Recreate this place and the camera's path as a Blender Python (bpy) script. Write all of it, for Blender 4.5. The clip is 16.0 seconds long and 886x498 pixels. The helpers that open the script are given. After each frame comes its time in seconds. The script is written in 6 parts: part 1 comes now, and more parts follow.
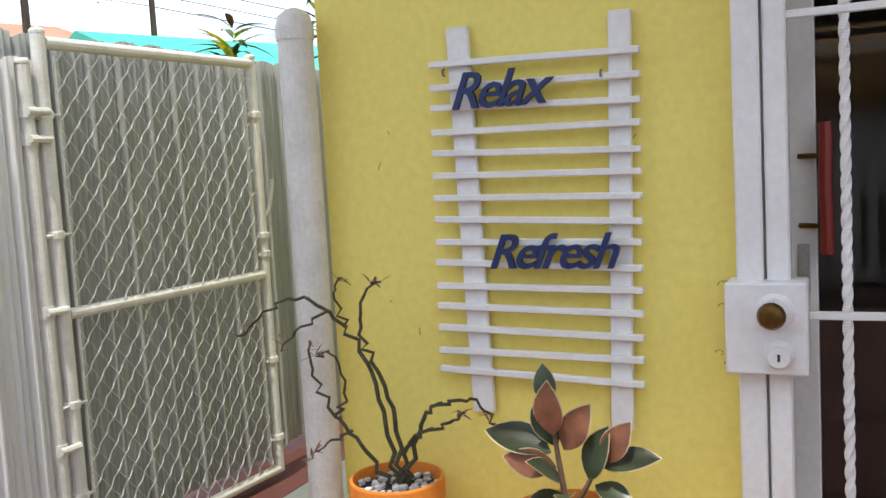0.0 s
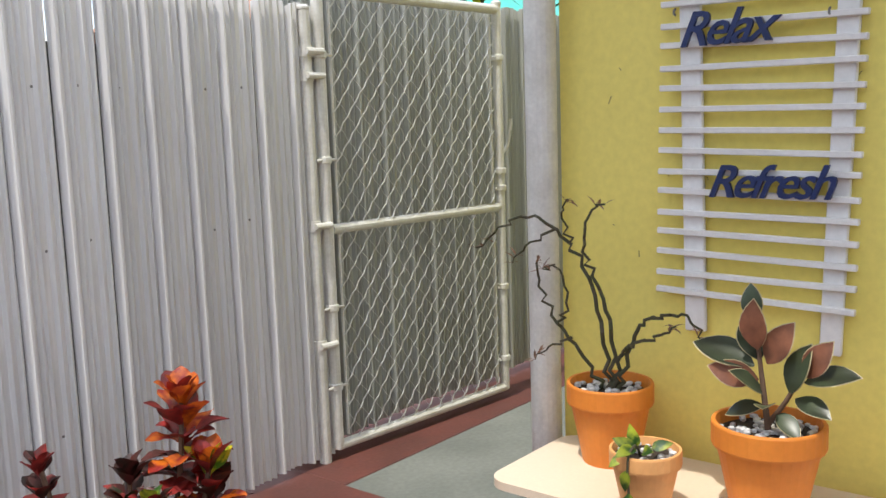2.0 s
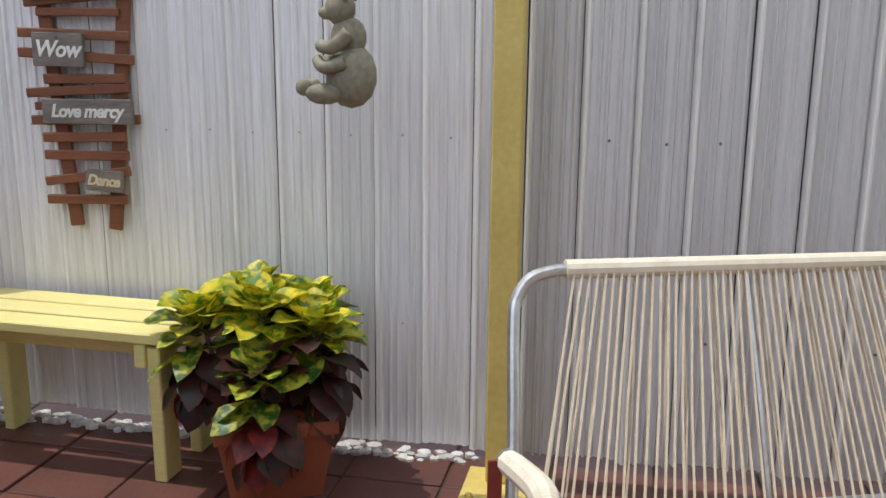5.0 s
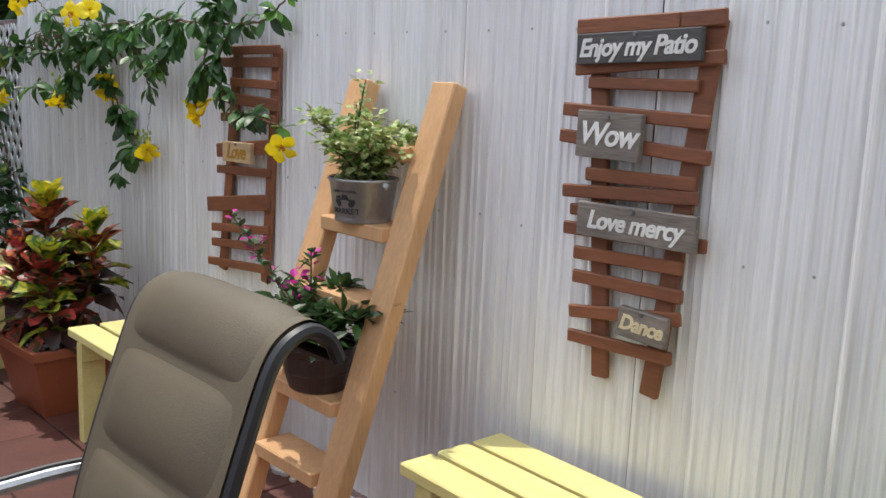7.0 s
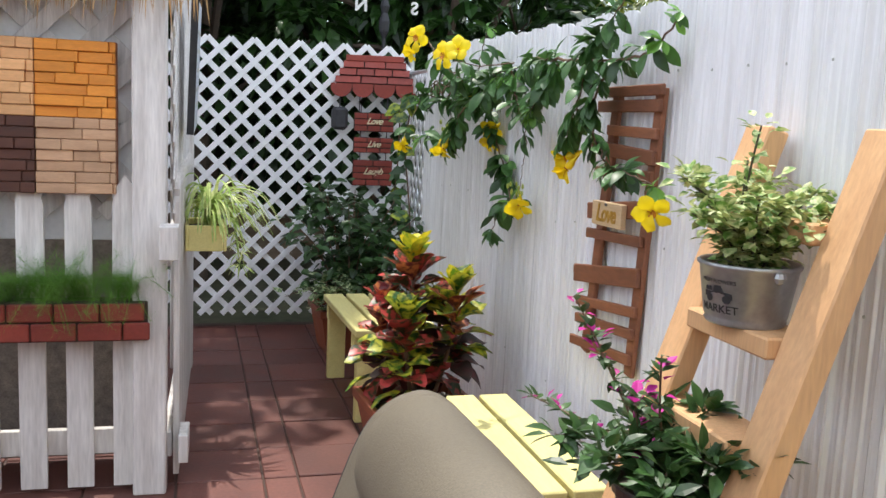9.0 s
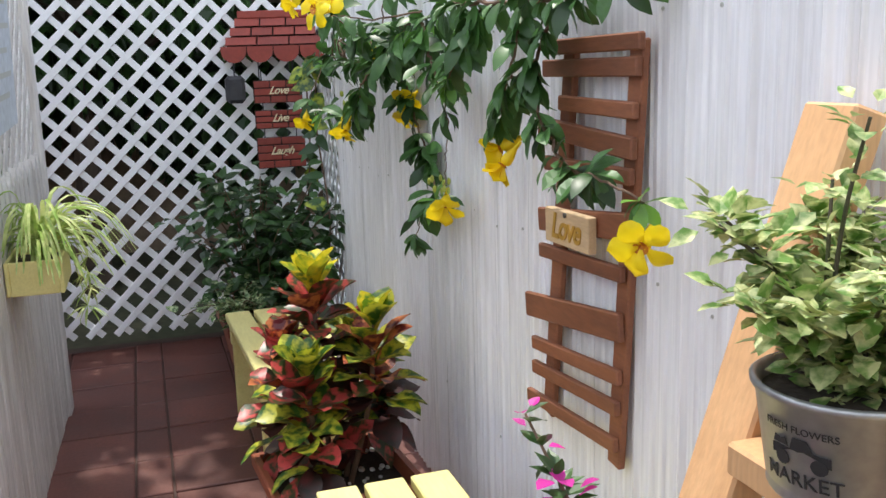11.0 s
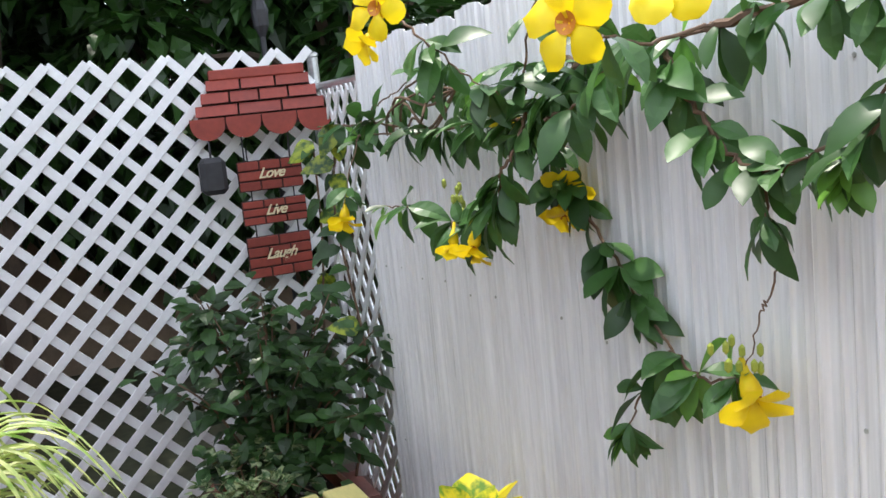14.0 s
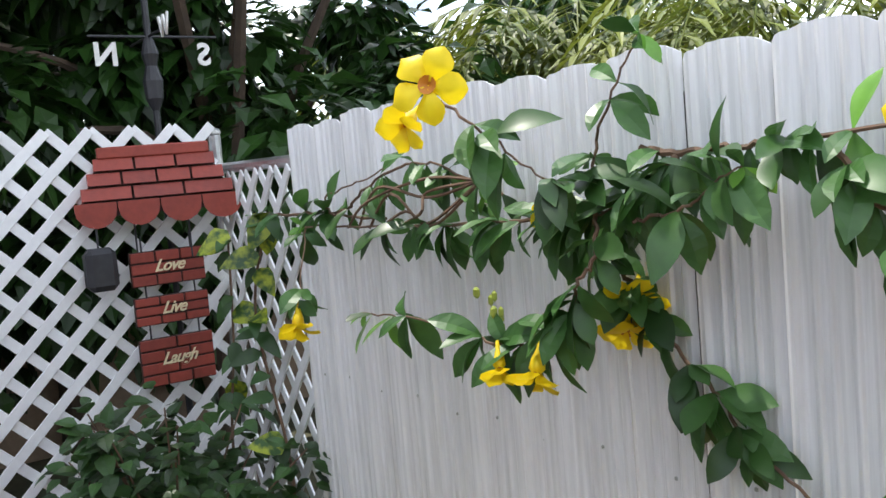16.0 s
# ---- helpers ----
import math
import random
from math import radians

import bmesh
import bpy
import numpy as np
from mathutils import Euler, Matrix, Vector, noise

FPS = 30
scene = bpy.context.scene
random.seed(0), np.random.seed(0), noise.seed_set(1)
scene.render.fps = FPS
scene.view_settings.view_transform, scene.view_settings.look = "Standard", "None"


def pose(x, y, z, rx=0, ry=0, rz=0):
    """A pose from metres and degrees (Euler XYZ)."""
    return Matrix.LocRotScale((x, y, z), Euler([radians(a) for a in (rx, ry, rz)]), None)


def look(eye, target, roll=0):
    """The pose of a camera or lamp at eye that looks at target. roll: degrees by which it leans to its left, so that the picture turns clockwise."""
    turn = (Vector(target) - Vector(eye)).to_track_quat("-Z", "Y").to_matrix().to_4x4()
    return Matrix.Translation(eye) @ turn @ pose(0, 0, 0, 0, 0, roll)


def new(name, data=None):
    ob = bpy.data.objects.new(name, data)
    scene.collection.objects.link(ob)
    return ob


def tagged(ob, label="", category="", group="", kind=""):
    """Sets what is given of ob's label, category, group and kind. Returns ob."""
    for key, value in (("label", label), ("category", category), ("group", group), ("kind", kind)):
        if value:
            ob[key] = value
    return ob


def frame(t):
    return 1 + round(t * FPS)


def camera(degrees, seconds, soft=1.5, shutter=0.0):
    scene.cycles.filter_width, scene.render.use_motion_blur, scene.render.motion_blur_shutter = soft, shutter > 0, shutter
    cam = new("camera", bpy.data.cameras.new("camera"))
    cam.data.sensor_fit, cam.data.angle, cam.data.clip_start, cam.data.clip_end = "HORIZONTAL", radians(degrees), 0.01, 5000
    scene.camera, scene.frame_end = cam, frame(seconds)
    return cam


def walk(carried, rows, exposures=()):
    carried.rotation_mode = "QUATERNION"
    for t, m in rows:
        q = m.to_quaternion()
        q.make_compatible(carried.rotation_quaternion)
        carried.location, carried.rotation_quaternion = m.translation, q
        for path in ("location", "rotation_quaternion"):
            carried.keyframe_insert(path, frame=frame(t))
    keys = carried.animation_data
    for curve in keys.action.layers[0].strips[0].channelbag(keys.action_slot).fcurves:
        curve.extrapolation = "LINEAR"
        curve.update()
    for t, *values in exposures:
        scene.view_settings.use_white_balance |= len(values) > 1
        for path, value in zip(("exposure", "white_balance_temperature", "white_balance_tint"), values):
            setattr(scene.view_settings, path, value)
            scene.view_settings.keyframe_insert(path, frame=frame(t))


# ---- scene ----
cam = camera(51.9, 16.0)
PATH = [
    (0, (0.494, -2.458, 1.368), (2.308, -1.634, 1.181), -3.2),
    (0.5, (0.379, -2.417, 1.378), (2.206, -1.623, 1.201), -3.4),
    (1, (0.288, -2.41, 1.364), (2.082, -1.55, 1.157), -3.2),
    (1.5, (0.287, -2.509, 1.341), (1.986, -1.478, 1.108), -2.4),
    (2, (0.28, -2.598, 1.315), (1.816, -1.346, 1.048), -1.9),
    (2.5, (0.217, -2.707, 1.311), (1.539, -1.234, 1.02), -2.1),
    (3, (0.128, -2.822, 1.296), (1.054, -1.074, 1.001), -1.2),
    (3.5, (0.174, -2.915, 1.274), (0.713, -1.013, 0.975), 1.2),
    (4, (0.205, -2.923, 1.257), (0.435, -0.969, 0.898), 2.2),
    (4.5, (0.129, -2.814, 1.216), (0.019, -0.86, 0.805), 1.4),
    (4.7, (0.077, -2.745, 1.229), (-0.148, -0.804, 0.802), 0.9),
    (6.8, (-0.474, -1.742, 1.334), (-1.835, -0.321, 0.975), 2.4),
    (7, (-0.51, -1.669, 1.33), (-1.962, -0.34, 0.975), 2.3),
    (7.5, (-0.627, -1.506, 1.317), (-2.284, -0.451, 0.943), 2.9),
    (8, (-0.779, -1.401, 1.317), (-2.537, -0.503, 0.993), 3.5),
    (8.5, (-0.878, -1.305, 1.328), (-2.75, -0.654, 1.061), 2.9),
    (8.7, (-0.903, -1.267, 1.316), (-2.807, -0.716, 1.054), 3.3),
    (10.8, (-1.654, -0.873, 1.402), (-3.534, -0.311, 1.018), -1.8),
    (11, (-1.76, -0.837, 1.394), (-3.623, -0.231, 0.995), -1.7),
    (11.5, (-1.964, -0.795, 1.394), (-3.857, -0.288, 0.995), -2.1),
    (12, (-2.153, -0.751, 1.398), (-4.088, -0.409, 1.024), -1.2),
    (12.5, (-2.381, -0.796, 1.402), (-4.321, -0.472, 1.041), -2.0),
    (13, (-2.625, -0.852, 1.406), (-4.531, -0.405, 0.998), -2.6),
    (13.5, (-2.907, -0.856, 1.414), (-4.761, -0.217, 1.02), -3.5),
    (14, (-3.045, -0.917, 1.449), (-4.869, -0.154, 1.15), -5.8),
    (14.5, (-3.182, -1.016, 1.499), (-4.945, -0.114, 1.221), -8.0),
    (15, (-3.312, -1.032, 1.489), (-5.03, -0.037, 1.249), -7.6),
    (15.5, (-3.402, -1.038, 1.5), (-5.073, 0.048, 1.336), -7.4),
    (16, (-3.492, -1.093, 1.513), (-5.136, 0.033, 1.341), -5.0),
]
walk(cam, [(t, look(eye, target, roll)) for t, eye, target, roll in PATH], [(0.0, 0.10), (0.5, -0.06), (1.0, 0.0), (2.5, 0.03), (3.5, -0.1), (4.0, -0.1), (4.5, -0.43), (7.0, -0.2), (7.5, 0.0), (8.0, 0.22), (8.5, 0.36), (11.0, 0.32), (12.5, 0.6), (14.0, 0.55), (15.0, 0.42), (16.0, 0.38)])


# ---- light ----
SUN_EL, SUN_AZ = 70.0, 183.0   # degrees; azimuth of the sun from +x, counter-clockwise
world = bpy.data.worlds.new("world")
world.use_nodes = True
scene.world = world
wn, wl = world.node_tree.nodes, world.node_tree.links
sky = wn.new("ShaderNodeTexSky")
sky.sky_type = "NISHITA"
sky.sun_disc = False
sky.sun_elevation = radians(SUN_EL)
sky.sun_rotation = radians(90.0 - SUN_AZ)
wtc = wn.new("ShaderNodeTexCoord")
wmap = wn.new("ShaderNodeMapping")
wmap.inputs["Scale"].default_value = (1.0, 1.0, 2.4)
cloud = wn.new("ShaderNodeTexNoise")
cloud.inputs["Scale"].default_value = 3.1
cloud.inputs["Detail"].default_value = 7.0
cloud.inputs["Roughness"].default_value = 0.55
ramp = wn.new("ShaderNodeValToRGB")
ramp.color_ramp.elements[0].position, ramp.color_ramp.elements[1].position = 0.36, 0.62
cmix = wn.new("ShaderNodeMixRGB")
cmix.inputs[2].default_value = (15.0, 16.0, 17.6, 1)
wl.new(wtc.outputs["Generated"], wmap.inputs["Vector"])
wl.new(wmap.outputs["Vector"], cloud.inputs["Vector"])
wl.new(cloud.outputs["Fac"], ramp.inputs["Fac"])
wl.new(ramp.outputs["Color"], cmix.inputs[0])
wl.new(sky.outputs["Color"], cmix.inputs[1])
wl.new(cmix.outputs["Color"], wn["Background"].inputs["Color"])
wn["Background"].inputs["Strength"].default_value = 0.15

sun = new("sun", bpy.data.lights.new("sun", "SUN"))
sun.data.energy = 3.6
sun.data.angle = radians(0.6)
sun.data.color = (1.0, 0.95, 0.86)
_d = Vector((math.cos(radians(SUN_AZ)) * math.cos(radians(SUN_EL)), math.sin(radians(SUN_AZ)) * math.cos(radians(SUN_EL)), math.sin(radians(SUN_EL))))
sun.matrix_world = look(_d * 20, (0, 0, 0))


# ---- materials ----
def mat(name, col, col2=None, rough=0.6, scale=6.0, bump=0.0, bscale=60.0, metal=0.0, rnd=0.0, island=0.0, stretch=(1, 1, 1), trans=0.0, spec=0.5, contrast=0.25, fine=0.10):
    m = bpy.data.materials.new(name)
    m.use_nodes = True
    n, l = m.node_tree.nodes, m.node_tree.links
    p = n["Principled BSDF"]
    geo = n.new("ShaderNodeNewGeometry")
    mp = n.new("ShaderNodeMapping")
    mp.inputs["Scale"].default_value = stretch
    l.new(geo.outputs["Position"], mp.inputs["Vector"])
    big = n.new("ShaderNodeTexNoise")
    big.inputs["Scale"].default_value = scale
    big.inputs["Detail"].default_value = 5.0
    l.new(mp.outputs["Vector"], big.inputs["Vector"])
    r = n.new("ShaderNodeValToRGB")
    r.color_ramp.elements[0].position, r.color_ramp.elements[1].position = 0.5 - contrast, 0.5 + contrast
    c2 = col2 or tuple(c * 0.78 for c in col)
    r.color_ramp.elements[0].color, r.color_ramp.elements[1].color = (*c2, 1), (*col, 1)
    l.new(big.outputs["Fac"], r.inputs["Fac"])
    small = n.new("ShaderNodeTexNoise")
    small.inputs["Scale"].default_value = bscale
    small.inputs["Detail"].default_value = 3.0
    l.new(mp.outputs["Vector"], small.inputs["Vector"])
    mr = n.new("ShaderNodeMapRange")
    mr.inputs["From Min"].default_value, mr.inputs["From Max"].default_value = 0.25, 0.75
    mr.inputs["To Min"].default_value, mr.inputs["To Max"].default_value = 1 - fine, 1 + fine
    l.new(small.outputs["Fac"], mr.inputs["Value"])
    h = n.new("ShaderNodeHueSaturation")
    l.new(r.outputs["Color"], h.inputs["Color"])
    val = mr.outputs["Result"]
    for amount, sock in ((rnd, "obj"), (island, "isl")):
        if amount:
            src = n.new("ShaderNodeObjectInfo").outputs["Random"] if sock == "obj" else geo.outputs["Random Per Island"]
            q = n.new("ShaderNodeMapRange")
            q.inputs["To Min"].default_value, q.inputs["To Max"].default_value = 1 - amount, 1 + amount
            l.new(src, q.inputs["Value"])
            mu = n.new("ShaderNodeMath")
            mu.operation = "MULTIPLY"
            l.new(val, mu.inputs[0])
            l.new(q.outputs["Result"], mu.inputs[1])
            val = mu.outputs["Value"]
    l.new(val, h.inputs["Value"])
    l.new(h.outputs["Color"], p.inputs["Base Color"])
    rr = n.new("ShaderNodeMapRange")
    rr.inputs["To Min"].default_value, rr.inputs["To Max"].default_value = max(0.03, rough - 0.12), min(1, rough + 0.12)
    l.new(big.outputs["Fac"], rr.inputs["Value"])
    l.new(rr.outputs["Result"], p.inputs["Roughness"])
    p.inputs["Metallic"].default_value = metal
    p.inputs["Specular IOR Level"].default_value = spec
    if bump:
        b = n.new("ShaderNodeBump")
        b.inputs["Strength"].default_value = bump
        b.inputs["Distance"].default_value = 0.004
        l.new(small.outputs["Fac"], b.inputs["Height"])
        l.new(b.outputs["Normal"], p.inputs["Normal"])
    if trans:
        t = n.new("ShaderNodeBsdfTranslucent")
        l.new(h.outputs["Color"], t.inputs["Color"])
        mx = n.new("ShaderNodeMixShader")
        mx.inputs[0].default_value = trans
        l.new(p.outputs["BSDF"], mx.inputs[1])
        l.new(t.outputs["BSDF"], mx.inputs[2])
        l.new(mx.outputs["Shader"], n["Material Output"].inputs["Surface"])
    return m


# one fence paint in a lit and a shaded tone, light difference in the colour
M_FENCE = mat("fence_paint", (0.84, 0.84, 0.865), (0.72, 0.715, 0.72), rough=0.30, scale=5.0, bscale=34, stretch=(4, 1, 0.12), bump=0.05, rnd=0.05, fine=0.12, contrast=0.22)
M_FENCE_SHADED = mat("fence_paint_shaded", (0.76, 0.755, 0.75), (0.62, 0.61, 0.60), rough=0.24, scale=5.0, bscale=34, stretch=(4, 1, 0.12), bump=0.03, rnd=0.05, fine=0.07, contrast=0.34, spec=0.7)
M_FENCE_GREY = mat("fence_paint_grey", (0.42, 0.43, 0.40), (0.34, 0.345, 0.32), rough=0.45, scale=3.0, bscale=26, stretch=(4, 1, 0.22), bump=0.05, rnd=0.03, fine=0.06)
M_JOINT = mat("dark_gap", (0.05, 0.045, 0.04), rough=0.9)
M_SCREW = mat("screw_metal", (0.25, 0.24, 0.23), rough=0.4, metal=0.8)
M_TILE = mat("floor_tile", (0.16, 0.055, 0.040), (0.085, 0.032, 0.027), rough=0.55, scale=5, bscale=70, bump=0.25, rnd=0.16, fine=0.16, contrast=0.3)
M_GROUT = mat("grout", (0.07, 0.04, 0.033), (0.07, 0.04, 0.03), rough=0.9, scale=12, bscale=120, bump=0.3)
M_REDCONC = mat("red_painted_concrete", (0.15, 0.045, 0.034), (0.08, 0.03, 0.024), rough=0.6, scale=4, bscale=60, bump=0.2, fine=0.15)
M_CONC = mat("grey_concrete", (0.20, 0.21, 0.19), (0.13, 0.14, 0.125), rough=0.7, scale=3, bscale=50, bump=0.2, fine=0.12)
M_GROUND = mat("ground_soil", (0.10, 0.085, 0.05), (0.05, 0.06, 0.03), rough=0.95, scale=0.8, bscale=14, bump=0.4, fine=0.3)
M_YELLOW = mat("yellow_stucco", (0.84, 0.72, 0.19), (0.79, 0.66, 0.165), rough=0.75, scale=1.6, bscale=45, bump=0.12, fine=0.05)
M_YELLOW2 = mat("yellow_paint_post", (0.70, 0.55, 0.17), (0.60, 0.46, 0.13), rough=0.5, scale=6, bscale=50, bump=0.1)
M_WHITE = mat("white_paint", (0.80, 0.79, 0.78), (0.70, 0.69, 0.68), rough=0.5, scale=8, bscale=60, bump=0.1, fine=0.05)
M_PIPE = mat("white_pipe", (0.74, 0.73, 0.69), (0.60, 0.58, 0.53), rough=0.45, scale=14, bscale=90, bump=0.15, fine=0.08)
M_WIRE = mat("galvanised_wire", (0.74, 0.74, 0.73), (0.6, 0.6, 0.6), rough=0.4, metal=0.3, scale=30)
M_LATTICE = mat("lattice_vinyl", (0.82, 0.82, 0.83), (0.74, 0.74, 0.74), rough=0.5, scale=5, bscale=50, rnd=0.04, fine=0.04)
M_WEATHER = mat("weathered_white_wood", (0.74, 0.71, 0.68), (0.50, 0.46, 0.43), rough=0.75, scale=5, bscale=24, stretch=(5, 5, 0.5), bump=0.5, rnd=0.06, fine=0.14, contrast=0.22)
M_BROWN = mat("stained_brown_wood", (0.25, 0.092, 0.042), (0.17, 0.06, 0.03), rough=0.6, scale=6, bscale=40, stretch=(0.7, 4, 4), bump=0.25, rnd=0.14, fine=0.14)
M_PINE = mat("pine_wood", (0.68, 0.40, 0.20), (0.58, 0.32, 0.15), rough=0.6, scale=5, bscale=34, stretch=(4, 4, 0.5), bump=0.25, rnd=0.06, fine=0.10)
M_BENCH = mat("pale_yellow_paint", (0.78, 0.70, 0.30), (0.70, 0.61, 0.24), rough=0.55, scale=5, bscale=36, stretch=(0.7, 4, 4), bump=0.2, rnd=0.05, fine=0.07)
M_GREYWOOD = mat("grey_driftwood", (0.25, 0.215, 0.185), (0.13, 0.11, 0.10), rough=0.8, scale=7, bscale=40, stretch=(0.6, 4, 5), bump=0.5, rnd=0.12, fine=0.25)
M_DARKWOOD = mat("dark_slate_wood", (0.10, 0.095, 0.095), (0.06, 0.055, 0.055), rough=0.7, scale=7, bscale=40, stretch=(0.6, 4, 5), bump=0.4, fine=0.2)
M_LOVEWOOD = mat("light_wood_sign", (0.62, 0.45, 0.27), (0.52, 0.36, 0.2), rough=0.6, scale=7, stretch=(0.6, 4, 5), bump=0.2)
M_LETTER = mat("white_lettering", (0.82, 0.81, 0.78), rough=0.7, bscale=90, fine=0.1)
M_GOLD = mat("mustard_lettering", (0.50, 0.27, 0.03), rough=0.6)
M_CREAM = mat("cream_lettering", (0.78, 0.66, 0.42), rough=0.6)
M_NAVY = mat("navy_letters", (0.012, 0.03, 0.13), (0.008, 0.02, 0.09), rough=0.45, scale=20)
M_TERRA = mat("orange_terracotta", (0.72, 0.24, 0.03), (0.62, 0.19, 0.025), rough=0.55, scale=7, bscale=60, bump=0.1, fine=0.05)
M_PEACH = mat("peach_terracotta", (0.78, 0.40, 0.15), (0.68, 0.33, 0.11), rough=0.6, scale=7, bscale=60, bump=0.1, fine=0.05)
M_PLASTPOT = mat("terracotta_plastic", (0.30, 0.085, 0.04), (0.24, 0.065, 0.03), rough=0.45, scale=6, bscale=60, bump=0.06, fine=0.07)
M_DKPOT = mat("dark_brown_pot", (0.05, 0.03, 0.024), (0.035, 0.02, 0.018), rough=0.4, scale=10)
M_SOIL = mat("potting_soil", (0.05, 0.035, 0.025), (0.025, 0.018, 0.012), rough=0.95, scale=30, bscale=120, bump=0.8, fine=0.3)
M_STONE = mat("white_pebble", (0.66, 0.65, 0.64), (0.46, 0.44, 0.43), rough=0.75, scale=30, bscale=120, bump=0.2, island=0.25)
M_TABLE = mat("beige_laminate", (0.74, 0.62, 0.48), (0.70, 0.57, 0.43), rough=0.4, scale=3, bscale=120, fine=0.03)
M_ALU = mat("aluminium", (0.62, 0.62, 0.63), (0.48, 0.48, 0.49), rough=0.32, metal=0.85, scale=20, bscale=80, fine=0.08)
M_CORD = mat("cream_vinyl_cord", (0.74, 0.64, 0.50), (0.66, 0.56, 0.42), rough=0.5, scale=30, fine=0.06)
M_CORDWRAP = mat("cream_cord_wrap", (0.78, 0.71, 0.58), (0.70, 0.62, 0.49), rough=0.55, scale=20, fine=0.06)
M_SLING = mat("taupe_sling_mesh", (0.128, 0.102, 0.066), (0.10, 0.079, 0.05), rough=0.6, scale=5, bscale=420, bump=0.2, fine=0.2)
M_PIPING = mat("black_piping", (0.018, 0.018, 0.02), rough=0.45)
M_ZINC = mat("zinc_bucket", (0.42, 0.42, 0.42), (0.28, 0.28, 0.29), rough=0.42, metal=0.75, scale=12, bscale=70, fine=0.12)
M_INK = mat("black_print", (0.02, 0.02, 0.022), rough=0.6)
M_BRICKRED = mat("brick_red_paint", (0.27, 0.045, 0.028), (0.20, 0.032, 0.022), rough=0.6, scale=12, bscale=60, bump=0.2, rnd=0.14, fine=0.1)
M_MORTAR = mat("dark_mortar", (0.045, 0.022, 0.018), rough=0.8)
M_BLACK = mat("black_metal", (0.018, 0.018, 0.022), (0.03, 0.03, 0.035), rough=0.5, scale=20)
M_THATCH = mat("thatch_straw", (0.50, 0.30, 0.12), (0.32, 0.17, 0.06), rough=0.85, scale=20, island=0.35)
M_ART_O = mat("orange_stacked_wood", (0.78, 0.30, 0.04), (0.62, 0.21, 0.02), rough=0.55, scale=9, stretch=(2, 1, 6), bump=0.3, rnd=0.15)
M_ART_T = mat("tan_stacked_wood", (0.56, 0.35, 0.21), (0.44, 0.26, 0.15), rough=0.65, scale=9, stretch=(2, 1, 6), bump=0.3, rnd=0.15)
M_ART_P = mat("peach_stacked_wood", (0.76, 0.42, 0.19), (0.62, 0.32, 0.13), rough=0.6, scale=9, stretch=(2, 1, 6), bump=0.3, rnd=0.15)
M_ART_D = mat("dark_stacked_wood", (0.10, 0.035, 0.02), (0.06, 0.02, 0.012), rough=0.6, scale=9, stretch=(2, 1, 6), bump=0.3, rnd=0.2)
M_SIGNB = mat("pale_blue_grey_sign", (0.52, 0.56, 0.62), (0.42, 0.45, 0.50), rough=0.6, scale=9, bscale=40, fine=0.15)
M_STATUE = mat("grey_green_resin", (0.30, 0.29, 0.22), (0.16, 0.13, 0.08), rough=0.7, scale=9, bscale=60, bump=0.5, fine=0.25)
M_BRASS = mat("aged_brass", (0.22, 0.13, 0.04), (0.10, 0.06, 0.02), rough=0.35, metal=0.9, scale=30)
# room shade put into the base colour; walls and floor share it
M_INTERIOR = mat("interior_shade_tone", (0.10, 0.085, 0.075), (0.06, 0.05, 0.045), rough=0.8)
M_REDCLOTH = mat("dark_red_wood", (0.26, 0.03, 0.02), rough=0.5)
M_TEAL = mat("teal_metal_roof", (0.04, 0.46, 0.36), (0.03, 0.38, 0.30), rough=0.5, scale=0.6)
M_ORANGER = mat("clay_roof", (0.50, 0.25, 0.16), (0.40, 0.19, 0.12), rough=0.8, scale=1)
M_BROWNWALL = mat("tan_render_wall", (0.30, 0.22, 0.15), (0.20, 0.14, 0.10), rough=0.9, scale=1.4, bscale=20, fine=0.15)
M_BARK = mat("bark", (0.09, 0.06, 0.04), (0.05, 0.035, 0.025), rough=0.9, scale=12, bump=0.6)
M_STEM = mat("woody_stem", (0.17, 0.10, 0.06), (0.10, 0.06, 0.04), rough=0.8, scale=40)
M_GSTEM = mat("dark_green_stem", (0.045, 0.055, 0.022), (0.07, 0.05, 0.03), rough=0.7, scale=40)
M_LEAF = mat("glossy_green_leaf", (0.05, 0.125, 0.026), (0.026, 0.075, 0.017), rough=0.42, scale=9, rnd=0.45, trans=0.22, fine=0.1)
M_LEAFD = mat("dark_green_leaf", (0.045, 0.105, 0.025), (0.024, 0.062, 0.016), rough=0.4, scale=6, island=0.5, trans=0.18, fine=0.1)
M_TREE = mat("tree_leaf", (0.035, 0.092, 0.014), (0.014, 0.042, 0.008), rough=0.4, scale=1.4, island=0.55, trans=0.25, contrast=0.3)
M_PALM = mat("palm_leaf", (0.22, 0.24, 0.03), (0.05, 0.10, 0.02), rough=0.5, scale=2, island=0.4, trans=0.25)
M_VARIEG = mat("cream_green_leaf", (0.60, 0.62, 0.30), (0.12, 0.24, 0.04), rough=0.5, scale=55, island=0.25, trans=0.25, contrast=0.1)
M_VARDARK = mat("white_edged_leaf", (0.42, 0.48, 0.26), (0.04, 0.12, 0.02), rough=0.5, scale=70, island=0.3, trans=0.2, contrast=0.1)
M_SPIDER = mat("striped_blade", (0.62, 0.66, 0.28), (0.25, 0.40, 0.07), rough=0.45, scale=25, island=0.25, trans=0.3, contrast=0.15)
M_FERN = mat("feathery_fern", (0.17, 0.36, 0.045), (0.07, 0.19, 0.025), rough=0.6, scale=8, island=0.35, trans=0.3)
M_CROY = mat("yellow_croton_leaf", (0.72, 0.60, 0.03), (0.20, 0.30, 0.02), rough=0.46, scale=28, rnd=0.2, trans=0.3, contrast=0.12)
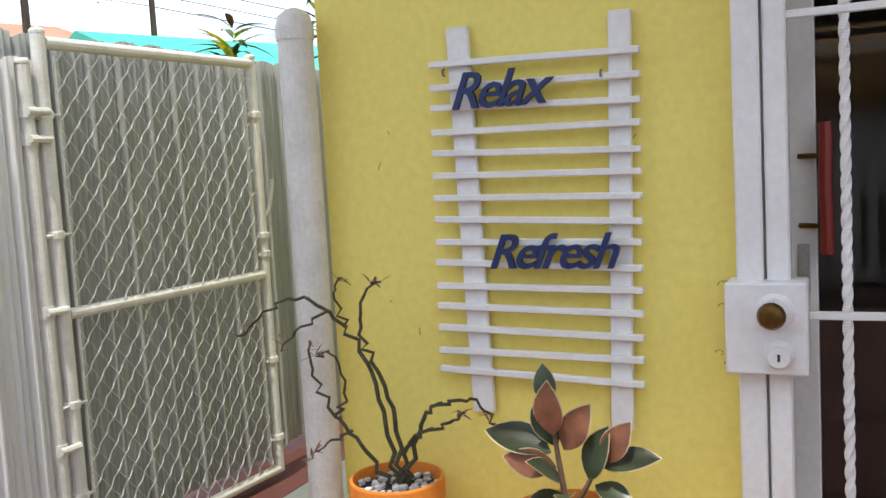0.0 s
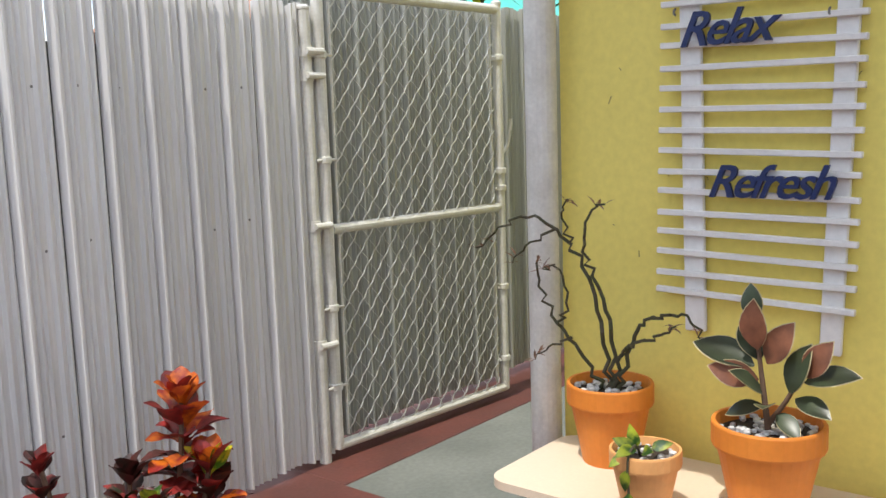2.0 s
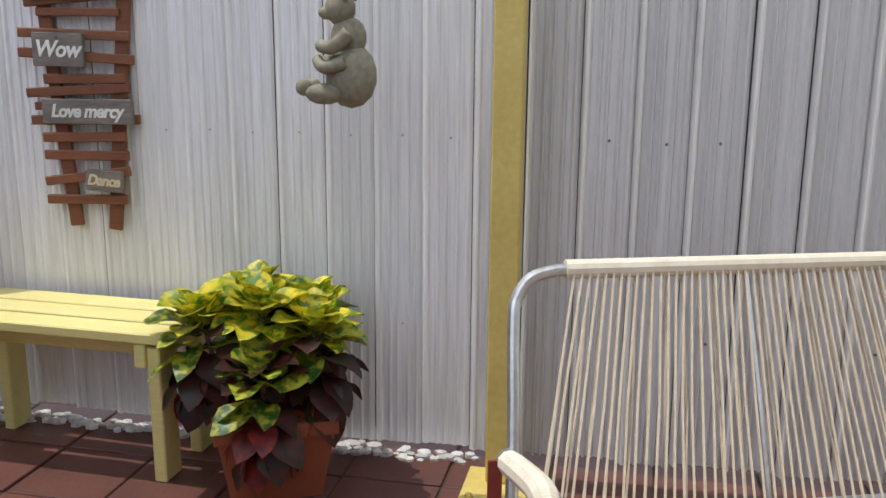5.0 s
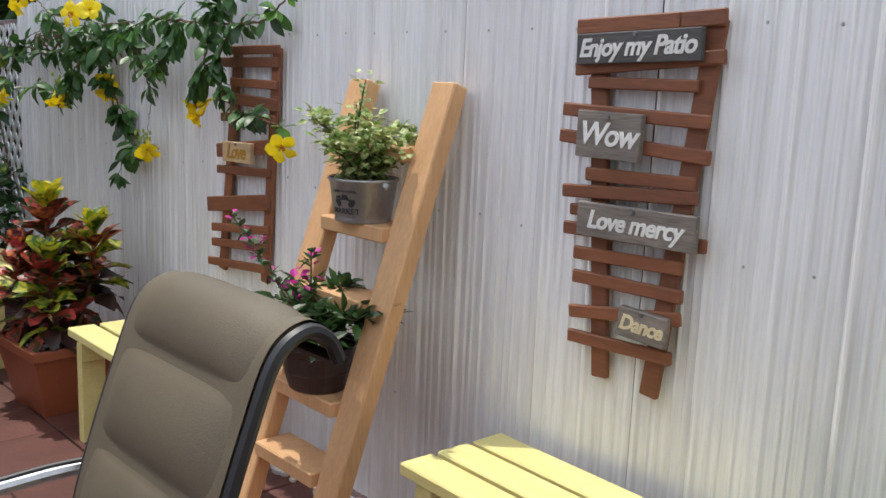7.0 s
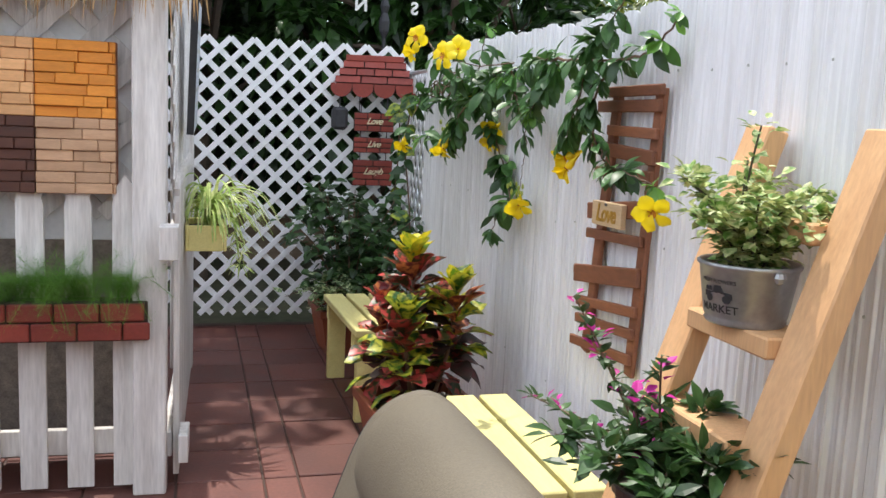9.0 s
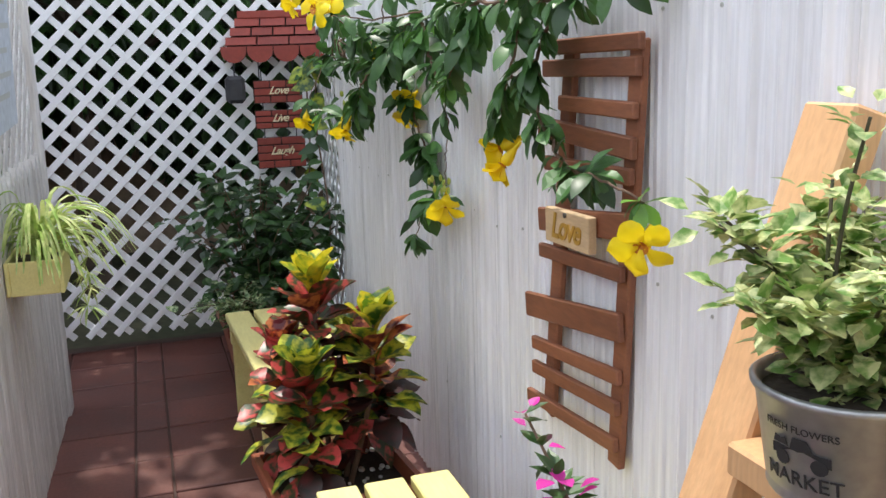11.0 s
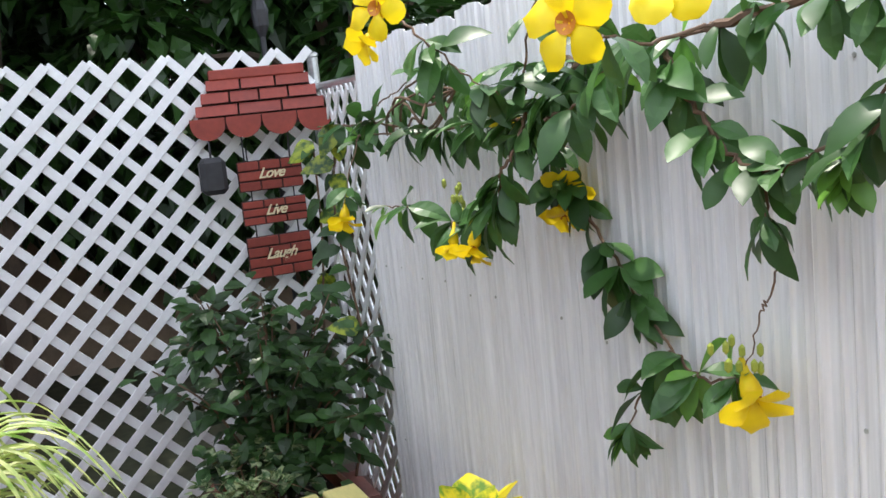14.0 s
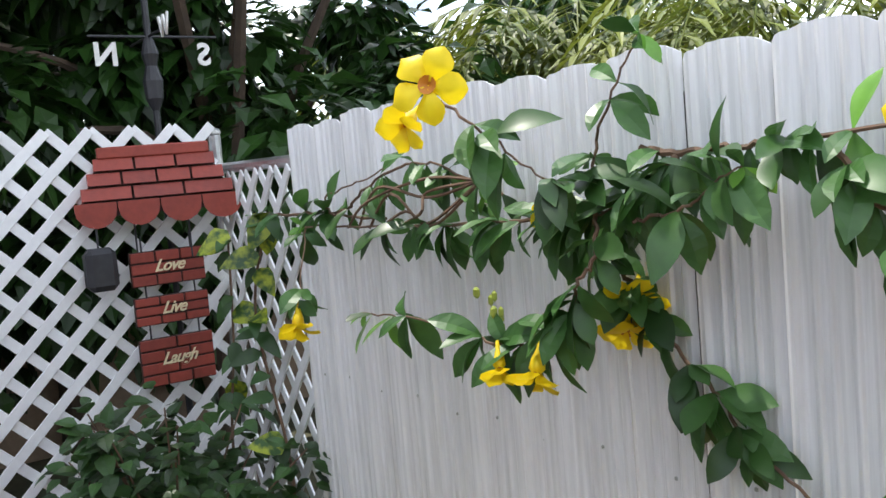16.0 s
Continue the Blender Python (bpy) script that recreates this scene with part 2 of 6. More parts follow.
M_CROG = mat("green_croton_leaf", (0.34, 0.40, 0.03), (0.03, 0.085, 0.015), rough=0.46, scale=34, rnd=0.3, trans=0.2, contrast=0.1)
M_CROR = mat("burgundy_croton_leaf", (0.085, 0.016, 0.014), (0.022, 0.016, 0.010), rough=0.46, scale=26, rnd=0.45, trans=0.15, contrast=0.14)
M_CROO = mat("orange_croton_leaf", (0.70, 0.18, 0.015), (0.28, 0.02, 0.015), rough=0.46, scale=26, rnd=0.25, trans=0.3, contrast=0.12)
M_CRORED = mat("crimson_croton_leaf", (0.34, 0.03, 0.025), (0.10, 0.015, 0.015), rough=0.46, scale=26, rnd=0.35, trans=0.25, contrast=0.14)
M_MOTY = mat("mottled_yellow_leaf", (0.74, 0.62, 0.03), (0.12, 0.24, 0.02), rough=0.42, scale=40, rnd=0.15, trans=0.25, contrast=0.07)
M_MOTG = mat("mottled_green_leaf", (0.46, 0.46, 0.04), (0.035, 0.11, 0.015), rough=0.40, scale=34, rnd=0.3, trans=0.2, contrast=0.08)
M_MOTR = mat("mottled_burgundy_leaf", (0.40, 0.05, 0.045), (0.028, 0.042, 0.012), rough=0.40, scale=34, rnd=0.4, trans=0.15, contrast=0.06)
M_MOTO = mat("mottled_orange_leaf", (0.60, 0.20, 0.07), (0.13, 0.012, 0.018), rough=0.40, scale=30, rnd=0.3, trans=0.2, contrast=0.06)
M_LEAFNEW = mat("young_green_leaf", (0.17, 0.36, 0.05), (0.10, 0.25, 0.04), rough=0.34, scale=9, rnd=0.3, trans=0.3, fine=0.1)
M_RUBBER = mat("rubber_plant_leaf", (0.06, 0.085, 0.04), (0.022, 0.026, 0.018), rough=0.35, scale=16, rnd=0.3, fine=0.1)
M_RUBPINK = mat("rubber_plant_underside", (0.27, 0.105, 0.055), (0.12, 0.05, 0.03), rough=0.45, scale=26, rnd=0.2)
M_RUBEDGE = mat("cream_leaf_edge", (0.66, 0.56, 0.33), rough=0.5, scale=20)
M_TWIG = mat("reddish_bract", (0.26, 0.13, 0.08), (0.14, 0.08, 0.04), rough=0.6, scale=30, island=0.3)
M_PETAL = mat("yellow_petal", (0.95, 0.76, 0.012), (0.90, 0.66, 0.008), rough=0.5, scale=12, trans=0.35, fine=0.04)
M_THROAT = mat("amber_throat", (0.62, 0.22, 0.01), rough=0.5)
M_MAGENTA = mat("magenta_bract", (0.62, 0.04, 0.36), (0.5, 0.03, 0.26), rough=0.5, island=0.25, trans=0.35)
M_BUD = mat("yellow_green_bud", (0.36, 0.42, 0.06), rough=0.5)


def glass(name):
    m = bpy.data.materials.new(name)
    m.use_nodes = True
    p = m.node_tree.nodes["Principled BSDF"]
    p.inputs["Base Color"].default_value = (0.75, 0.78, 0.78, 1)
    p.inputs["Roughness"].default_value = 0.02
    p.inputs["Transmission Weight"].default_value = 1.0
    p.inputs["IOR"].default_value = 1.45
    return m


M_GLASS = glass("window_glass")


# ---- geometry helpers ----
class Geo:
    """Collects vertices and faces of one mesh."""

    def __init__(self):
        self.v, self.f = [], []

    def add(self, verts, faces, m=None):
        k = len(self.v)
        self.v += [tuple(m @ Vector(p)) for p in verts] if m is not None else [tuple(p) for p in verts]
        self.f += [tuple(k + i for i in q) for q in faces]
        return self

    def box(self, c, size, m=None, ch=0.003):
        h = [s / 2 for s in size]
        ch = min(ch, min(h) * 0.6)
        verts, idx = [], {}
        for sx in (-1, 1):
            for sy in (-1, 1):
                for sz in (-1, 1):
                    s = (sx, sy, sz)
                    for a in range(3):
                        idx[(s, a)] = len(verts)
                        verts.append(tuple(c[k] + s[k] * (h[k] - (0 if k == a else ch)) for k in range(3)))
        faces = []
        for a in range(3):
            b, d = (a + 1) % 3, (a + 2) % 3
            for sa in (-1, 1):
                def key(sb, sd, ax):
                    s = [0, 0, 0]
                    s[a], s[b], s[d] = sa, sb, sd
                    return idx[(tuple(s), ax)]
                q = [key(-1, -1, a), key(1, -1, a), key(1, 1, a), key(-1, 1, a)]
                faces.append(tuple(q if sa > 0 else q[::-1]))
                for sb in (-1, 1):
                    q = [key(sb, -1, a), key(sb, 1, a), key(sb, 1, b), key(sb, -1, b)]
                    faces.append(tuple(q if sa * sb > 0 else q[::-1]))
        for sx in (-1, 1):
            for sy in (-1, 1):
                for sz in (-1, 1):
                    s = (sx, sy, sz)
                    q = [idx[(s, 0)], idx[(s, 1)], idx[(s, 2)]]
                    faces.append(tuple(q if sx * sy * sz > 0 else q[::-1]))
        return self.add(verts, faces, m)

    def span(self, x0, x1, y0, y1, z0, z1, ch=0.003):
        return self.box(((x0 + x1) / 2, (y0 + y1) / 2, (z0 + z1) / 2), (x1 - x0, y1 - y0, z1 - z0), None, ch)

    def beam(self, a, b, w, t, up=(0, 0, 1), ch=0.003):
        """A plank from a to b, w wide across and t thick along up."""
        a, b = Vector(a), Vector(b)
        x = (b - a).normalized()
        z = Vector(up)
        z = (z - x * z.dot(x)).normalized()
        y = z.cross(x)
        m = Matrix((x, y, z)).transposed().to_4x4()
        m.translation = (a + b) / 2
        return self.box((0, 0, 0), ((b - a).length, w, t), m, ch)

    def tube(self, pts, r, n=8, taper=1.0, caps=True):
        pts = [Vector(p) for p in pts]
        rings, prev = [], None
        for i, p in enumerate(pts):
            d = (pts[min(i + 1, len(pts) - 1)] - pts[max(i - 1, 0)]).normalized()
            if prev is None:
                u = d.orthogonal().normalized()
            else:
                u = prev - d * prev.dot(d)
                u = u.normalized() if u.length > 1e-6 else d.orthogonal().normalized()
            prev = u
            w = d.cross(u)
            rad = r * (1 + (taper - 1) * i / max(1, len(pts) - 1))
            rings.append([p + (u * math.cos(2 * math.pi * k / n) + w * math.sin(2 * math.pi * k / n)) * rad for k in range(n)])
        verts = [v for ring in rings for v in ring]
        faces = [(i * n + k, i * n + (k + 1) % n, (i + 1) * n + (k + 1) % n, (i + 1) * n + k) for i in range(len(pts) - 1) for k in range(n)]
        if caps:
            faces += [tuple(range(n))[::-1], tuple((len(pts) - 1) * n + k for k in range(n))]
        return self.add(verts, faces)

    def lathe(self, prof, c=(0, 0, 0), n=24, closed=False):
        verts = [(c[0] + r * math.cos(2 * math.pi * k / n), c[1] + r * math.sin(2 * math.pi * k / n), c[2] + z) for r, z in prof for k in range(n)]
        m = len(prof)
        faces = [(i * n + k, i * n + (k + 1) % n, (i + 1) * n + (k + 1) % n, (i + 1) * n + k) for i in range(m - 1) for k in range(n)]
        if closed:
            faces += [tuple(range(n))[::-1], tuple((m - 1) * n + k for k in range(n))]
        return self.add(verts, faces)

    def ball(self, c, r, n=8, sq=(1, 1, 1)):
        rows = n // 2
        verts = [(c[0] + sq[0] * r * math.sin(math.pi * i / rows) * math.cos(2 * math.pi * k / n), c[1] + sq[1] * r * math.sin(math.pi * i / rows) * math.sin(2 * math.pi * k / n), c[2] + sq[2] * r * math.cos(math.pi * i / rows)) for i in range(1, rows) for k in range(n)]
        verts += [(c[0], c[1], c[2] + sq[2] * r), (c[0], c[1], c[2] - sq[2] * r)]
        faces = [((i + 1) * n + k, (i + 1) * n + (k + 1) % n, i * n + (k + 1) % n, i * n + k) for i in range(rows - 2) for k in range(n)]
        top, bot = len(verts) - 2, len(verts) - 1
        faces += [(k, (k + 1) % n, top) for k in range(n)] + [((rows - 2) * n + (k + 1) % n, (rows - 2) * n + k, bot) for k in range(n)]
        return self.add(verts, faces)

    def extrude(self, poly, t, m=None):
        """A flat outline in x, y made t thick along z."""
        n = len(poly)
        verts = [(x, y, 0) for x, y in poly] + [(x, y, t) for x, y in poly]
        faces = [tuple(range(n))[::-1], tuple(range(n, 2 * n))] + [(i, (i + 1) % n, n + (i + 1) % n, n + i) for i in range(n)]
        return self.add(verts, faces, m)

    def mesh(self, name, material, smooth=False):
        me = bpy.data.meshes.new(name)
        me.from_pydata(self.v, [], self.f)
        me.materials.append(material)
        if smooth:
            me.polygons.foreach_set("use_smooth", [True] * len(me.polygons))
        me.update()
        return me


def thing(name, x=0.0, y=0.0, z=0.0, rz=0.0, label="", category="", group="", kind=""):
    ob = new(name)
    ob.empty_display_size = 0.1
    ob.matrix_basis = pose(x, y, z, 0, 0, rz)
    return tagged(ob, label, category, group, kind)


def part(name, g, material, parent, label="", smooth=False, at=None):
    """Links a Geo, or a ready mesh, as one mesh object under a thing or a part."""
    me = g.mesh(name, material, smooth) if isinstance(g, Geo) else g
    ob = new(name, me)
    ob.parent = parent
    if at is not None:
        ob.matrix_basis = at
    return tagged(ob, label)


def solid(name, g, material, label="", category="", kind="", smooth=False, group=""):
    return tagged(new(name, g.mesh(name, material, smooth)), label, category, group, kind)


def bezel(pts, steps=6):
    """A smooth line through the points."""
    p = [Vector(q) for q in pts]
    out = []
    for i in range(len(p) - 1):
        a, b, c, d = p[max(i - 1, 0)], p[i], p[i + 1], p[min(i + 2, len(p) - 1)]
        for k in range(steps):
            t = k / steps
            out.append(0.5 * ((2 * b) + (c - a) * t + (2 * a - 5 * b + 4 * c - d) * t * t + (3 * b - a - 3 * c + d) * t ** 3))
    return out + [p[-1]]


def frame_of(d, n=(0, 0, 1), at=(0, 0, 0), s=1.0, roll=0.0):
    """A pose whose x runs along d and whose z leans to n."""
    x = Vector(d).normalized()
    z = Vector(n)
    z = z - x * z.dot(x)
    z = z.normalized() if z.length > 1e-4 else x.orthogonal().normalized()
    m = Matrix((x, z.cross(x), z)).transposed().to_4x4()
    return Matrix.Translation(at) @ m @ Matrix.Rotation(roll, 4, "X") @ Matrix.Scale(s, 4)


def leaf_geo(length, width, bend=0.25, fold=0.25, n=5, tip=0.75, wave=0.0):
    g = Geo()
    verts, faces = [], []
    for i in range(n + 1):
        s = i / n
        w = width / 2 * max(0.03, math.sin(math.pi * s ** tip) ** 0.8) if 0 < i < n else width * 0.02
        x, z = length * (s - 0.12 * bend * s * s), -bend * length * s * s
        k = wave * width * math.sin(s * 9)
        verts += [(x, -w, z + fold * w + k), (x, 0, z), (x, w, z + fold * w - k)]
    for i in range(n):
        a = 3 * i
        faces += [(a, a + 3, a + 4, a + 1), (a + 1, a + 4, a + 5, a + 2)]
    return g.add(verts, faces)


def text_mesh(body, size, material, shear=0.0, fat=0.0, depth=0.002, name="lettering", space=1.0, flip=False):
    cu = bpy.data.curves.new(name, "FONT")
    cu.body, cu.size, cu.shear, cu.offset, cu.extrude = body, size, shear, fat, depth
    cu.align_x, cu.align_y, cu.space_character, cu.resolution_u = "CENTER", "CENTER", space, 3
    ob = new(name, cu)
    me = bpy.data.meshes.new_from_object(ob.evaluated_get(bpy.context.evaluated_depsgraph_get()))
    bpy.data.objects.remove(ob)
    bpy.data.curves.remove(cu)
    if flip:
        me.transform(Matrix.Diagonal((-1, 1, 1, 1)))
    me.materials.clear()
    me.materials.append(material)
    return me


FACE_S = pose(0, 0, 0, 90, 0, 0)      # lettering that faces -y
FACE_E = pose(0, 0, 0, 90, 0, 90)     # lettering that faces +x
FACE_W = pose(0, 0, 0, 90, 0, -90)    # lettering that faces -x
rng = random.Random(7)


# ---- setting ----
solid("ground", Geo().add([(-900, -900, -0.05), (900, -900, -0.05), (900, 900, -0.05), (-900, 900, -0.05)], [(0, 1, 2, 3)]), M_GROUND, kind="structure")
floor = solid("floor", Geo().span(-6.7, 2.55, -5.0, 0.12, -0.049, -0.008), M_GROUT, "dark red grout bed under the patio tiles", kind="structure")
solid("pavement", Geo().span(2.55, 6.0, -1.22, -0.24, -0.048, 0.0), M_CONC, "grey worn concrete walkway beside the house", kind="structure")
solid("trim", Geo().span(2.55, 6.0, -0.238, 0.5, -0.048, 0.002).span(1.86, 2.548, -0.9, 0.4, -0.007, 0.003), M_REDCONC, "red painted concrete border along the fence", kind="structure")

# house at the end of the patio, with an open doorway
HX, HY = 2.49, -1.235
hw = Geo()
hw.span(HX, HX + 0.15, -2.25, HY, 0, 2.498)
hw.span(HX, HX + 0.15, -6.0, -3.25, 0, 2.498)
hw.span(HX, HX + 0.15, -3.25, -2.25, 2.12, 2.498)
hw.span(HX + 0.15, 6.0, HY - 0.15, HY, 0, 2.498)
house_wall = solid("wall_east", hw, M_YELLOW, "pale yellow stucco house wall", kind="structure")
# closed room behind the doorway, its shade painted in as a dark colour
solid("wall_interior", Geo().span(5.2, 5.3, -6.0, -1.4, 0, 2.498).span(2.64, 5.2, -6.1, -6.0, 0, 2.498).span(2.64, 5.2, -1.4, -1.386, 0, 2.498), M_INTERIOR, "room walls behind the door, coloured dark for indoor shade", kind="structure")
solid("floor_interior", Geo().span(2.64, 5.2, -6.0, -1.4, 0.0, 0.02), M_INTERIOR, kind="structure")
solid("ceiling", Geo().span(1.62, 6.0, -6.0, -0.9, 2.5, 2.6), M_WHITE, "white patio roof over the house end", kind="structure")
solid("wall_south", Geo().span(-9, 2.49, -5.1, -5.0, 0, 1.9), M_FENCE, "plain white fence closing the yard", kind="structure")

# white round corner post with a cap
post = thing("fence_post", 2.44, -1.205, 0, label="white painted round steel post beside the house corner", category="post")
part("pipe", Geo().lathe([(0.044, 0.0), (0.044, 1.70)], n=20, closed=True), M_PIPE, post, smooth=False)
part("cap", Geo().lathe([(0.047, 1.69), (0.048, 1.72), (0.04, 1.75), (0.02, 1.765), (0.003, 1.77)], n=20, closed=True), M_PIPE, post)

# security door
door = thing("door_1", 2.40, -2.24, 0, label="white steel security door with a twisted bar", category="door", kind="structure")
part("jamb", Geo().span(0.0, 0.09, -0.052, 0.0, 0.0, 2.12, 0.004), M_WHITE, door)
part("jamb", Geo().span(0.0, 0.09, -1.05, -1.0, 0.0, 2.12, 0.004), M_WHITE, door)
part("stile", Geo().span(0.005, 0.05, -0.102, -0.058, 0.02, 2.1, 0.004), M_WHITE, door)
part("stile", Geo().span(0.005, 0.05, -0.99, -0.95, 0.02, 2.1, 0.004), M_WHITE, door)
for zz in (0.12, 1.027, 1.618, 2.07):
    part("rail", Geo().span(0.012, 0.026, -0.95, -0.10, zz - 0.008, zz + 0.008, 0.002), M_WHITE, door)
for yy in (-0.205, -0.62, -0.80):
    g = Geo()
    for z0, z1 in ((0.13, 1.02), (1.034, 1.61), (1.626, 2.06)):
        n = int((z1 - z0) / 0.006)
        verts, faces = [], []
        for i in range(n + 1):
            z, a = z0 + (z1 - z0) * i / n, i * 0.26
            verts += [(0.019 + 0.0105 * math.cos(a + k * math.pi / 2), yy + 0.0105 * math.sin(a + k * math.pi / 2), z) for k in range(4)]
        for i in range(n):
            faces += [(4 * i + k, 4 * i + (k + 1) % 4, 4 * i + 4 + (k + 1) % 4, 4 * i + 4 + k) for k in range(4)]
        g.add(verts, faces)
    part("twisted_bar", g, M_WHITE, door, "white twisted iron bar")
part("scroll", Geo().tube([(0.019, -0.215, 1.63), (0.019, -0.19, 1.66), (0.019, -0.18, 1.70), (0.019, -0.2, 1.74)], 0.012, 8), M_WHITE, door)
lock = part("lock_box", Geo().span(-0.042, 0.055, -0.135, 0.02, 0.917, 1.10, 0.004), M_WHITE, door, "white steel lock box")
part("rosette", Geo().add([(p[2] - 0.04, p[0] - 0.075, p[1] + 1.043) for p in Geo().lathe([(0.037, 0.0), (0.036, -0.006), (0.028, -0.012)], n=20, closed=True).v], Geo().lathe([(0.037, 0.0), (0.036, -0.006), (0.028, -0.012)], n=20, closed=True).f), M_WHITE, lock)
kn = Geo().lathe([(0.012, 0.0), (0.012, -0.025), (0.024, -0.03), (0.027, -0.045), (0.022, -0.056), (0.012, -0.058)], n=18, closed=True)
part("knob", Geo().add([(p[2] - 0.046, p[0] - 0.072, p[1] + 1.043) for p in kn.v], kn.f), M_BRASS, lock, "aged brass door knob", smooth=False)
kc = Geo().lathe([(0.030, 0.0), (0.029, -0.008), (0.022, -0.016), (0.021, -0.024)], n=18, closed=True)
part("key_cylinder", Geo().add([(p[2] - 0.042, p[0] - 0.082, p[1] + 0.958) for p in kc.v], kc.f), M_WHITE, lock)
part("keyhole", Geo().span(-0.0672, -0.0655, -0.0845, -0.0795, 0.949, 0.964, 0.0005), M_INK, lock)
# inner glass door seen behind the bars
inner = thing("door_2", 2.62, -2.30, 0, label="white framed glass inner door in shade", category="door", kind="structure")
part("frame_stile", Geo().span(0, 0.04, -0.085, 0.0, 0.02, 2.1), M_WHITE, inner)
part("frame_stile", Geo().span(0, 0.04, -0.93, -0.85, 0.02, 2.1), M_WHITE, inner)
part("frame_rail", Geo().span(0, 0.04, -0.85, -0.085, 2.0, 2.1), M_WHITE, inner)
part("frame_rail", Geo().span(0, 0.04, -0.85, -0.085, 0.02, 0.12), M_WHITE, inner)
pane = part("pane", Geo().span(0.015, 0.022, -0.85, -0.085, 0.12, 2.0, 0.001), M_GLASS, inner)
pane.visible_shadow = False
part("door_pull", Geo().tube(bezel([(-0.025, -0.105, 1.13), (-0.03, -0.105, 1.2), (-0.032, -0.103, 1.27), (-0.03, -0.105, 1.36), (-0.025, -0.105, 1.41)], 4), 0.014, 8), M_REDCLOTH, inner, "dark red wooden pull handle")
for zz in (1.19, 1.34):
    part("handle_bracket", Geo().tube([(0.0, -0.05, zz), (-0.012, -0.07, zz), (-0.026, -0.1, zz)], 0.006, 6), M_BRASS, inner)
part("latch_plate", Geo().span(-0.006, 0.0, -0.07, -0.045, 1.04, 1.15), M_ALU, inner)

# white slat trellis on the house wall with the two words
trel = thing("wall_trellis", 2.475, -1.80, 0.75, label="white painted wooden slat trellis on the yellow wall", category="trellis")
part("upright", Geo().beam((0, 0.155, 0.02), (0, 0.175, 0.93), 0.055, 0.016, (1, 0, 0)), M_WHITE, trel)
part("upright", Geo().beam((0, -0.178, 0.0), (0, -0.205, 0.925), 0.05, 0.016, (1, 0, 0)), M_WHITE, trel)
slat_me = Geo().box((0, 0, 0), (0.016, 0.492, 0.015), None, 0.002).mesh("slat", M_WHITE)
for i in range(15):
    f = i / 14
    part("slat", slat_me, None, trel, at=pose(-0.016, -0.003 + 0.014 * f, 0.842 - 0.0518 * i - 0.001 * math.sin(i * 2.1), 1.4 + 0.6 * math.sin(i * 3.7), 0, 0))
for body, yy, zz, sz in (("Relax", 0.075, 0.775, 0.118), ("Refresh", -0.035, 0.405, 0.112)):
    part("word", text_mesh(body, sz, M_NAVY, 0.4, 0.0012, 0.006, "word", 0.86), None, trel, "navy blue script lettering", at=pose(-0.034, yy, zz) @ FACE_W)
part("screw_eye", Geo().tube([(-0.02, -0.165, 0.80), (-0.028, -0.165, 0.795), (-0.028, -0.165, 0.787), (-0.02, -0.165, 0.785)], 0.003, 6), M_SCREW, trel)
part("screw_eye", Geo().tube([(-0.02, 0.205, 0.835), (-0.028, 0.205, 0.83), (-0.028, 0.205, 0.822), (-0.02, 0.205, 0.82)], 0.003, 6), M_SCREW, trel)

# ---- fence ----
PITCH = 0.1525
PROFILE = [(0.0005, 0.003), (0.002, -0.006), (0.012, -0.027), (0.019, -0.028), (0.024, -0.004), (0.026, 0.0), (0.040, 0.0), (0.048, -0.014), (0.051, -0.014), (0.055, 0.0), (0.064, 0.0), (0.071, -0.012), (0.074, -0.012), (0.078, 0.0), (0.098, 0.0), (0.106, -0.015), (0.109, -0.015), (0.113, 0.0), (0.127, 0.0), (0.135, -0.014), (0.142, -0.010), (0.1510, 0.004)]


def slat_mesh(name, top, material, low=0.03, deep=1.0):
    verts, faces, n = [], [], len(PROFILE)
    prof = [(u, d * deep if d < 0 else d) for u, d in PROFILE]
    for u, d in prof:
        c = 2 * u / PITCH - 1
        zt = top + 0.028 * (math.sqrt(max(0, 1 - 0.93 * c * c)) - 1)
        for z in (low, top - 0.06, zt):
            verts.append((u, d, z))
    for u, d in prof:
        c = 2 * u / PITCH - 1
        zt = top + 0.028 * (math.sqrt(max(0, 1 - 0.93 * c * c)) - 1)
        verts += [(u, d + 0.003, low), (u, d + 0.003, zt)]
    for i in range(n - 1):
        a, b = 3 * i, 3 * i + 3
        faces += [(a, b, b + 1, a + 1), (a + 1, b + 1, b + 2, a + 2)]
        p, q = 3 * n + 2 * i, 3 * n + 2 * i + 2
        faces += [(p, p + 1, q + 1, q), (a + 2, b + 2, q + 1, p + 1), (a, p, q, b)]
    return Geo().add(verts, faces).mesh(name, material)


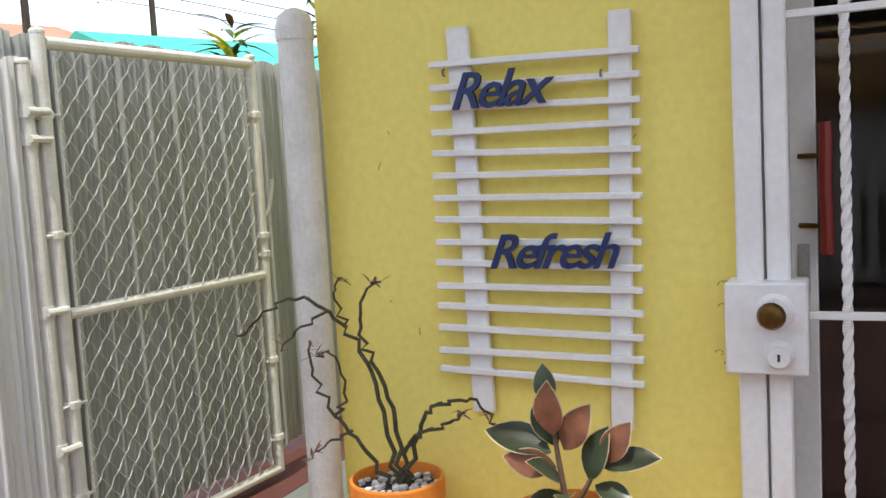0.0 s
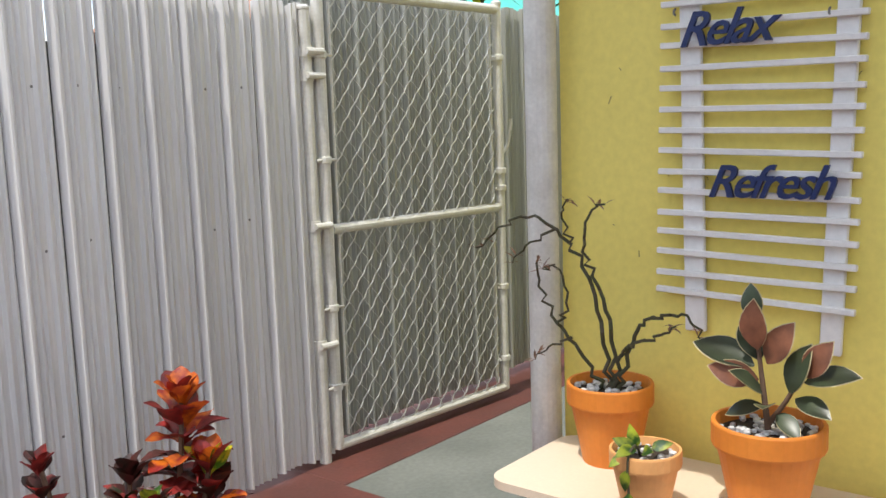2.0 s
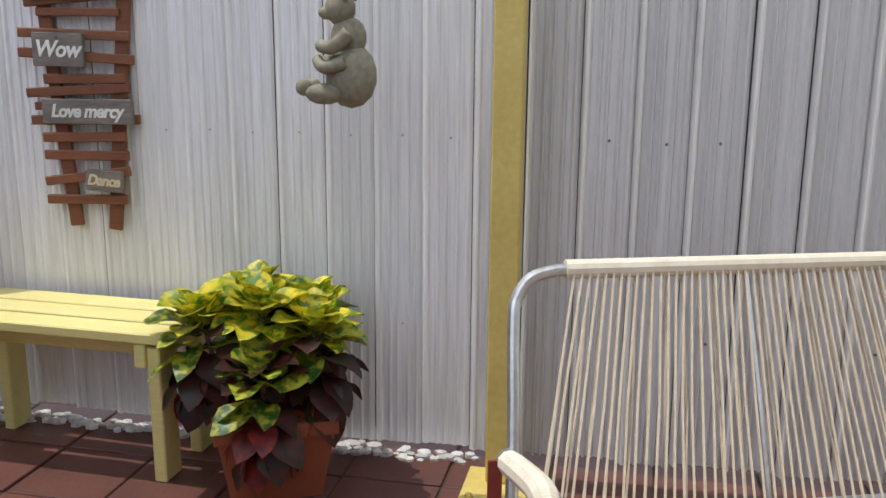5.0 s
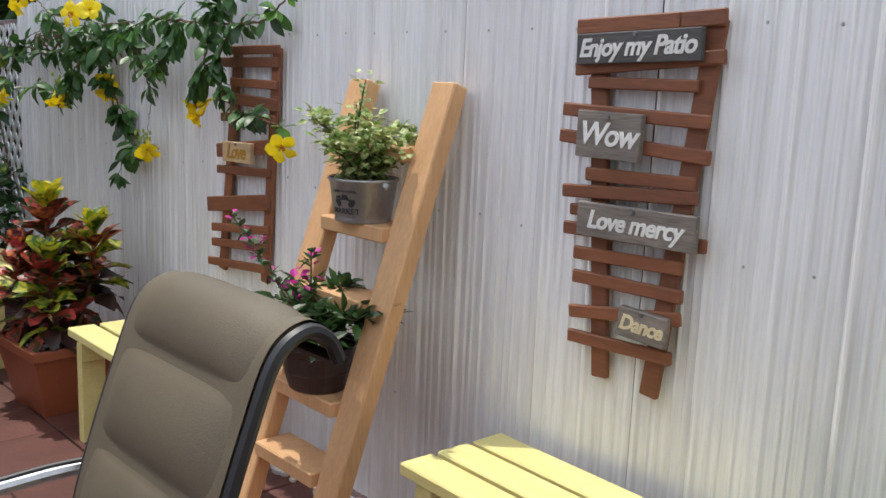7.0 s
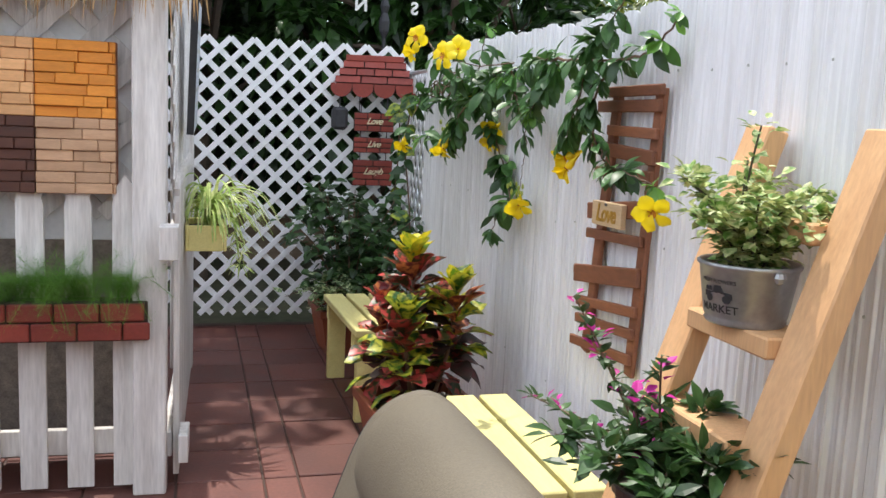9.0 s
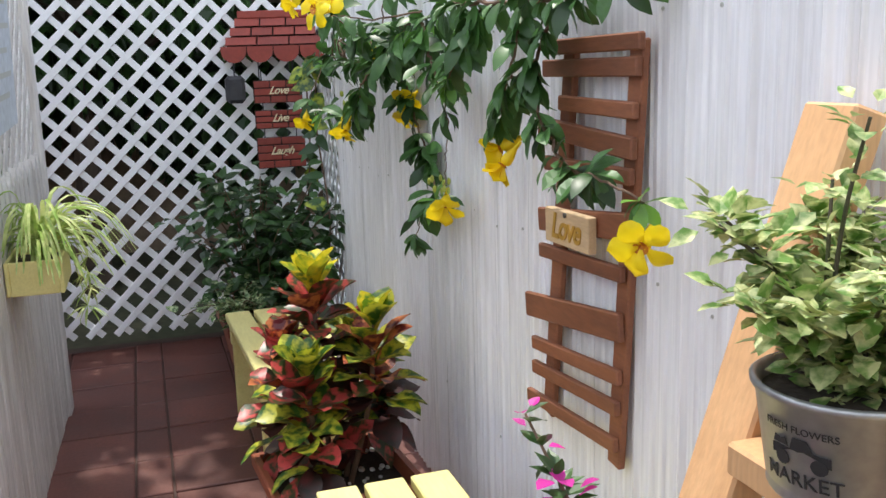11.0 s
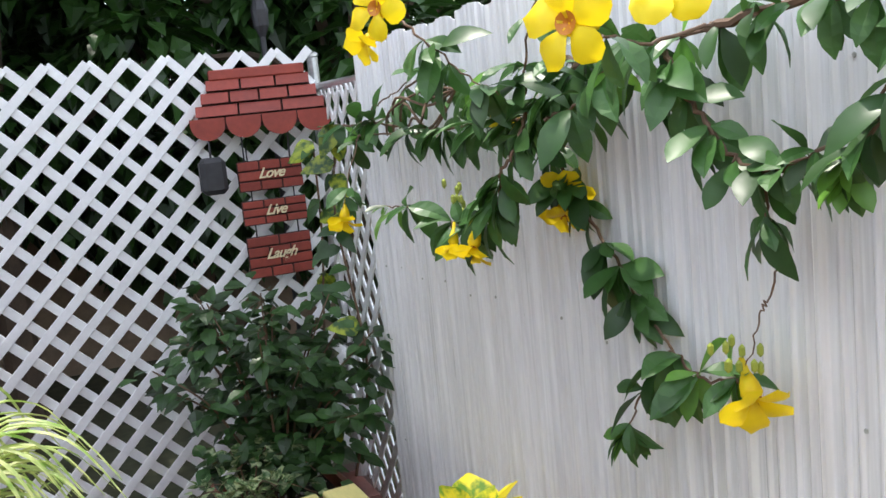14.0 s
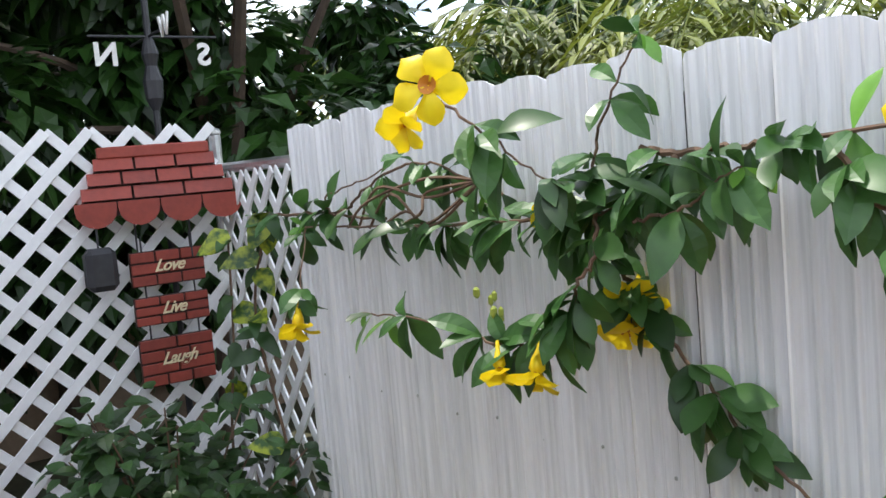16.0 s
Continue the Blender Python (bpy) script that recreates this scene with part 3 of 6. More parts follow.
fence = thing("fence", -0.5, 0, 0, label="white corrugated metal privacy fence with rounded slat tops", category="fence", kind="structure")
# left slats take the lit paint tone, tall right slats the shaded one
S_LOW, S_MID, S_TALL = slat_mesh("slat", 1.668, M_FENCE, 0.03, 0.36), slat_mesh("slat", 1.70, M_FENCE, 0.03, 0.36), slat_mesh("slat", 1.797, M_FENCE_SHADED)
S_FAR = slat_mesh("slat", 1.90, M_FENCE_GREY)
sc, pale = Geo(), Geo()
for i in range(59):
    x = -5.785 + i * PITCH * 0.998
    if x > 2.60:
        break
    me = S_LOW if x < -3.2 else S_MID if x < -0.45 else S_TALL
    j = 0.008 * math.sin(i * 12.9) + 0.006 * math.sin(i * 4.1)
    ob = part("slat", me, None, fence, at=pose(x + 0.5, 0.0018 * (i % 2), j, 0, 0.12 * math.sin(i * 7.7), 0))
    for zz in (1.47, 0.995 + 0.012 * ((i % 2) - 0.5), 0.42):
        if zz < 0.5 and i % 3:
            continue
        (sc if x > -0.45 else pale).ball((x + 0.5 + 0.081 + 0.01 * math.sin(i * 5), -0.001, zz + 0.004 * math.sin(i * 3)), 0.0050 if x > -0.45 else 0.0040, 6, (1, 0.7, 1))
tagged(part("screws", sc, M_SCREW, fence, "small dark screw heads"), kind="stuff")
tagged(part("screws", pale, M_FENCE_GREY, fence, "small grey screw heads"), kind="stuff")
part("backing_rail", Geo().span(-5.28, 3.1, 0.012, 0.05, 1.45, 1.49).span(-5.2, 3.1, 0.012, 0.05, 0.98, 1.02).span(-5.2, 3.1, 0.012, 0.05, 0.30, 0.34), M_FENCE_GREY, fence)
part("gap_backing", Geo().span(-5.27, 3.05, 0.0062, 0.0105, 0.06, 1.60, 0.001), M_JOINT, fence)
side_fence = thing("fence_return", 3.5, 0.12, 0, label="grey green corrugated metal fence behind the open gate", category="fence", kind="structure")
for i in range(15):
    part("slat", S_FAR, None, side_fence, at=pose(-0.9 + i * PITCH, 0.003 * (i % 2) - 0.008 * i * 0.0, 0.01 * math.sin(i * 5.3), 0, 0.1 * math.sin(i * 3), 0))

# yellow steel post in front of the fence
yp = thing("steel_post", -0.335, -0.16, 0, label="tall yellow painted square steel post on a base plate", category="post")
part("shaft", Geo().span(-0.04, 0.04, -0.04, 0.04, 0.012, 2.9, 0.004), M_YELLOW2, yp)
part("base_plate", Geo().span(-0.1, 0.1, -0.19, 0.06, 0.0, 0.012, 0.003), M_YELLOW2, yp)
for sx in (-0.07, 0.07):
    part("bolt", Geo().lathe([(0.011, 0.012), (0.011, 0.024), (0.006, 0.028)], (sx, -0.14, 0), 6, True), M_YELLOW2, yp)
part("crossbeam", Geo().span(-0.05, 0.95, -0.05, 0.05, 2.7, 2.8, 0.004), M_YELLOW2, yp)

# chain-link gate standing open in front of the fence
gate = thing("chain_link_gate", 2.735, -0.02, 0, label="white painted tubular gate with chain link, standing open", category="gate", kind="structure")
GW, GT = 1.045, -0.085
def gy(x):
    return GT * x / GW
def gp(x, z):
    return (x, gy(x), z)
part("hinge_stile", Geo().tube([gp(0.0, 0.045), gp(0.0, 1.87)], 0.024, 14), M_PIPE, gate)
part("latch_stile", Geo().tube([gp(GW, 0.045), gp(GW, 1.86)], 0.022, 14), M_PIPE, gate)
part("stile_cap", Geo().ball(gp(0.0, 1.872), 0.027, 10, (1, 1, 0.6)), M_PIPE, gate)
part("stile_cap", Geo().ball(gp(GW, 1.865), 0.026, 10, (1, 1, 0.6)), M_PIPE, gate)
part("top_rail", Geo().tube([gp(0.02, 1.838), gp(GW, 1.838)], 0.022, 12), M_PIPE, gate)
part("middle_rail", Geo().tube([gp(0.02, 0.93), gp(GW, 0.93)], 0.02, 12), M_PIPE, gate)
part("bottom_rail", Geo().tube([gp(0.0, 0.055), gp(GW, 0.055)], 0.021, 12), M_PIPE, gate)
part("tension_bar", Geo().tube([gp(GW - 0.055, 0.09), gp(GW - 0.055, 1.80)], 0.008, 8), M_PIPE, gate)
part("tension_bar", Geo().tube([gp(0.055, 0.09), gp(0.055, 1.80)], 0.006, 8), M_PIPE, gate)
wires = Geo()
W0, W1, Z0, Z1, DP = 0.05, GW - 0.05, 0.075, 1.815, 0.098
for sgn in (1, -1):
    c = -2.6
    while c < 3.6:
        # line z = sgn * 1.25 * x + c clipped to the gate
        pts = []
        for x in (W0, W1):
            z = sgn * 1.25 * x + c
            if Z0 <= z <= Z1:
                pts.append((x, z))
        for z in (Z0, Z1):
            x = (z - c) / (sgn * 1.25)
            if W0 < x < W1:
                pts.append((x, z))
        if len(pts) >= 2:
            (xa, za), (xb, zb) = pts[0], pts[1]
            n = max(2, int(math.hypot(xb - xa, zb - za) / 0.035))
            line = [(xa + (xb - xa) * k / n, gy(xa + (xb - xa) * k / n) - 0.012 + 0.004 * sgn * (-1) ** k, za + (zb - za) * k / n) for k in range(n + 1)]
            wires.tube(line, 0.0029 if sgn > 0 else 0.0012, 4, 1.0, False)
        c += DP
part("chain_link_mesh", wires, M_WIRE, gate, "diamond chain link wire mesh")
for x, z in ((0.0, 1.60), (0.0, 0.62), (0.0, 1.2), (0.0, 0.3), (GW, 1.62), (GW, 1.02), (GW, 0.55), (GW, 0.2), (GW, 1.1)):
    part("clamp_band", Geo().lathe([(0.028, -0.014), (0.03, -0.01), (0.03, 0.01), (0.028, 0.014)], gp(x, z), 12, True).tube([(x - 0.05, gy(x) - 0.012, z), (x + 0.055 * (1 if x < 0.1 else -1), gy(x) - 0.012, z)], 0.006, 6), M_PIPE, gate)
part("latch_lever", Geo().tube(bezel([gp(GW + 0.02, 1.18), gp(GW + 0.06, 1.22), gp(GW + 0.085, 1.30), gp(GW + 0.09, 1.34)], 4), 0.008, 8), M_PIPE, gate)
hp = thing("hinge_post", 2.672, -0.01, 0, label="white painted steel hinge post by the gate", category="post")
part("pipe", Geo().tube([(0, 0, 0), (0, 0, 1.76)], 0.024, 12), M_PIPE, hp)
part("knob_cap", Geo().ball((0, 0, 1.77), 0.026, 10, (1, 1, 0.5)), M_PIPE, hp)
for z in (1.61, 1.52, 0.95, 0.48):
    part("hinge", Geo().tube([(-0.02, -0.03, z), (0.06, -0.035, z)], 0.013, 8).lathe([(0.03, -0.02), (0.03, 0.02)], (0, 0, z), 12, True), M_PIPE, hp)

# ---- house end: table, pots, plants ----
table = thing("side_table", 2.25, -1.80, 0, label="low beige laminate table with rounded corners", category="table")
poly = []
for cx, cy, a0 in ((0.145, 0.47, 0), (-0.145, 0.47, 90), (-0.145, -0.47, 180), (0.145, -0.47, 270)):
    poly += [(cx + 0.06 * math.cos(radians(a0 + a)), cy + 0.06 * math.sin(radians(a0 + a))) for a in range(0, 91, 15)]
part("tabletop", Geo().extrude(poly, 0.022, pose(0, 0, 0.408)), M_TABLE, table)
for sx in (-0.13, 0.13):
    for sy in (-0.42, 0.42):
        part("leg", Geo().tube([(sx * 1.15, sy * 1.05, 0), (sx, sy, 0.408)], 0.013, 10), M_ALU, table)


def clay_pot(x, y, z, r, h, material, label, soil=True):
    t = thing("flower_pot", x, y, z, label=label, category="flower pot", group="clay pots on the table")
    rb = r * 0.64
    zr = h * 0.74
    part("body", Geo().lathe([(rb, 0.0), (rb * 1.01, 0.004), (r * 0.91, zr)], n=32, closed=True), material, t, smooth=False)
    part("rim", Geo().lathe([(r * 0.90, zr - 0.002), (r * 0.985, zr), (r, zr + 0.006), (r, h - 0.004), (r * 0.985, h), (r * 0.92, h), (r * 0.90, h - 0.012), (r * 0.86, zr)], n=32), material, t)
    part("soil", Geo().lathe([(r * 0.895, h * 0.86), (0.001, h * 0.88)], n=24), M_SOIL, t)
    g = Geo()
    for k in range(90 if r > 0.09 else 26):
        a, d = rng.random() * 6.283, r * 0.84 * math.sqrt(rng.random())
        s = rng.uniform(0.006, 0.012)
        g.ball((d * math.cos(a), d * math.sin(a), h * 0.875 + s * 0.4), s, 6, (rng.uniform(0.8, 1.5), rng.uniform(0.7, 1.2), rng.uniform(0.5, 0.8)))
    tagged(part("pebbles", g, M_STONE, t, "white and grey pebble mulch"), kind="stuff")
    return t


clay_pot(2.335, -1.47, 0.43, 0.113, 0.212, M_TERRA, "orange terracotta pot with pebbles on the table")
clay_pot(2.245, -1.915, 0.43, 0.124, 0.212, M_TERRA, "orange terracotta pot with white gravel on the table")
clay_pot(2.105, -1.685, 0.43, 0.082, 0.145, M_PEACH, "small peach terracotta pot on the table")

# bare zig-zag succulent
tw = thing("zigzag_plant", 2.335, -1.47, 0.62, label="bare dark green zigzag stemmed succulent in a pot", category="plant")


def zig(pts, r, amp=0.008):
    line = bezel(pts, 5)
    return [p + Vector((amp * math.sin(i * 2.3), amp * math.cos(i * 2.9), amp * 0.5 * math.sin(i * 1.7))) for i, p in enumerate(line)]


STEMS = [
    [(0, 0.0, 0), (-0.01, 0.015, 0.15), (-0.02, 0.05, 0.30), (-0.03, 0.12, 0.40), (-0.04, 0.20, 0.45), (-0.05, 0.28, 0.43), (-0.08, 0.36, 0.36)],
    [(0.0, -0.01, 0), (0.0, -0.005, 0.16), (-0.01, 0.03, 0.28), (-0.02, 0.06, 0.36), (-0.02, 0.05, 0.45), (-0.02, 0.01, 0.49)],
    [(0, 0.02, 0), (-0.02, 0.08, 0.10), (-0.03, 0.14, 0.17), (-0.03, 0.19, 0.26), (-0.03, 0.20, 0.33)],
    [(-0.02, 0.10, 0.13), (-0.04, 0.16, 0.10), (-0.05, 0.20, 0.07)],
    [(-0.03, 0.13, 0.17), (-0.04, 0.10, 0.24), (-0.04, 0.13, 0.32), (-0.04, 0.17, 0.31)],
    [(0.01, -0.02, 0), (0.0, -0.06, 0.12), (-0.01, -0.10, 0.19), (-0.02, -0.16, 0.215), (-0.02, -0.22, 0.22), (-0.03, -0.27, 0.17)],
    [(0.01, -0.01, 0), (0.0, -0.03, 0.09), (-0.01, -0.07, 0.13), (-0.02, -0.14, 0.16), (-0.02, -0.19, 0.19)],
    [(-0.02, 0.10, 0.38), (-0.03, 0.12, 0.46), (-0.03, 0.10, 0.50)],
    [(-0.03, 0.14, 0.42), (-0.05, 0.22, 0.37), (-0.06, 0.26, 0.33)],
]
for pts in STEMS:
    ln = zig(pts, 0.006)
    part("stem", Geo().tube(ln, 0.0062 if len(pts) > 4 else 0.004, 6, 0.45), M_GSTEM, tw)
    g = Geo()
    for k in range(7):
        d = Vector((rng.uniform(-1, 1), rng.uniform(-1, 1), rng.uniform(-0.2, 1)))
        lf = leaf_geo(rng.uniform(0.02, 0.04), 0.008, 0.2, 0.3, 3)
        g.add(lf.v, lf.f, frame_of(d, (0, 0, 1), ln[-1 - (k % 3)]))
    part("flower_head", g, M_TWIG, tw, "small reddish leaf tips")

# variegated rubber plant
rub = thing("rubber_plant", 2.245, -1.915, 0.615, label="variegated rubber plant with pinkish broad leaves in a pot", category="plant")
part("stem", Geo().tube(bezel([(0, 0, 0), (-0.005, 0.01, 0.09), (-0.01, 0.02, 0.18), (-0.015, 0.03, 0.28)], 4), 0.008, 8, 0.5), M_STEM, rub)
part("stem", Geo().tube(bezel([(0, 0, 0.02), (-0.01, -0.04, 0.08), (-0.015, -0.08, 0.16)], 4), 0.007, 8, 0.5), M_STEM, rub)
RUBL = leaf_geo(0.14, 0.074, 0.22, 0.25, 7, 1.0)
RUBE = leaf_geo(0.1425, 0.079, 0.22, 0.25, 7, 1.0)
rub_g, rub_p, rub_e = RUBL.mesh("leaf", M_RUBBER, True), RUBL.mesh("leaf", M_RUBPINK, True), RUBE.mesh("leaf_margin", M_RUBEDGE, True)
for (dx, dy, dz), at, pink, s in (
        ((-0.1, 0.1, 1.0), (-0.015, 0.03, 0.25), 0, 0.7), ((-0.35, 0.05, 0.9), (-0.02, 0.02, 0.19), 1, 0.95), ((-0.3, -0.45, 0.85), (-0.015, 0.0, 0.16), 1, 0.95),
        ((-0.1, 0.95, 0.45), (-0.01, 0.03, 0.15), 0, 1.2), ((-0.4, 0.6, 0.2), (-0.01, 0.02, 0.12), 1, 0.9), ((-0.2, -0.25, 1.0), (-0.015, -0.05, 0.10), 0, 1.0),
        ((-0.3, -0.6, 1.0), (-0.015, -0.08, 0.14), 1, 0.85), ((-0.1, -1.0, 0.45), (-0.015, -0.08, 0.13), 0, 0.95), ((-0.4, -0.8, -0.05), (-0.01, -0.06, 0.09), 0, 0.75),
        ((-0.5, 0.3, 0.6), (-0.01, 0.01, 0.09), 0, 0.8), ((-0.4, 0.8, -0.1), (0, 0.01, 0.06), 0, 0.7), ((-0.6, -0.1, 0.3), (-0.005, 0, 0.06), 0, 0.7), ((0.3, 0.5, 0.8), (0, 0.02, 0.16), 0, 0.9), ((-0.5, -0.7, -0.3), (-0.005, -0.02, 0.05), 0, 0.65)):
    nn = (-1, 0.1, 0.25) if pink else (-0.6, 0.0, 1.0)
    m = frame_of((dx, dy, dz), nn, at, s * 0.88)
    part("leaf", rub_p if pink else rub_g, None, rub, "pink flushed broad leaf" if pink else "", at=m)
    part("leaf_margin", rub_e, None, rub, "cream leaf margin", at=m @ pose(0, 0, -0.0025))

# little trailing plant
tr = thing("trailing_plant", 2.105, -1.685, 0.55, label="small trailing plant with glossy green leaves in a pot", category="plant")
part("stem", Geo().tube(bezel([(0, 0.01, 0), (-0.05, 0.0, 0.045), (-0.085, 0.0, 0.02), (-0.09, -0.005, -0.06), (-0.09, -0.008, -0.10)], 4), 0.003, 6), M_GSTEM, tr)
tl = leaf_geo(0.055, 0.03, 0.3, 0.2, 5).mesh("leaf", M_CROG, True)
for (dx, dy, dz), at, s in (((-0.6, 0.7, 0.5), (-0.03, 0.01, 0.03), 1), ((-0.8, -0.6, 0.4), (-0.03, -0.01, 0.03), 0.9), ((-0.3, 0.3, 1), (-0.02, 0.01, 0.03), 1), ((-0.9, 0.2, 0.1), (-0.05, 0.0, 0.04), 1.1), ((-0.3, 0.1, -1), (-0.09, 0, 0.0), 0.9), ((-0.3, -0.2, -1), (-0.092, -0.005, -0.05), 0.9), ((-0.2, 0.1, -1), (-0.092, -0.005, -0.09), 0.7), ((0.3, -0.8, 0.4), (-0.01, -0.02, 0.03), 0.9), ((-0.7, 0.5, -0.3), (-0.06, 0.02, 0.02), 0.8)):
    part("leaf", tl, None, tr, at=frame_of((dx, dy, dz), (-1, 0, 0.6), at, s))


# ---- planters and crotons ----
def square_pot(x, y, half, h, label, rz=0.0, taper=0.74):
    t = thing("planter", x, y, 0, rz, label=label, category="planter", group="square terracotta planters")
    def ring(s, z):
        return [(-s, -s, z), (s, -s, z), (s, s, z), (-s, s, z)]
    g = Geo()
    prof = [(half * taper, 0.0), (half * 0.93, h - 0.045), (half * 0.99, h - 0.04), (half, h - 0.035), (half, h - 0.004), (half * 0.98, h), (half * 0.90, h), (half * 0.885, h - 0.02), (half * 0.87, h - 0.06)]
    verts = [p for s, z in prof for p in ring(s, z)]
    faces = [(4 * i + k, 4 * i + (k + 1) % 4, 4 * i + 4 + (k + 1) % 4, 4 * i + 4 + k) for i in range(len(prof) - 1) for k in range(4)] + [(3, 2, 1, 0)]
    part("body", g.add(verts, faces), M_PLASTPOT, t)
    part("soil", Geo().add(ring(half * 0.875, h - 0.045), [(0, 1, 2, 3)]), M_SOIL, t)
    s = Geo()
    for k in range(60):
        r = rng.uniform(0.006, 0.014)
        s.ball((rng.uniform(-1, 1) * half * 0.8, rng.uniform(-1, 1) * half * 0.8, h - 0.043 + r * 0.4), r, 6, (1.2, 0.9, 0.6))
    tagged(part("gravel", s, M_STONE, t, "grey gravel mulch"), kind="stuff")
    return t


square_pot(1.50, -0.60, 0.15, 0.20, "brown terracotta planter on red floor beside the metal chair", 12)
square_pot(-0.99, -0.30, 0.17, 0.24, "terracotta planter on the tiles by the fence", 28)
square_pot(-4.15, -0.395, 0.205, 0.28, "large square terracotta planter on the tiles", 4, 0.70)


def broad_croton(x, y, z, label, heads, leaf=(0.150, 0.088), seed=77):
    # upright heads of broad blunt leaves, the oldest leaves hanging lowest
    t = thing("croton_plant", x, y, z, label=label, category="plant")
    q = random.Random(seed)
    geos = [leaf_geo(leaf[0], leaf[1], b, 0.30, 8, 1.55, wv) for b, wv in ((0.16, 0.05), (0.30, 0.09), (0.55, 0.08))]
    store = {}
    for dx, dy, hz, sets in heads:
        ln = bezel([(dx * 0.2, dy * 0.2, -0.05), (dx * 0.8, dy * 0.8, hz * 0.5), (dx, dy, hz)], 6)
        part("stem", Geo().tube(ln, 0.009, 7, 0.7), M_STEM, t)
        a = q.uniform(0, 6.283)
        for lvl, (mats, n, rise, drop, size) in enumerate(sets):
            for k in range(n):
                a += 2.399 + q.uniform(-0.25, 0.25)
                bend = 0 if rise > 1.2 else 1 if rise > 0.2 else 2
                mm = mats[q.randrange(len(mats))]
                key = (mm.name, bend)
                if key not in store:
                    store[key] = geos[bend].mesh("leaf", mm, True)
                p = Vector((dx, dy, hz - drop - 0.02 * k / n))
                part("leaf", store[key], None, t, at=frame_of((math.cos(a), math.sin(a), rise + q.uniform(-0.25, 0.25)), (-math.cos(a) * 0.5, -math.sin(a) * 0.5, 1), p, size * q.uniform(0.85, 1.12), q.uniform(-0.35, 0.35)))
    return t


def head_sets(lead, mid, low, big=1.0):
    return [(lead, 5, 2.8, 0.0, 0.80 * big), (lead, 5, 1.6, 0.015, 0.92 * big), (mid, 7, 1.25, 0.07, 0.95 * big), (mid, 7, 0.7, 0.11, 1.0 * big), (mid + low, 8, 0.45, 0.16, 1.0 * big), (low, 8, 0.4, 0.21, 1.0 * big), (low, 7, 0.1, 0.27, 0.95 * big)]


def dome_sets(lead, mid, low):
    return [(lead, 5, 1.7, 0.0, 0.85), (lead, 8, 0.9, 0.01, 1.0), (lead + mid, 9, 0.4, 0.035, 1.05), (mid, 8, 0.15, 0.09, 1.0), (low, 8, -0.05, 0.14, 1.0), (low, 8, -0.45, 0.18, 1.0)]


broad_croton(-4.15, -0.395, 0.24, "tall croton with bright yellow top and dark mottled leaves", [
    (-0.05, -0.03, 0.56, head_sets([M_CROY, M_CROY, M_MOTY], [M_MOTR, M_MOTR, M_MOTO], [M_MOTR, M_CROR, M_MOTG])),
    (0.07, 0.11, 0.47, head_sets([M_MOTY, M_MOTG, M_CROY], [M_MOTG, M_MOTO], [M_CROR, M_MOTR, M_MOTG], 0.9)),
    (0.12, -0.09, 0.38, head_sets([M_MOTG], [M_MOTG, M_MOTR], [M_CROR, M_MOTR, M_MOTG], 0.9)),
    (-0.11, -0.12, 0.37, head_sets([M_MOTO, M_MOTR], [M_MOTR, M_MOTO], [M_CROR, M_MOTR, M_MOTG], 0.9)),
    (-0.10, 0.10, 0.38, head_sets([M_MOTG, M_MOTR], [M_MOTR, M_MOTG], [M_CROR, M_MOTR], 0.9)),
])

broad_croton(1.50, -0.60, 0.17, "croton with narrow dark red and orange leaves", [
    (0.17, 0.06, 0.44, head_sets([M_CROO, M_CROO, M_CRORED], [M_CRORED, M_CROO, M_CRORED], [M_CROR, M_CRORED], 1.25)),
    (0.17, -0.04, 0.27, head_sets([M_CROO, M_MOTY, M_CRORED], [M_CRORED, M_CROO, M_CROR], [M_CROR, M_CRORED], 1.2)),
    (-0.23, 0.06, 0.38, head_sets([M_CRORED, M_CROR], [M_CROR, M_CRORED], [M_CROR, M_CROR, M_MOTR], 0.75)),
    (-0.15, -0.05, 0.22, head_sets([M_CROR, M_CRORED], [M_CROR, M_MOTR], [M_CROR], 0.9)),
    (-0.03, -0.08, 0.24, head_sets([M_CROR, M_CROG, M_CRORED], [M_CROR, M_MOTR], [M_CROR], 0.95)),
    (0.02, 0.10, 0.26, head_sets([M_CROR], [M_CROR, M_MOTR], [M_CROR])),
], (0.098, 0.058), 31)
broad_croton(-0.99, -0.30, 0.20, "bushy croton with yellow top and burgundy lower leaves", [
    (0.00, -0.04, 0.34, dome_sets([M_CROY, M_MOTY], [M_MOTG, M_CROY, M_CROR], [M_CROR, M_MOTR])),
    (-0.17, -0.06, 0.31, dome_sets([M_CROY, M_CROY, M_MOTY], [M_CROY, M_MOTG, M_CROR], [M_CROR, M_CRORED])),
    (0.15, -0.03, 0.30, dome_sets([M_MOTY, M_CROY], [M_MOTG, M_CROR, M_CROG], [M_CROR, M_CROR, M_MOTR])),
    (-0.08, 0.10, 0.33, dome_sets([M_MOTY, M_CROY], [M_MOTG, M_CROG], [M_CROR])),
    (0.09, 0.10, 0.32, dome_sets([M_MOTY, M_CROY, M_CROG], [M_MOTG, M_CROG], [M_CROR])),
    (0.04, -0.15, 0.20, dome_sets([M_MOTG, M_CROR], [M_MOTG, M_CROR], [M_CROR, M_CROR, M_CRORED])),
], (0.140, 0.092), 52)

# ---- benches ----
PLANK = Geo().box((0, 0, 0), (0.80, 0.098, 0.032), None, 0.004).mesh("plank", M_BENCH)
BLEG = Geo().box((0, 0, 0), (0.04, 0.088, 0.375), None, 0.004).mesh("leg", M_BENCH)


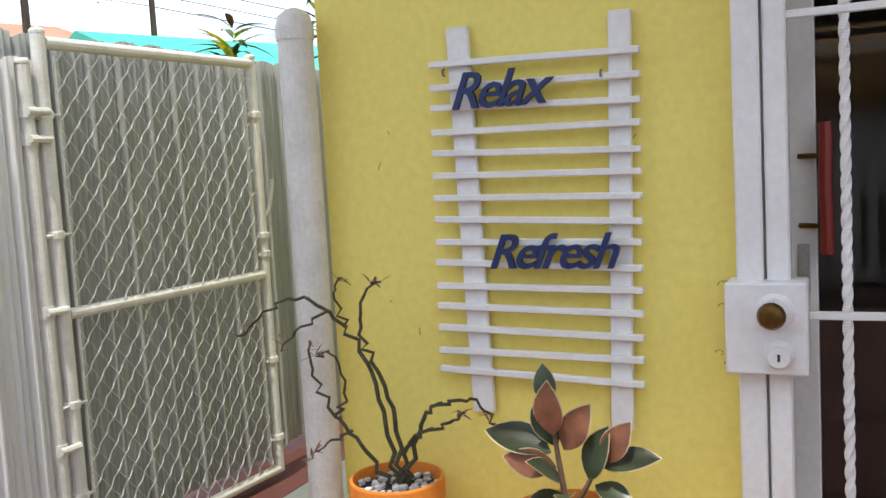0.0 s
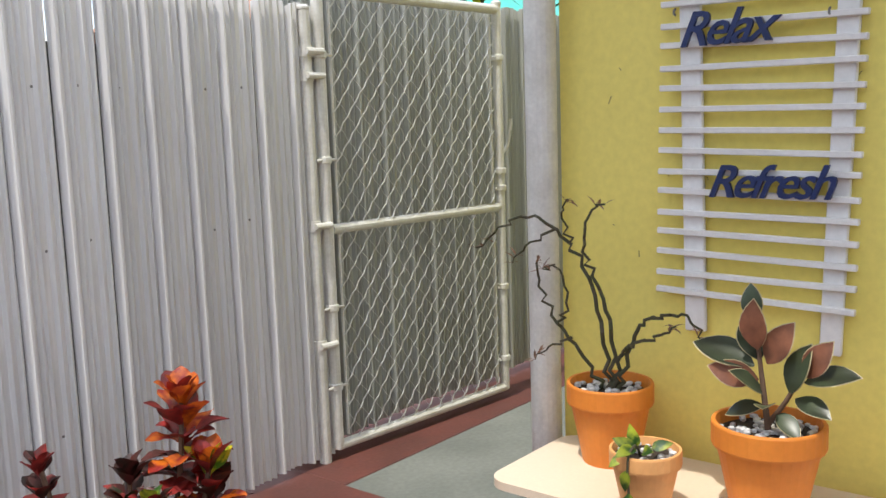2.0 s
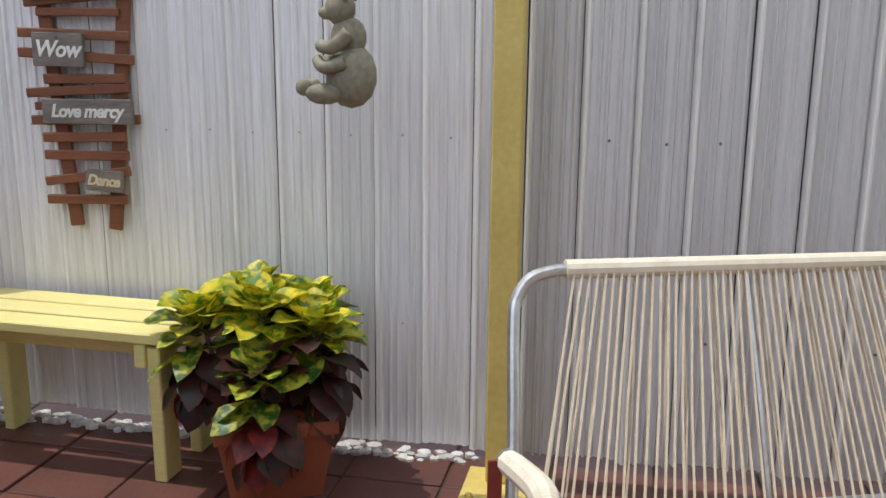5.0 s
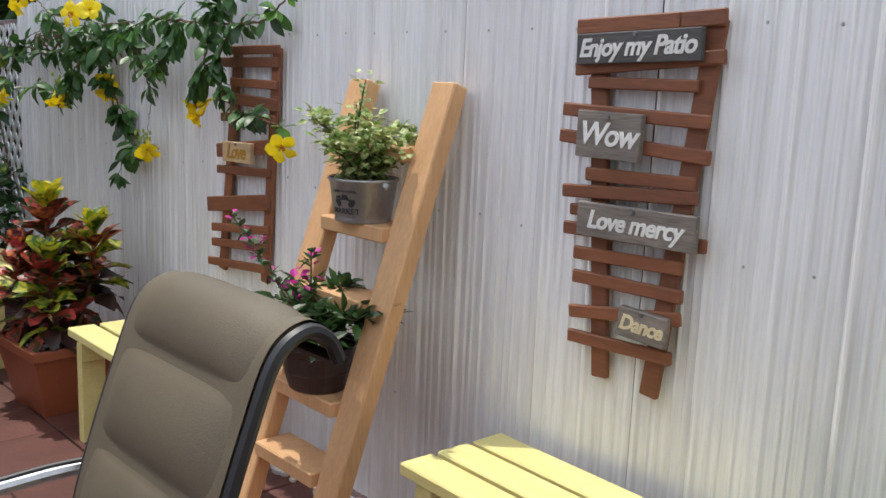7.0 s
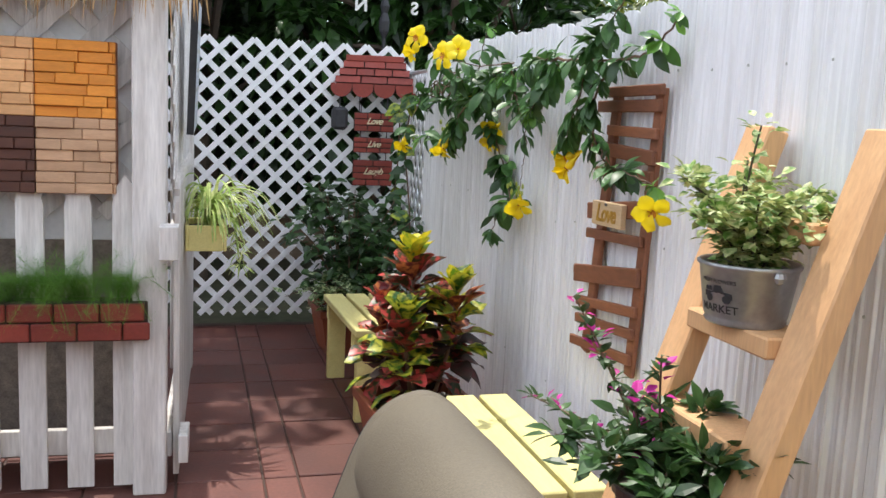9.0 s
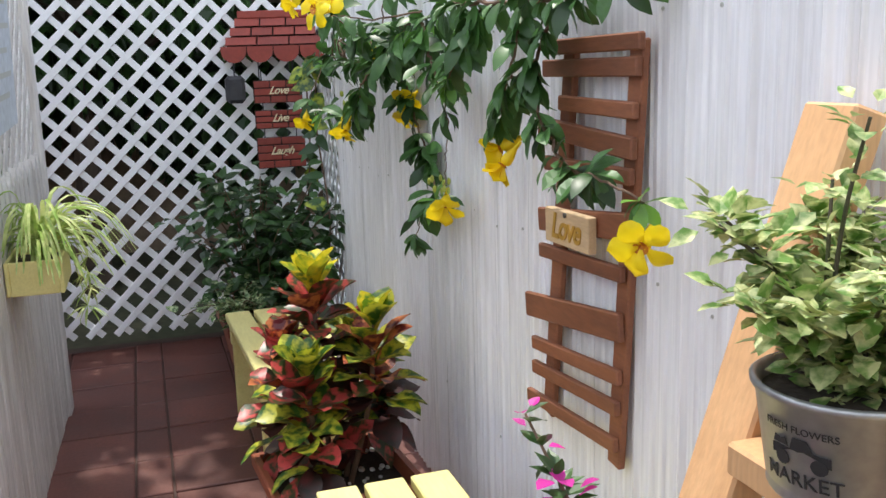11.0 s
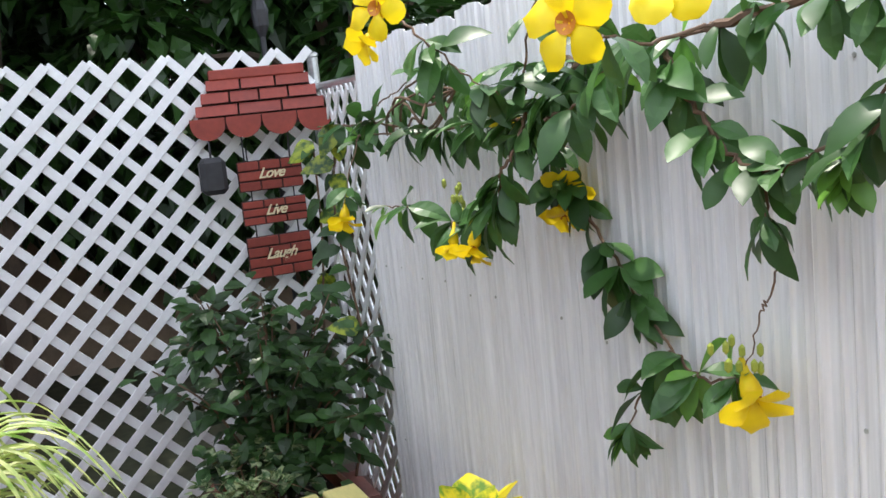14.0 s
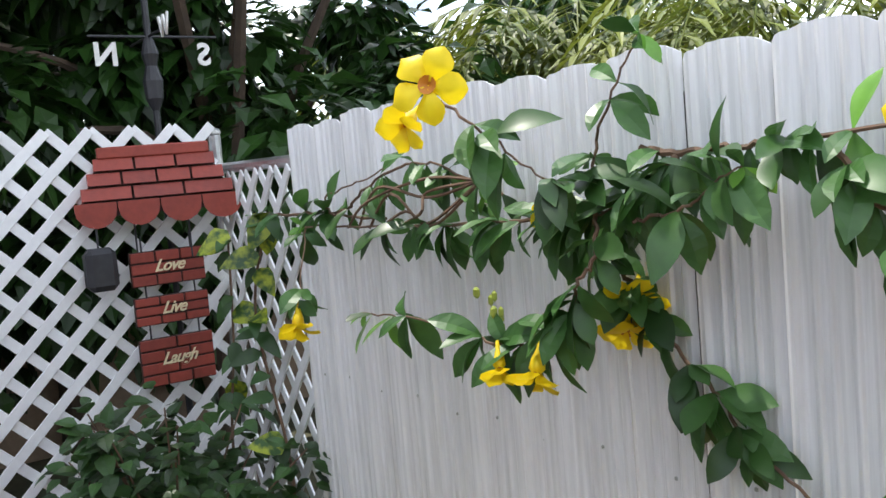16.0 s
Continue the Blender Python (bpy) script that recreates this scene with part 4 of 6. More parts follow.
def bench(x, y, rz, label, top=0.42):
    dz = top - 0.42
    t = thing("bench", x, y, 0, rz, label=label, category="bench", group="yellow slatted benches")
    for k in (-1, 0, 1):
        part("plank", PLANK, None, t, at=pose(0, 0.115 * k, 0.404 + dz, 0.3 * k, 0, 0))
    for sx in (-0.34, 0.34):
        for sy in (-0.105, 0.105):
            part("leg", BLEG, None, t, at=pose(sx, sy, 0.1875 + dz / 2) @ Matrix.Diagonal((1, 1, 1 + dz / 0.375, 1)))
        part("crosspiece", Geo().span(sx + (0.02 if sx < 0 else -0.055), sx + (0.055 if sx < 0 else -0.02), -0.16, 0.16, 0.315 + dz, 0.387 + dz), M_BENCH, t)
    part("stretcher", Geo().span(-0.32, 0.32, -0.018, 0.018, 0.30 + dz, 0.37 + dz), M_BENCH, t)
    return t


bench(-1.64, -0.225, -2, "pale yellow slatted wooden bench under the brown sign rack", 0.458)
bench(-3.34, -0.36, 0, "pale yellow slatted wooden bench behind the sling chair")
bench(-5.07, -0.40, 2, "pale yellow slatted wooden bench beside the corner shrub")


# ---- brown slat racks with signs ----
def rack(name, x, rows, ups, label, thick=0.03):
    t = thing(name, x, -0.014, 0, label=label, category="sign rack", group="brown wooden racks on the fence")
    for (xa, za, xb, zb) in ups:
        part("upright", Geo().beam((xa - x, -0.011, za), (xb - x, -0.011, zb), 0.045, 0.016, (0, 1, 0)), M_BROWN, t)
    for row in rows:
        xa, za, xb, zb = row[:4]
        w = row[4] if len(row) > 4 else thick
        part("slat", Geo().beam((xa - x, -0.027, za), (xb - x, -0.027, zb), w, 0.014, (0, 1, 0)), M_BROWN, t)
    return t


rack("sign_rack", -1.70, [(-1.868, 1.469, -1.6, 1.478, 0.034), (-1.598, 1.478, -1.496, 1.483, 0.034), (-1.866, 1.377, -1.491, 1.406), (-1.826, 1.348, -1.545, 1.347, 0.026), (-1.895, 1.287, -1.513, 1.276), (-1.9, 1.227, -1.505, 1.205), (-1.818, 1.145, -1.535, 1.149),
                         (-1.882, 1.101, -1.526, 1.121), (-1.856, 1.06, -1.521, 1.073, 0.026), (-1.872, 1.016, -1.496, 1.026), (-1.837, 0.962, -1.547, 0.971), (-1.836, 0.907, -1.541, 0.911), (-1.84, 0.822, -1.541, 0.863), (-1.839, 0.764, -1.556, 0.773)],
     [(-1.819, 1.475, -1.75, 0.679), (-1.524, 1.48, -1.615, 0.671)], "brown stained pallet rack with hand lettered signs")
rack("sign_rack", -3.32, [(-3.438, 1.419, -3.113, 1.422), (-3.498, 1.378, -3.122, 1.38, 0.034), (-3.425, 1.311, -3.131, 1.306), (-3.521, 1.26, -3.136, 1.241, 0.04), (-3.493, 1.186, -3.142, 1.192), (-3.524, 1.063, -3.146, 1.104, 0.05), (-3.523, 0.996, -3.168, 1.013), (-3.597, 0.858, -3.173, 0.913, 0.055), (-3.566, 0.776, -3.177, 0.816), (-3.565, 0.72, -3.183, 0.753), (-3.594, 0.644, -3.189, 0.678)],
     [(-3.403, 1.423, -3.515, 0.622), (-3.146, 1.428, -3.217, 0.626)], "brown stained pallet rack behind the flowering vine")


def sign(x0, z0, x1, z1, body, size, wood, ink, label, tilt=0.0, shear=0.25):
    cx, cz = (x0 + x1) / 2, (z0 + z1) / 2
    w, h = abs(x1 - x0), abs(z1 - z0)
    t = thing("hanging_sign", cx, -0.05, cz, label=label, category="sign", group="hand lettered wooden signs")
    t.matrix_basis = pose(cx, -0.05, cz, 0, tilt, 0)
    part("board", Geo().box((0, -0.010, 0), (w, 0.018, h), None, 0.002), wood, t)
    part("lettering", text_mesh(body, size, ink, shear, 0.0016, 0.0008, "lettering", 0.92), None, t, at=pose(0, -0.0205, 0) @ FACE_S)
    part("nail", Geo().lathe([(0.005, 0), (0.005, 0.004)], n=8, closed=True), M_SCREW, t, at=pose(0.0, -0.019, h * 0.40, 90, 0, 0))
    return t


sign(-1.847, 1.457, -1.532, 1.391, "Enjoy my Patio", 0.054, M_DARKWOOD, M_LETTER, "dark wooden sign with white lettering", -2)
sign(-1.832, 1.286, -1.660, 1.184, "Wow", 0.070, M_GREYWOOD, M_LETTER, "weathered grey wooden sign with white lettering", 1)
sign(-1.815, 1.086, -1.508, 1.010, "Love mercy", 0.056, M_GREYWOOD, M_LETTER, "weathered grey wooden plank sign with white lettering", -0.5)
sign(-1.683, 0.867, -1.558, 0.800, "Dance", 0.046, M_GREYWOOD, M_CREAM, "small weathered wooden sign with cream lettering", 3)
sign(-3.440, 1.105, -3.250, 1.035, "Love", 0.070, M_LOVEWOOD, M_GOLD, "small light wooden sign with mustard lettering", -1)

# ---- ladder shelf ----
lad = thing("ladder_shelf", -2.45, -0.25, 0, label="unpainted pine ladder leaning against the fence", category="ladder")
def ladder_y(z):
    return -0.055 - (1.33 - z) * 0.335
for xx in (-0.18, 0.18):
    part("rail", Geo().beam((xx, ladder_y(0.0) + 0.25, 0.012), (xx, ladder_y(1.33) + 0.25, 1.33), 0.088, 0.05, (0, 1, 0.33), 0.004), M_PINE, lad)
for zz in (1.167, 0.962, 0.776, 0.522, 0.348, 0.12):
    part("rung", Geo().box((0, ladder_y(zz) + 0.25, zz - 0.019), (0.272, 0.115, 0.04), None, 0.004), M_PINE, lad)

bk = thing("bucket", -2.445, -0.195, 0.963, label="galvanised metal bucket planter with printed lettering", category="bucket")
bk.matrix_basis = pose(-2.445, -0.195, 0.963) @ Matrix.Diagonal((0.93, 0.93, 0.90, 1))
part("body", Geo().lathe([(0.078, 0.0), (0.082, 0.006), (0.080, 0.012), (0.083, 0.018), (0.098, 0.118), (0.103, 0.122), (0.104, 0.128), (0.100, 0.131), (0.094, 0.126), (0.088, 0.09)], n=36), M_ZINC, bk, smooth=True)
part("soil", Geo().lathe([(0.092, 0.112), (0.001, 0.118)], n=20), M_SOIL, bk)
part("ear", Geo().ball((0.105, 0.0, 0.112), 0.014, 8, (0.7, 1, 1)), M_ZINC, bk)
part("ear", Geo().ball((-0.105, 0.0, 0.112), 0.014, 8, (0.7, 1, 1)), M_ZINC, bk)


def wrap(me, r0, z0, slope, turn, label):
    """Bends flat lettering round the bucket."""
    for v in me.vertices:
        x, z = v.co.x, v.co.y + z0
        r = r0 + slope * z + 0.0008 + v.co.z
        a = radians(turn) + x / r
        v.co = (r * math.cos(a), r * math.sin(a), z)
    return part("print", me, None, bk, label)


for turn in (-73,):
    wrap(text_mesh("MARKET", 0.024, M_INK, 0, 0.0001, 0.0003, "print"), 0.0803, 0.035, 0.15, turn, "black printed word")
    wrap(text_mesh("FRESH FLOWERS", 0.0115, M_INK, 0, 0.0, 0.0003, "print"), 0.0803, 0.093, 0.15, turn, "black printed words")
    trk = Geo()
    trk.extrude([(-0.034, -0.008), (0.034, -0.008), (0.034, 0.004), (0.016, 0.006), (0.010, 0.018), (-0.006, 0.018), (-0.010, 0.004), (-0.034, 0.004)], 0.0005)
    for cx in (-0.02, 0.022):
        trk.extrude([(cx + 0.009 * math.cos(k * 0.524), -0.009 + 0.009 * math.sin(k * 0.524)) for k in range(12)], 0.0008)
    trk.extrude([(-0.032, 0.006), (-0.012, 0.006), (-0.015, 0.016), (-0.022, 0.012), (-0.029, 0.015)], 0.0006)
    wrap(trk.mesh("print", M_INK), 0.0803, 0.066, 0.15, turn, "black printed truck picture")


def bush(name, x, y, z, n, rx, rz, leaf, material, label, droop=0.0, stem=M_GSTEM, seed=1, sprigs=9):
    r = random.Random(seed)
    t = thing(name, x, y, z, label=label, category="plant")
    lf = leaf_geo(leaf[0], leaf[1], 0.2, 0.2, 3)
    allg = Geo()
    for k in range(sprigs):
        a = 2.399 * k
        d = rx * r.uniform(0.4, 0.95)
        h = rz * r.uniform(0.55, 1.0)
        ln = bezel([(0, 0, -0.02), (d * 0.4 * math.cos(a), d * 0.4 * math.sin(a), h * 0.6), (d * math.cos(a), d * math.sin(a), h - droop * d)], 5)
        part("stem", Geo().tube(ln, 0.003, 5, 0.6), stem, t)
        g = Geo()
        for q in range(n // sprigs):
            p = ln[r.randrange(len(ln) // 4, len(ln))]
            dd = Vector((r.uniform(-1, 1), r.uniform(-1, 1), r.uniform(-0.3, 0.8)))
            p = p + dd * r.uniform(0.0, 0.035)
            g.add(lf.v, lf.f, frame_of(dd, (r.uniform(-0.5, 0.5), r.uniform(-0.5, 0.5), 1), p, r.uniform(0.6, 1.2)))
        allg.add(g.v, g.f)
    tagged(part("foliage", allg, material, t), kind="stuff")
    return t


bush("variegated_plant", -2.445, -0.192, 1.045, 1500, 0.175, 0.19, (0.030, 0.023), M_VARIEG, "bushy plant with small cream and green leaves", seed=3, sprigs=13)
vb = bush("variegated_shoot", -2.475, -0.207, 1.07, 70, 0.06, 0.30, (0.026, 0.018), M_VARIEG, "tall cream leaved shoots of the bucket plant", seed=5, sprigs=2)

pb = thing("flower_pot", -2.45, -0.326, 0.523, label="dark brown ribbed plastic pot on the ladder rung", category="flower pot")
part("body", Geo().lathe([(0.075, 0.0), (0.080, 0.004), (0.094, 0.05), (0.096, 0.052), (0.096, 0.06), (0.100, 0.10), (0.108, 0.104), (0.110, 0.12), (0.108, 0.124), (0.100, 0.122), (0.094, 0.09)], n=28), M_DKPOT, pb)
part("soil", Geo().lathe([(0.098, 0.105), (0.001, 0.11)], n=20), M_SOIL, pb)
bv = bush("bougainvillea", -2.45, -0.326, 0.625, 900, 0.24, 0.19, (0.052, 0.026), M_LEAFD, "bougainvillea with dark leaves and magenta bracts in a pot", seed=11, sprigs=12, droop=0.25)
for pts in ([(0, 0, 0), (-0.12, -0.04, 0.14), (-0.24, -0.06, 0.25), (-0.34, -0.07, 0.32)], [(0, 0, 0), (0.02, -0.04, 0.16), (0.06, -0.07, 0.29)], [(0, 0, 0.02), (-0.10, -0.04, 0.14), (-0.26, -0.06, 0.25)], [(0, 0, 0), (0.0, -0.07, 0.12), (0.015, -0.09, 0.20)], [(0, 0, 0.02), (-0.25, -0.07, 0.06), (-0.50, -0.09, 0.04)]):
    ln = bezel(pts, 6)
    part("stem", Geo().tube(ln, 0.0035, 5, 0.5), M_STEM, bv)
    g, h = Geo(), Geo()
    lf, br = leaf_geo(0.045, 0.022, 0.2, 0.2, 3), leaf_geo(0.032, 0.024, 0.1, 0.3, 3)
    for k in range(26):
        dd = Vector((rng.uniform(-1, 1), rng.uniform(-1, 1), rng.uniform(-0.2, 1)))
        g.add(lf.v, lf.f, frame_of(dd, (0, 0, 1), ln[rng.randrange(4, len(ln))], rng.uniform(0.7, 1.1)))
    for k in range(10):
        dd = Vector((rng.uniform(-1, 1), rng.uniform(-1, 1), rng.uniform(-0.4, 1)))
        h.add(br.v, br.f, frame_of(dd, (0, 0, 1), ln[-1 - rng.randrange(0, 9)] + dd * 0.014, rng.uniform(0.6, 1.0)))
    tagged(part("sprig", g, M_LEAFD, bv), kind="stuff")
    tagged(part("flower_head", h, M_MAGENTA, bv, "magenta papery bracts"), kind="stuff")

# ---- corded metal loveseat ----
seat = thing("loveseat", 0.325, -0.768, 0, 20.0, label="aluminium tube loveseat strung with cream vinyl cord", category="chair")
# local axes: x along the width, -y to the front
BACK = [(-0.565, 0.0, 0.262), (-0.545, 0.075, 0.46), (-0.53, 0.165, 0.68), (-0.518, 0.19, 0.735), (-0.485, 0.203, 0.775), (-0.43, 0.207, 0.79)]
mirror = [(-x, y, z) for x, y, z in BACK[::-1]]
part("back_frame", Geo().tube(bezel(BACK, 5) + bezel(mirror, 5), 0.0135, 12), M_ALU, seat)
part("top_wrap", Geo().tube([(-0.41, 0.207, 0.791), (0.41, 0.207, 0.791)], 0.021, 12), M_CORDWRAP, seat, "cream cord wrapped top rail")
part("rear_seat_rail", Geo().tube([(-0.565, 0.0, 0.262), (0.565, 0.0, 0.262)], 0.013, 10), M_ALU, seat)
rings = Geo()
for k in range(54):
    u = -0.53 + 1.06 * k / 53
    rings.lathe([(0.015, -0.007), (0.019, -0.003), (0.019, 0.003), (0.015, 0.007)], (0, 0, 0), 8)
    for i in range(len(rings.v) - 32, len(rings.v)):
        x, y, z = rings.v[i]
        rings.v[i] = (z + u, x, y + 0.262)
part("rail_wrap", rings, M_CORDWRAP, seat, "cream cord coils on the seat rail")
part("front_seat_rail", Geo().tube(bezel([(-0.55, -0.06, 0.275), (-0.55, -0.42, 0.335), (-0.51, -0.50, 0.345), (0.51, -0.50, 0.345), (0.55, -0.42, 0.335), (0.55, -0.06, 0.275)], 5), 0.013, 10), M_ALU, seat)
part("center_bar", Geo().tube(bezel([(0.0, 0.202, 0.775), (0.0, 0.09, 0.5), (0.0, 0.0, 0.262)], 4), 0.008, 8), M_ALU, seat)
part("seat_center_bar", Geo().tube(bezel([(0.0, 0.0, 0.262), (0.0, -0.25, 0.29), (0.0, -0.5, 0.335)], 4), 0.009, 8), M_ALU, seat)
part("rear_stretcher", Geo().tube([(-0.58, 0.21, 0.20), (0.58, 0.21, 0.20)], 0.011, 10), M_ALU, seat)
for k in range(46):
    f = k / 45
    xt, xb = -0.395 + 0.79 * f, -0.515 + 1.03 * f
    j = 0.005 * math.sin(k * 5.3)
    part("back_cord", Geo().tube([(xt, 0.190, 0.783), ((xt + xb) / 2 + j, 0.090, 0.52), (xb, -0.008, 0.270)], 0.0031, 5, 1.0, False), M_CORD, seat)
    if k % 2 == 0:
        part("back_cord", Geo().tube([(xt + 0.009, 0.224, 0.783), ((xt + xb) / 2 - j + 0.014, 0.125, 0.52), (xb + 0.012, 0.012, 0.262)], 0.0030, 5, 1.0, False), M_CORD, seat)
for k in range(58):
    xx = -0.525 + 1.05 * k / 57
    part("seat_cord", Geo().tube([(xx, -0.014, 0.272), (xx, -0.25, 0.302), (xx, -0.495, 0.357)], 0.0044, 5, 1.0, False), M_CORD, seat)
for s in (-1, 1):
    part("arm_tube", Geo().tube(bezel([(s * 0.55, 0.068, 0.435), (s * 0.575, 0.02, 0.45), (s * 0.585, -0.12, 0.50), (s * 0.588, -0.31, 0.552), (s * 0.59, -0.37, 0.545), (s * 0.59, -0.41, 0.49), (s * 0.59, -0.42, 0.30), (s * 0.59, -0.42, 0.014)], 5), 0.0165, 12), M_ALU, seat)
    line = bezel([(s * 0.58, -0.05, 0.475), (s * 0.585, -0.12, 0.50), (s * 0.588, -0.31, 0.552), (s * 0.59, -0.37, 0.545), (s * 0.59, -0.41, 0.49), (s * 0.59, -0.42, 0.40)], 22)
    wrapg = Geo().tube(line, 0.0235, 10)
    for i, v in enumerate(wrapg.v):
        k = i // 10
        c = line[min(k, len(line) - 1)]
        wrapg.v[i] = tuple(c + (Vector(v) - c) * (1.0 + 0.07 * (k % 2)))
    part("arm_wrap", wrapg, M_CORDWRAP, seat, "cream cord wrapped armrest")
    part("rear_leg", Geo().tube(bezel([(s * 0.565, 0.0, 0.262), (s * 0.575, 0.10, 0.23), (s * 0.58, 0.2, 0.20), (s * 0.585, 0.24, 0.014)], 4), 0.013, 10), M_ALU, seat)
    part("foot_runner", Geo().tube([(s * 0.59, -0.45, 0.014), (s * 0.59, 0.26, 0.014)], 0.014, 10), M_ALU, seat)
    part("glider_strap", Geo().beam((s * 0.60, 0.0, 0.02), (s * 0.59, 0.04, 0.44), 0.03, 0.006, (0, 1, 0)), M_REDCLOTH if s < 0 else M_ALU, seat)

# ---- sling chair ----
sl = thing("sling_chair", -1.845, -0.925, 0, 1.0, label="patio armchair with padded taupe sling back", category="chair")
# local axes: x along the width, -y to the front; the sling runs from the rolled top down to the seat front
SL = bezel([(0, 0.06, 0.905), (0, 0.04, 0.942), (0, -0.002, 0.960), (0, -0.055, 0.927), (0, -0.10, 0.82), (0, -0.155, 0.66), (0, -0.205, 0.49), (0, -0.25, 0.40), (0, -0.40, 0.40), (0, -0.60, 0.43), (0, -0.68, 0.41)], 11)
lens, acc = [0.0], 0.0
for a, b in zip(SL, SL[1:]):
    acc += (b - a).length
    lens.append(acc)
verts, faces, NX = [], [], 12
for p, L in zip(SL, lens):
    pad = 0.030 * abs(math.sin(math.pi * (L - 0.045) / 0.18)) ** 0.45
    i = SL.index(p)
    d = (SL[min(i + 1, len(SL) - 1)] - SL[max(i - 1, 0)]).normalized()
    nrm = Vector((0, d.z, -d.y)) * -1
    for k in range(NX + 1):
        u = -0.215 + 0.43 * k / NX
        e = max(0.0, 1 - (abs(u) / 0.215) ** 6)
        verts.append(tuple(p + Vector((u, 0, 0)) + nrm * (pad * e * -1.0)))
nrow = NX + 1
for i in range(len(SL) - 1):
    for k in range(NX):
        a = i * nrow + k
        faces.append((a, a + 1, a + nrow + 1, a + nrow))
base = len(verts)
for p in SL:
    i = SL.index(p)
    d = (SL[min(i + 1, len(SL) - 1)] - SL[max(i - 1, 0)]).normalized()
    nrm = Vector((0, d.z, -d.y))
    verts += [tuple(p + Vector((-0.215 + 0.43 * k / NX, 0, 0)) - nrm * 0.012 * -1) for k in range(nrow)]
for i in range(len(SL) - 1):
    for k in range(NX):
        a = base + i * nrow + k
        faces.append((a, a + nrow, a + nrow + 1, a + 1))
part("sling", Geo().add(verts, faces), M_SLING, sl, "quilted taupe mesh fabric", smooth=True)
for s in (-1, 1):
    part("side_rail", Geo().tube([p + Vector((s * 0.222, 0, -0.004)) for p in SL], 0.0125, 8), M_PIPING, sl, "black side tube")
    part("arm", Geo().tube(bezel([(s * 0.27, -0.13, 0.610), (s * 0.285, -0.25, 0.605), (s * 0.29, -0.55, 0.585), (s * 0.29, -0.68, 0.54), (s * 0.285, -0.70, 0.45), (s * 0.28, -0.72, 0.014)], 5), 0.015, 10), M_ALU, sl)
    part("arm_band", Geo().tube(bezel([(s * 0.27, -0.14, 0.622), (s * 0.285, -0.25, 0.618), (s * 0.29, -0.55, 0.598)], 5), 0.0065, 8), M_PIPING, sl, "dark stripe along the arm")
    part("rear_leg", Geo().tube(bezel([(s * 0.255, -0.14, 0.610), (s * 0.265, -0.17, 0.42), (s * 0.27, 0.02, 0.014)], 5), 0.014, 10), M_ALU, sl)
part("cross_tube", Geo().tube([(-0.27, -0.24, 0.37), (0.27, -0.24, 0.37)], 0.012, 8), M_ALU, sl)
part("cross_tube", Geo().tube([(-0.28, -0.66, 0.385), (0.28, -0.66, 0.385)], 0.012, 8), M_ALU, sl)
part("top_tube", Geo().tube([(-0.222, 0.06, 0.90), (0.222, 0.06, 0.90)], 0.011, 8), M_PIPING, sl)

# ---- hanging resin animal ----
st = Geo()
SX, SY, SZ = -0.735, -0.36, 1.20
for c, r, sq in (((0.02, 0, -0.02), 0.072, (0.95, 0.85, 1.15)), ((0.015, 0, 0.075), 0.052, (0.9, 0.85, 1.0)), ((-0.005, -0.005, 0.145), 0.042, (0.95, 0.9, 1.0)), ((-0.038, -0.008, 0.135), 0.022, (1.1, 0.8, 0.8)),
                 ((0.02, -0.035, 0.18), 0.016, (0.8, 0.6, 1)), ((0.02, 0.035, 0.18), 0.016, (0.8, 0.6, 1)), ((-0.04, -0.04, -0.065), 0.034, (1.5, 0.8, 0.8)), ((-0.04, 0.04, -0.065), 0.034, (1.5, 0.8, 0.8)), ((-0.095, -0.035, -0.05), 0.022, (1, 0.8, 1.0)), ((-0.095, 0.035, -0.05), 0.022, (1, 0.8, 1.0))):
    st.ball(tuple(a + b for a, b in zip(c, (SX, SY, SZ))), r, 14, sq)
for s in (-1, 1):
    st.tube(bezel([(SX + 0.03, SY + s * 0.05, SZ + 0.085), (SX - 0.01, SY + s * 0.06, SZ + 0.05), (SX - 0.05, SY + s * 0.035, SZ + 0.055)], 5), 0.02, 10, 0.8)
    st.tube(bezel([(SX + 0.02, SY + s * 0.055, SZ + 0.015), (SX - 0.03, SY + s * 0.06, SZ + 0.0), (SX - 0.06, SY + s * 0.03, SZ + 0.02)], 5), 0.018, 10, 0.8)
animal = solid("garden_ornament", st, M_STATUE, "grey green resin animal ornament hanging on a cord", "ornament", smooth=True)
hang = thing("rope", SX, SY, SZ + 0.18, label="thin pale cord holding the hanging ornament", category="rope")
part("cord", Geo().tube([(0, 0, 0), (0.0, 0, 1.55)], 0.0022, 5), M_CORD, hang)
pg = thing("pergola_beam", -0.35, -0.36, 2.77, label="yellow painted steel beam over the patio edge", category="beam")
part("beam", Geo().span(-0.55, 0.05, -0.04, 0.04, 0.0, 0.08), M_YELLOW2, pg)
part("bracket", Geo().span(-0.04, 0.04, 0.04, 0.16, 0.0, 0.08), M_YELLOW2, pg)


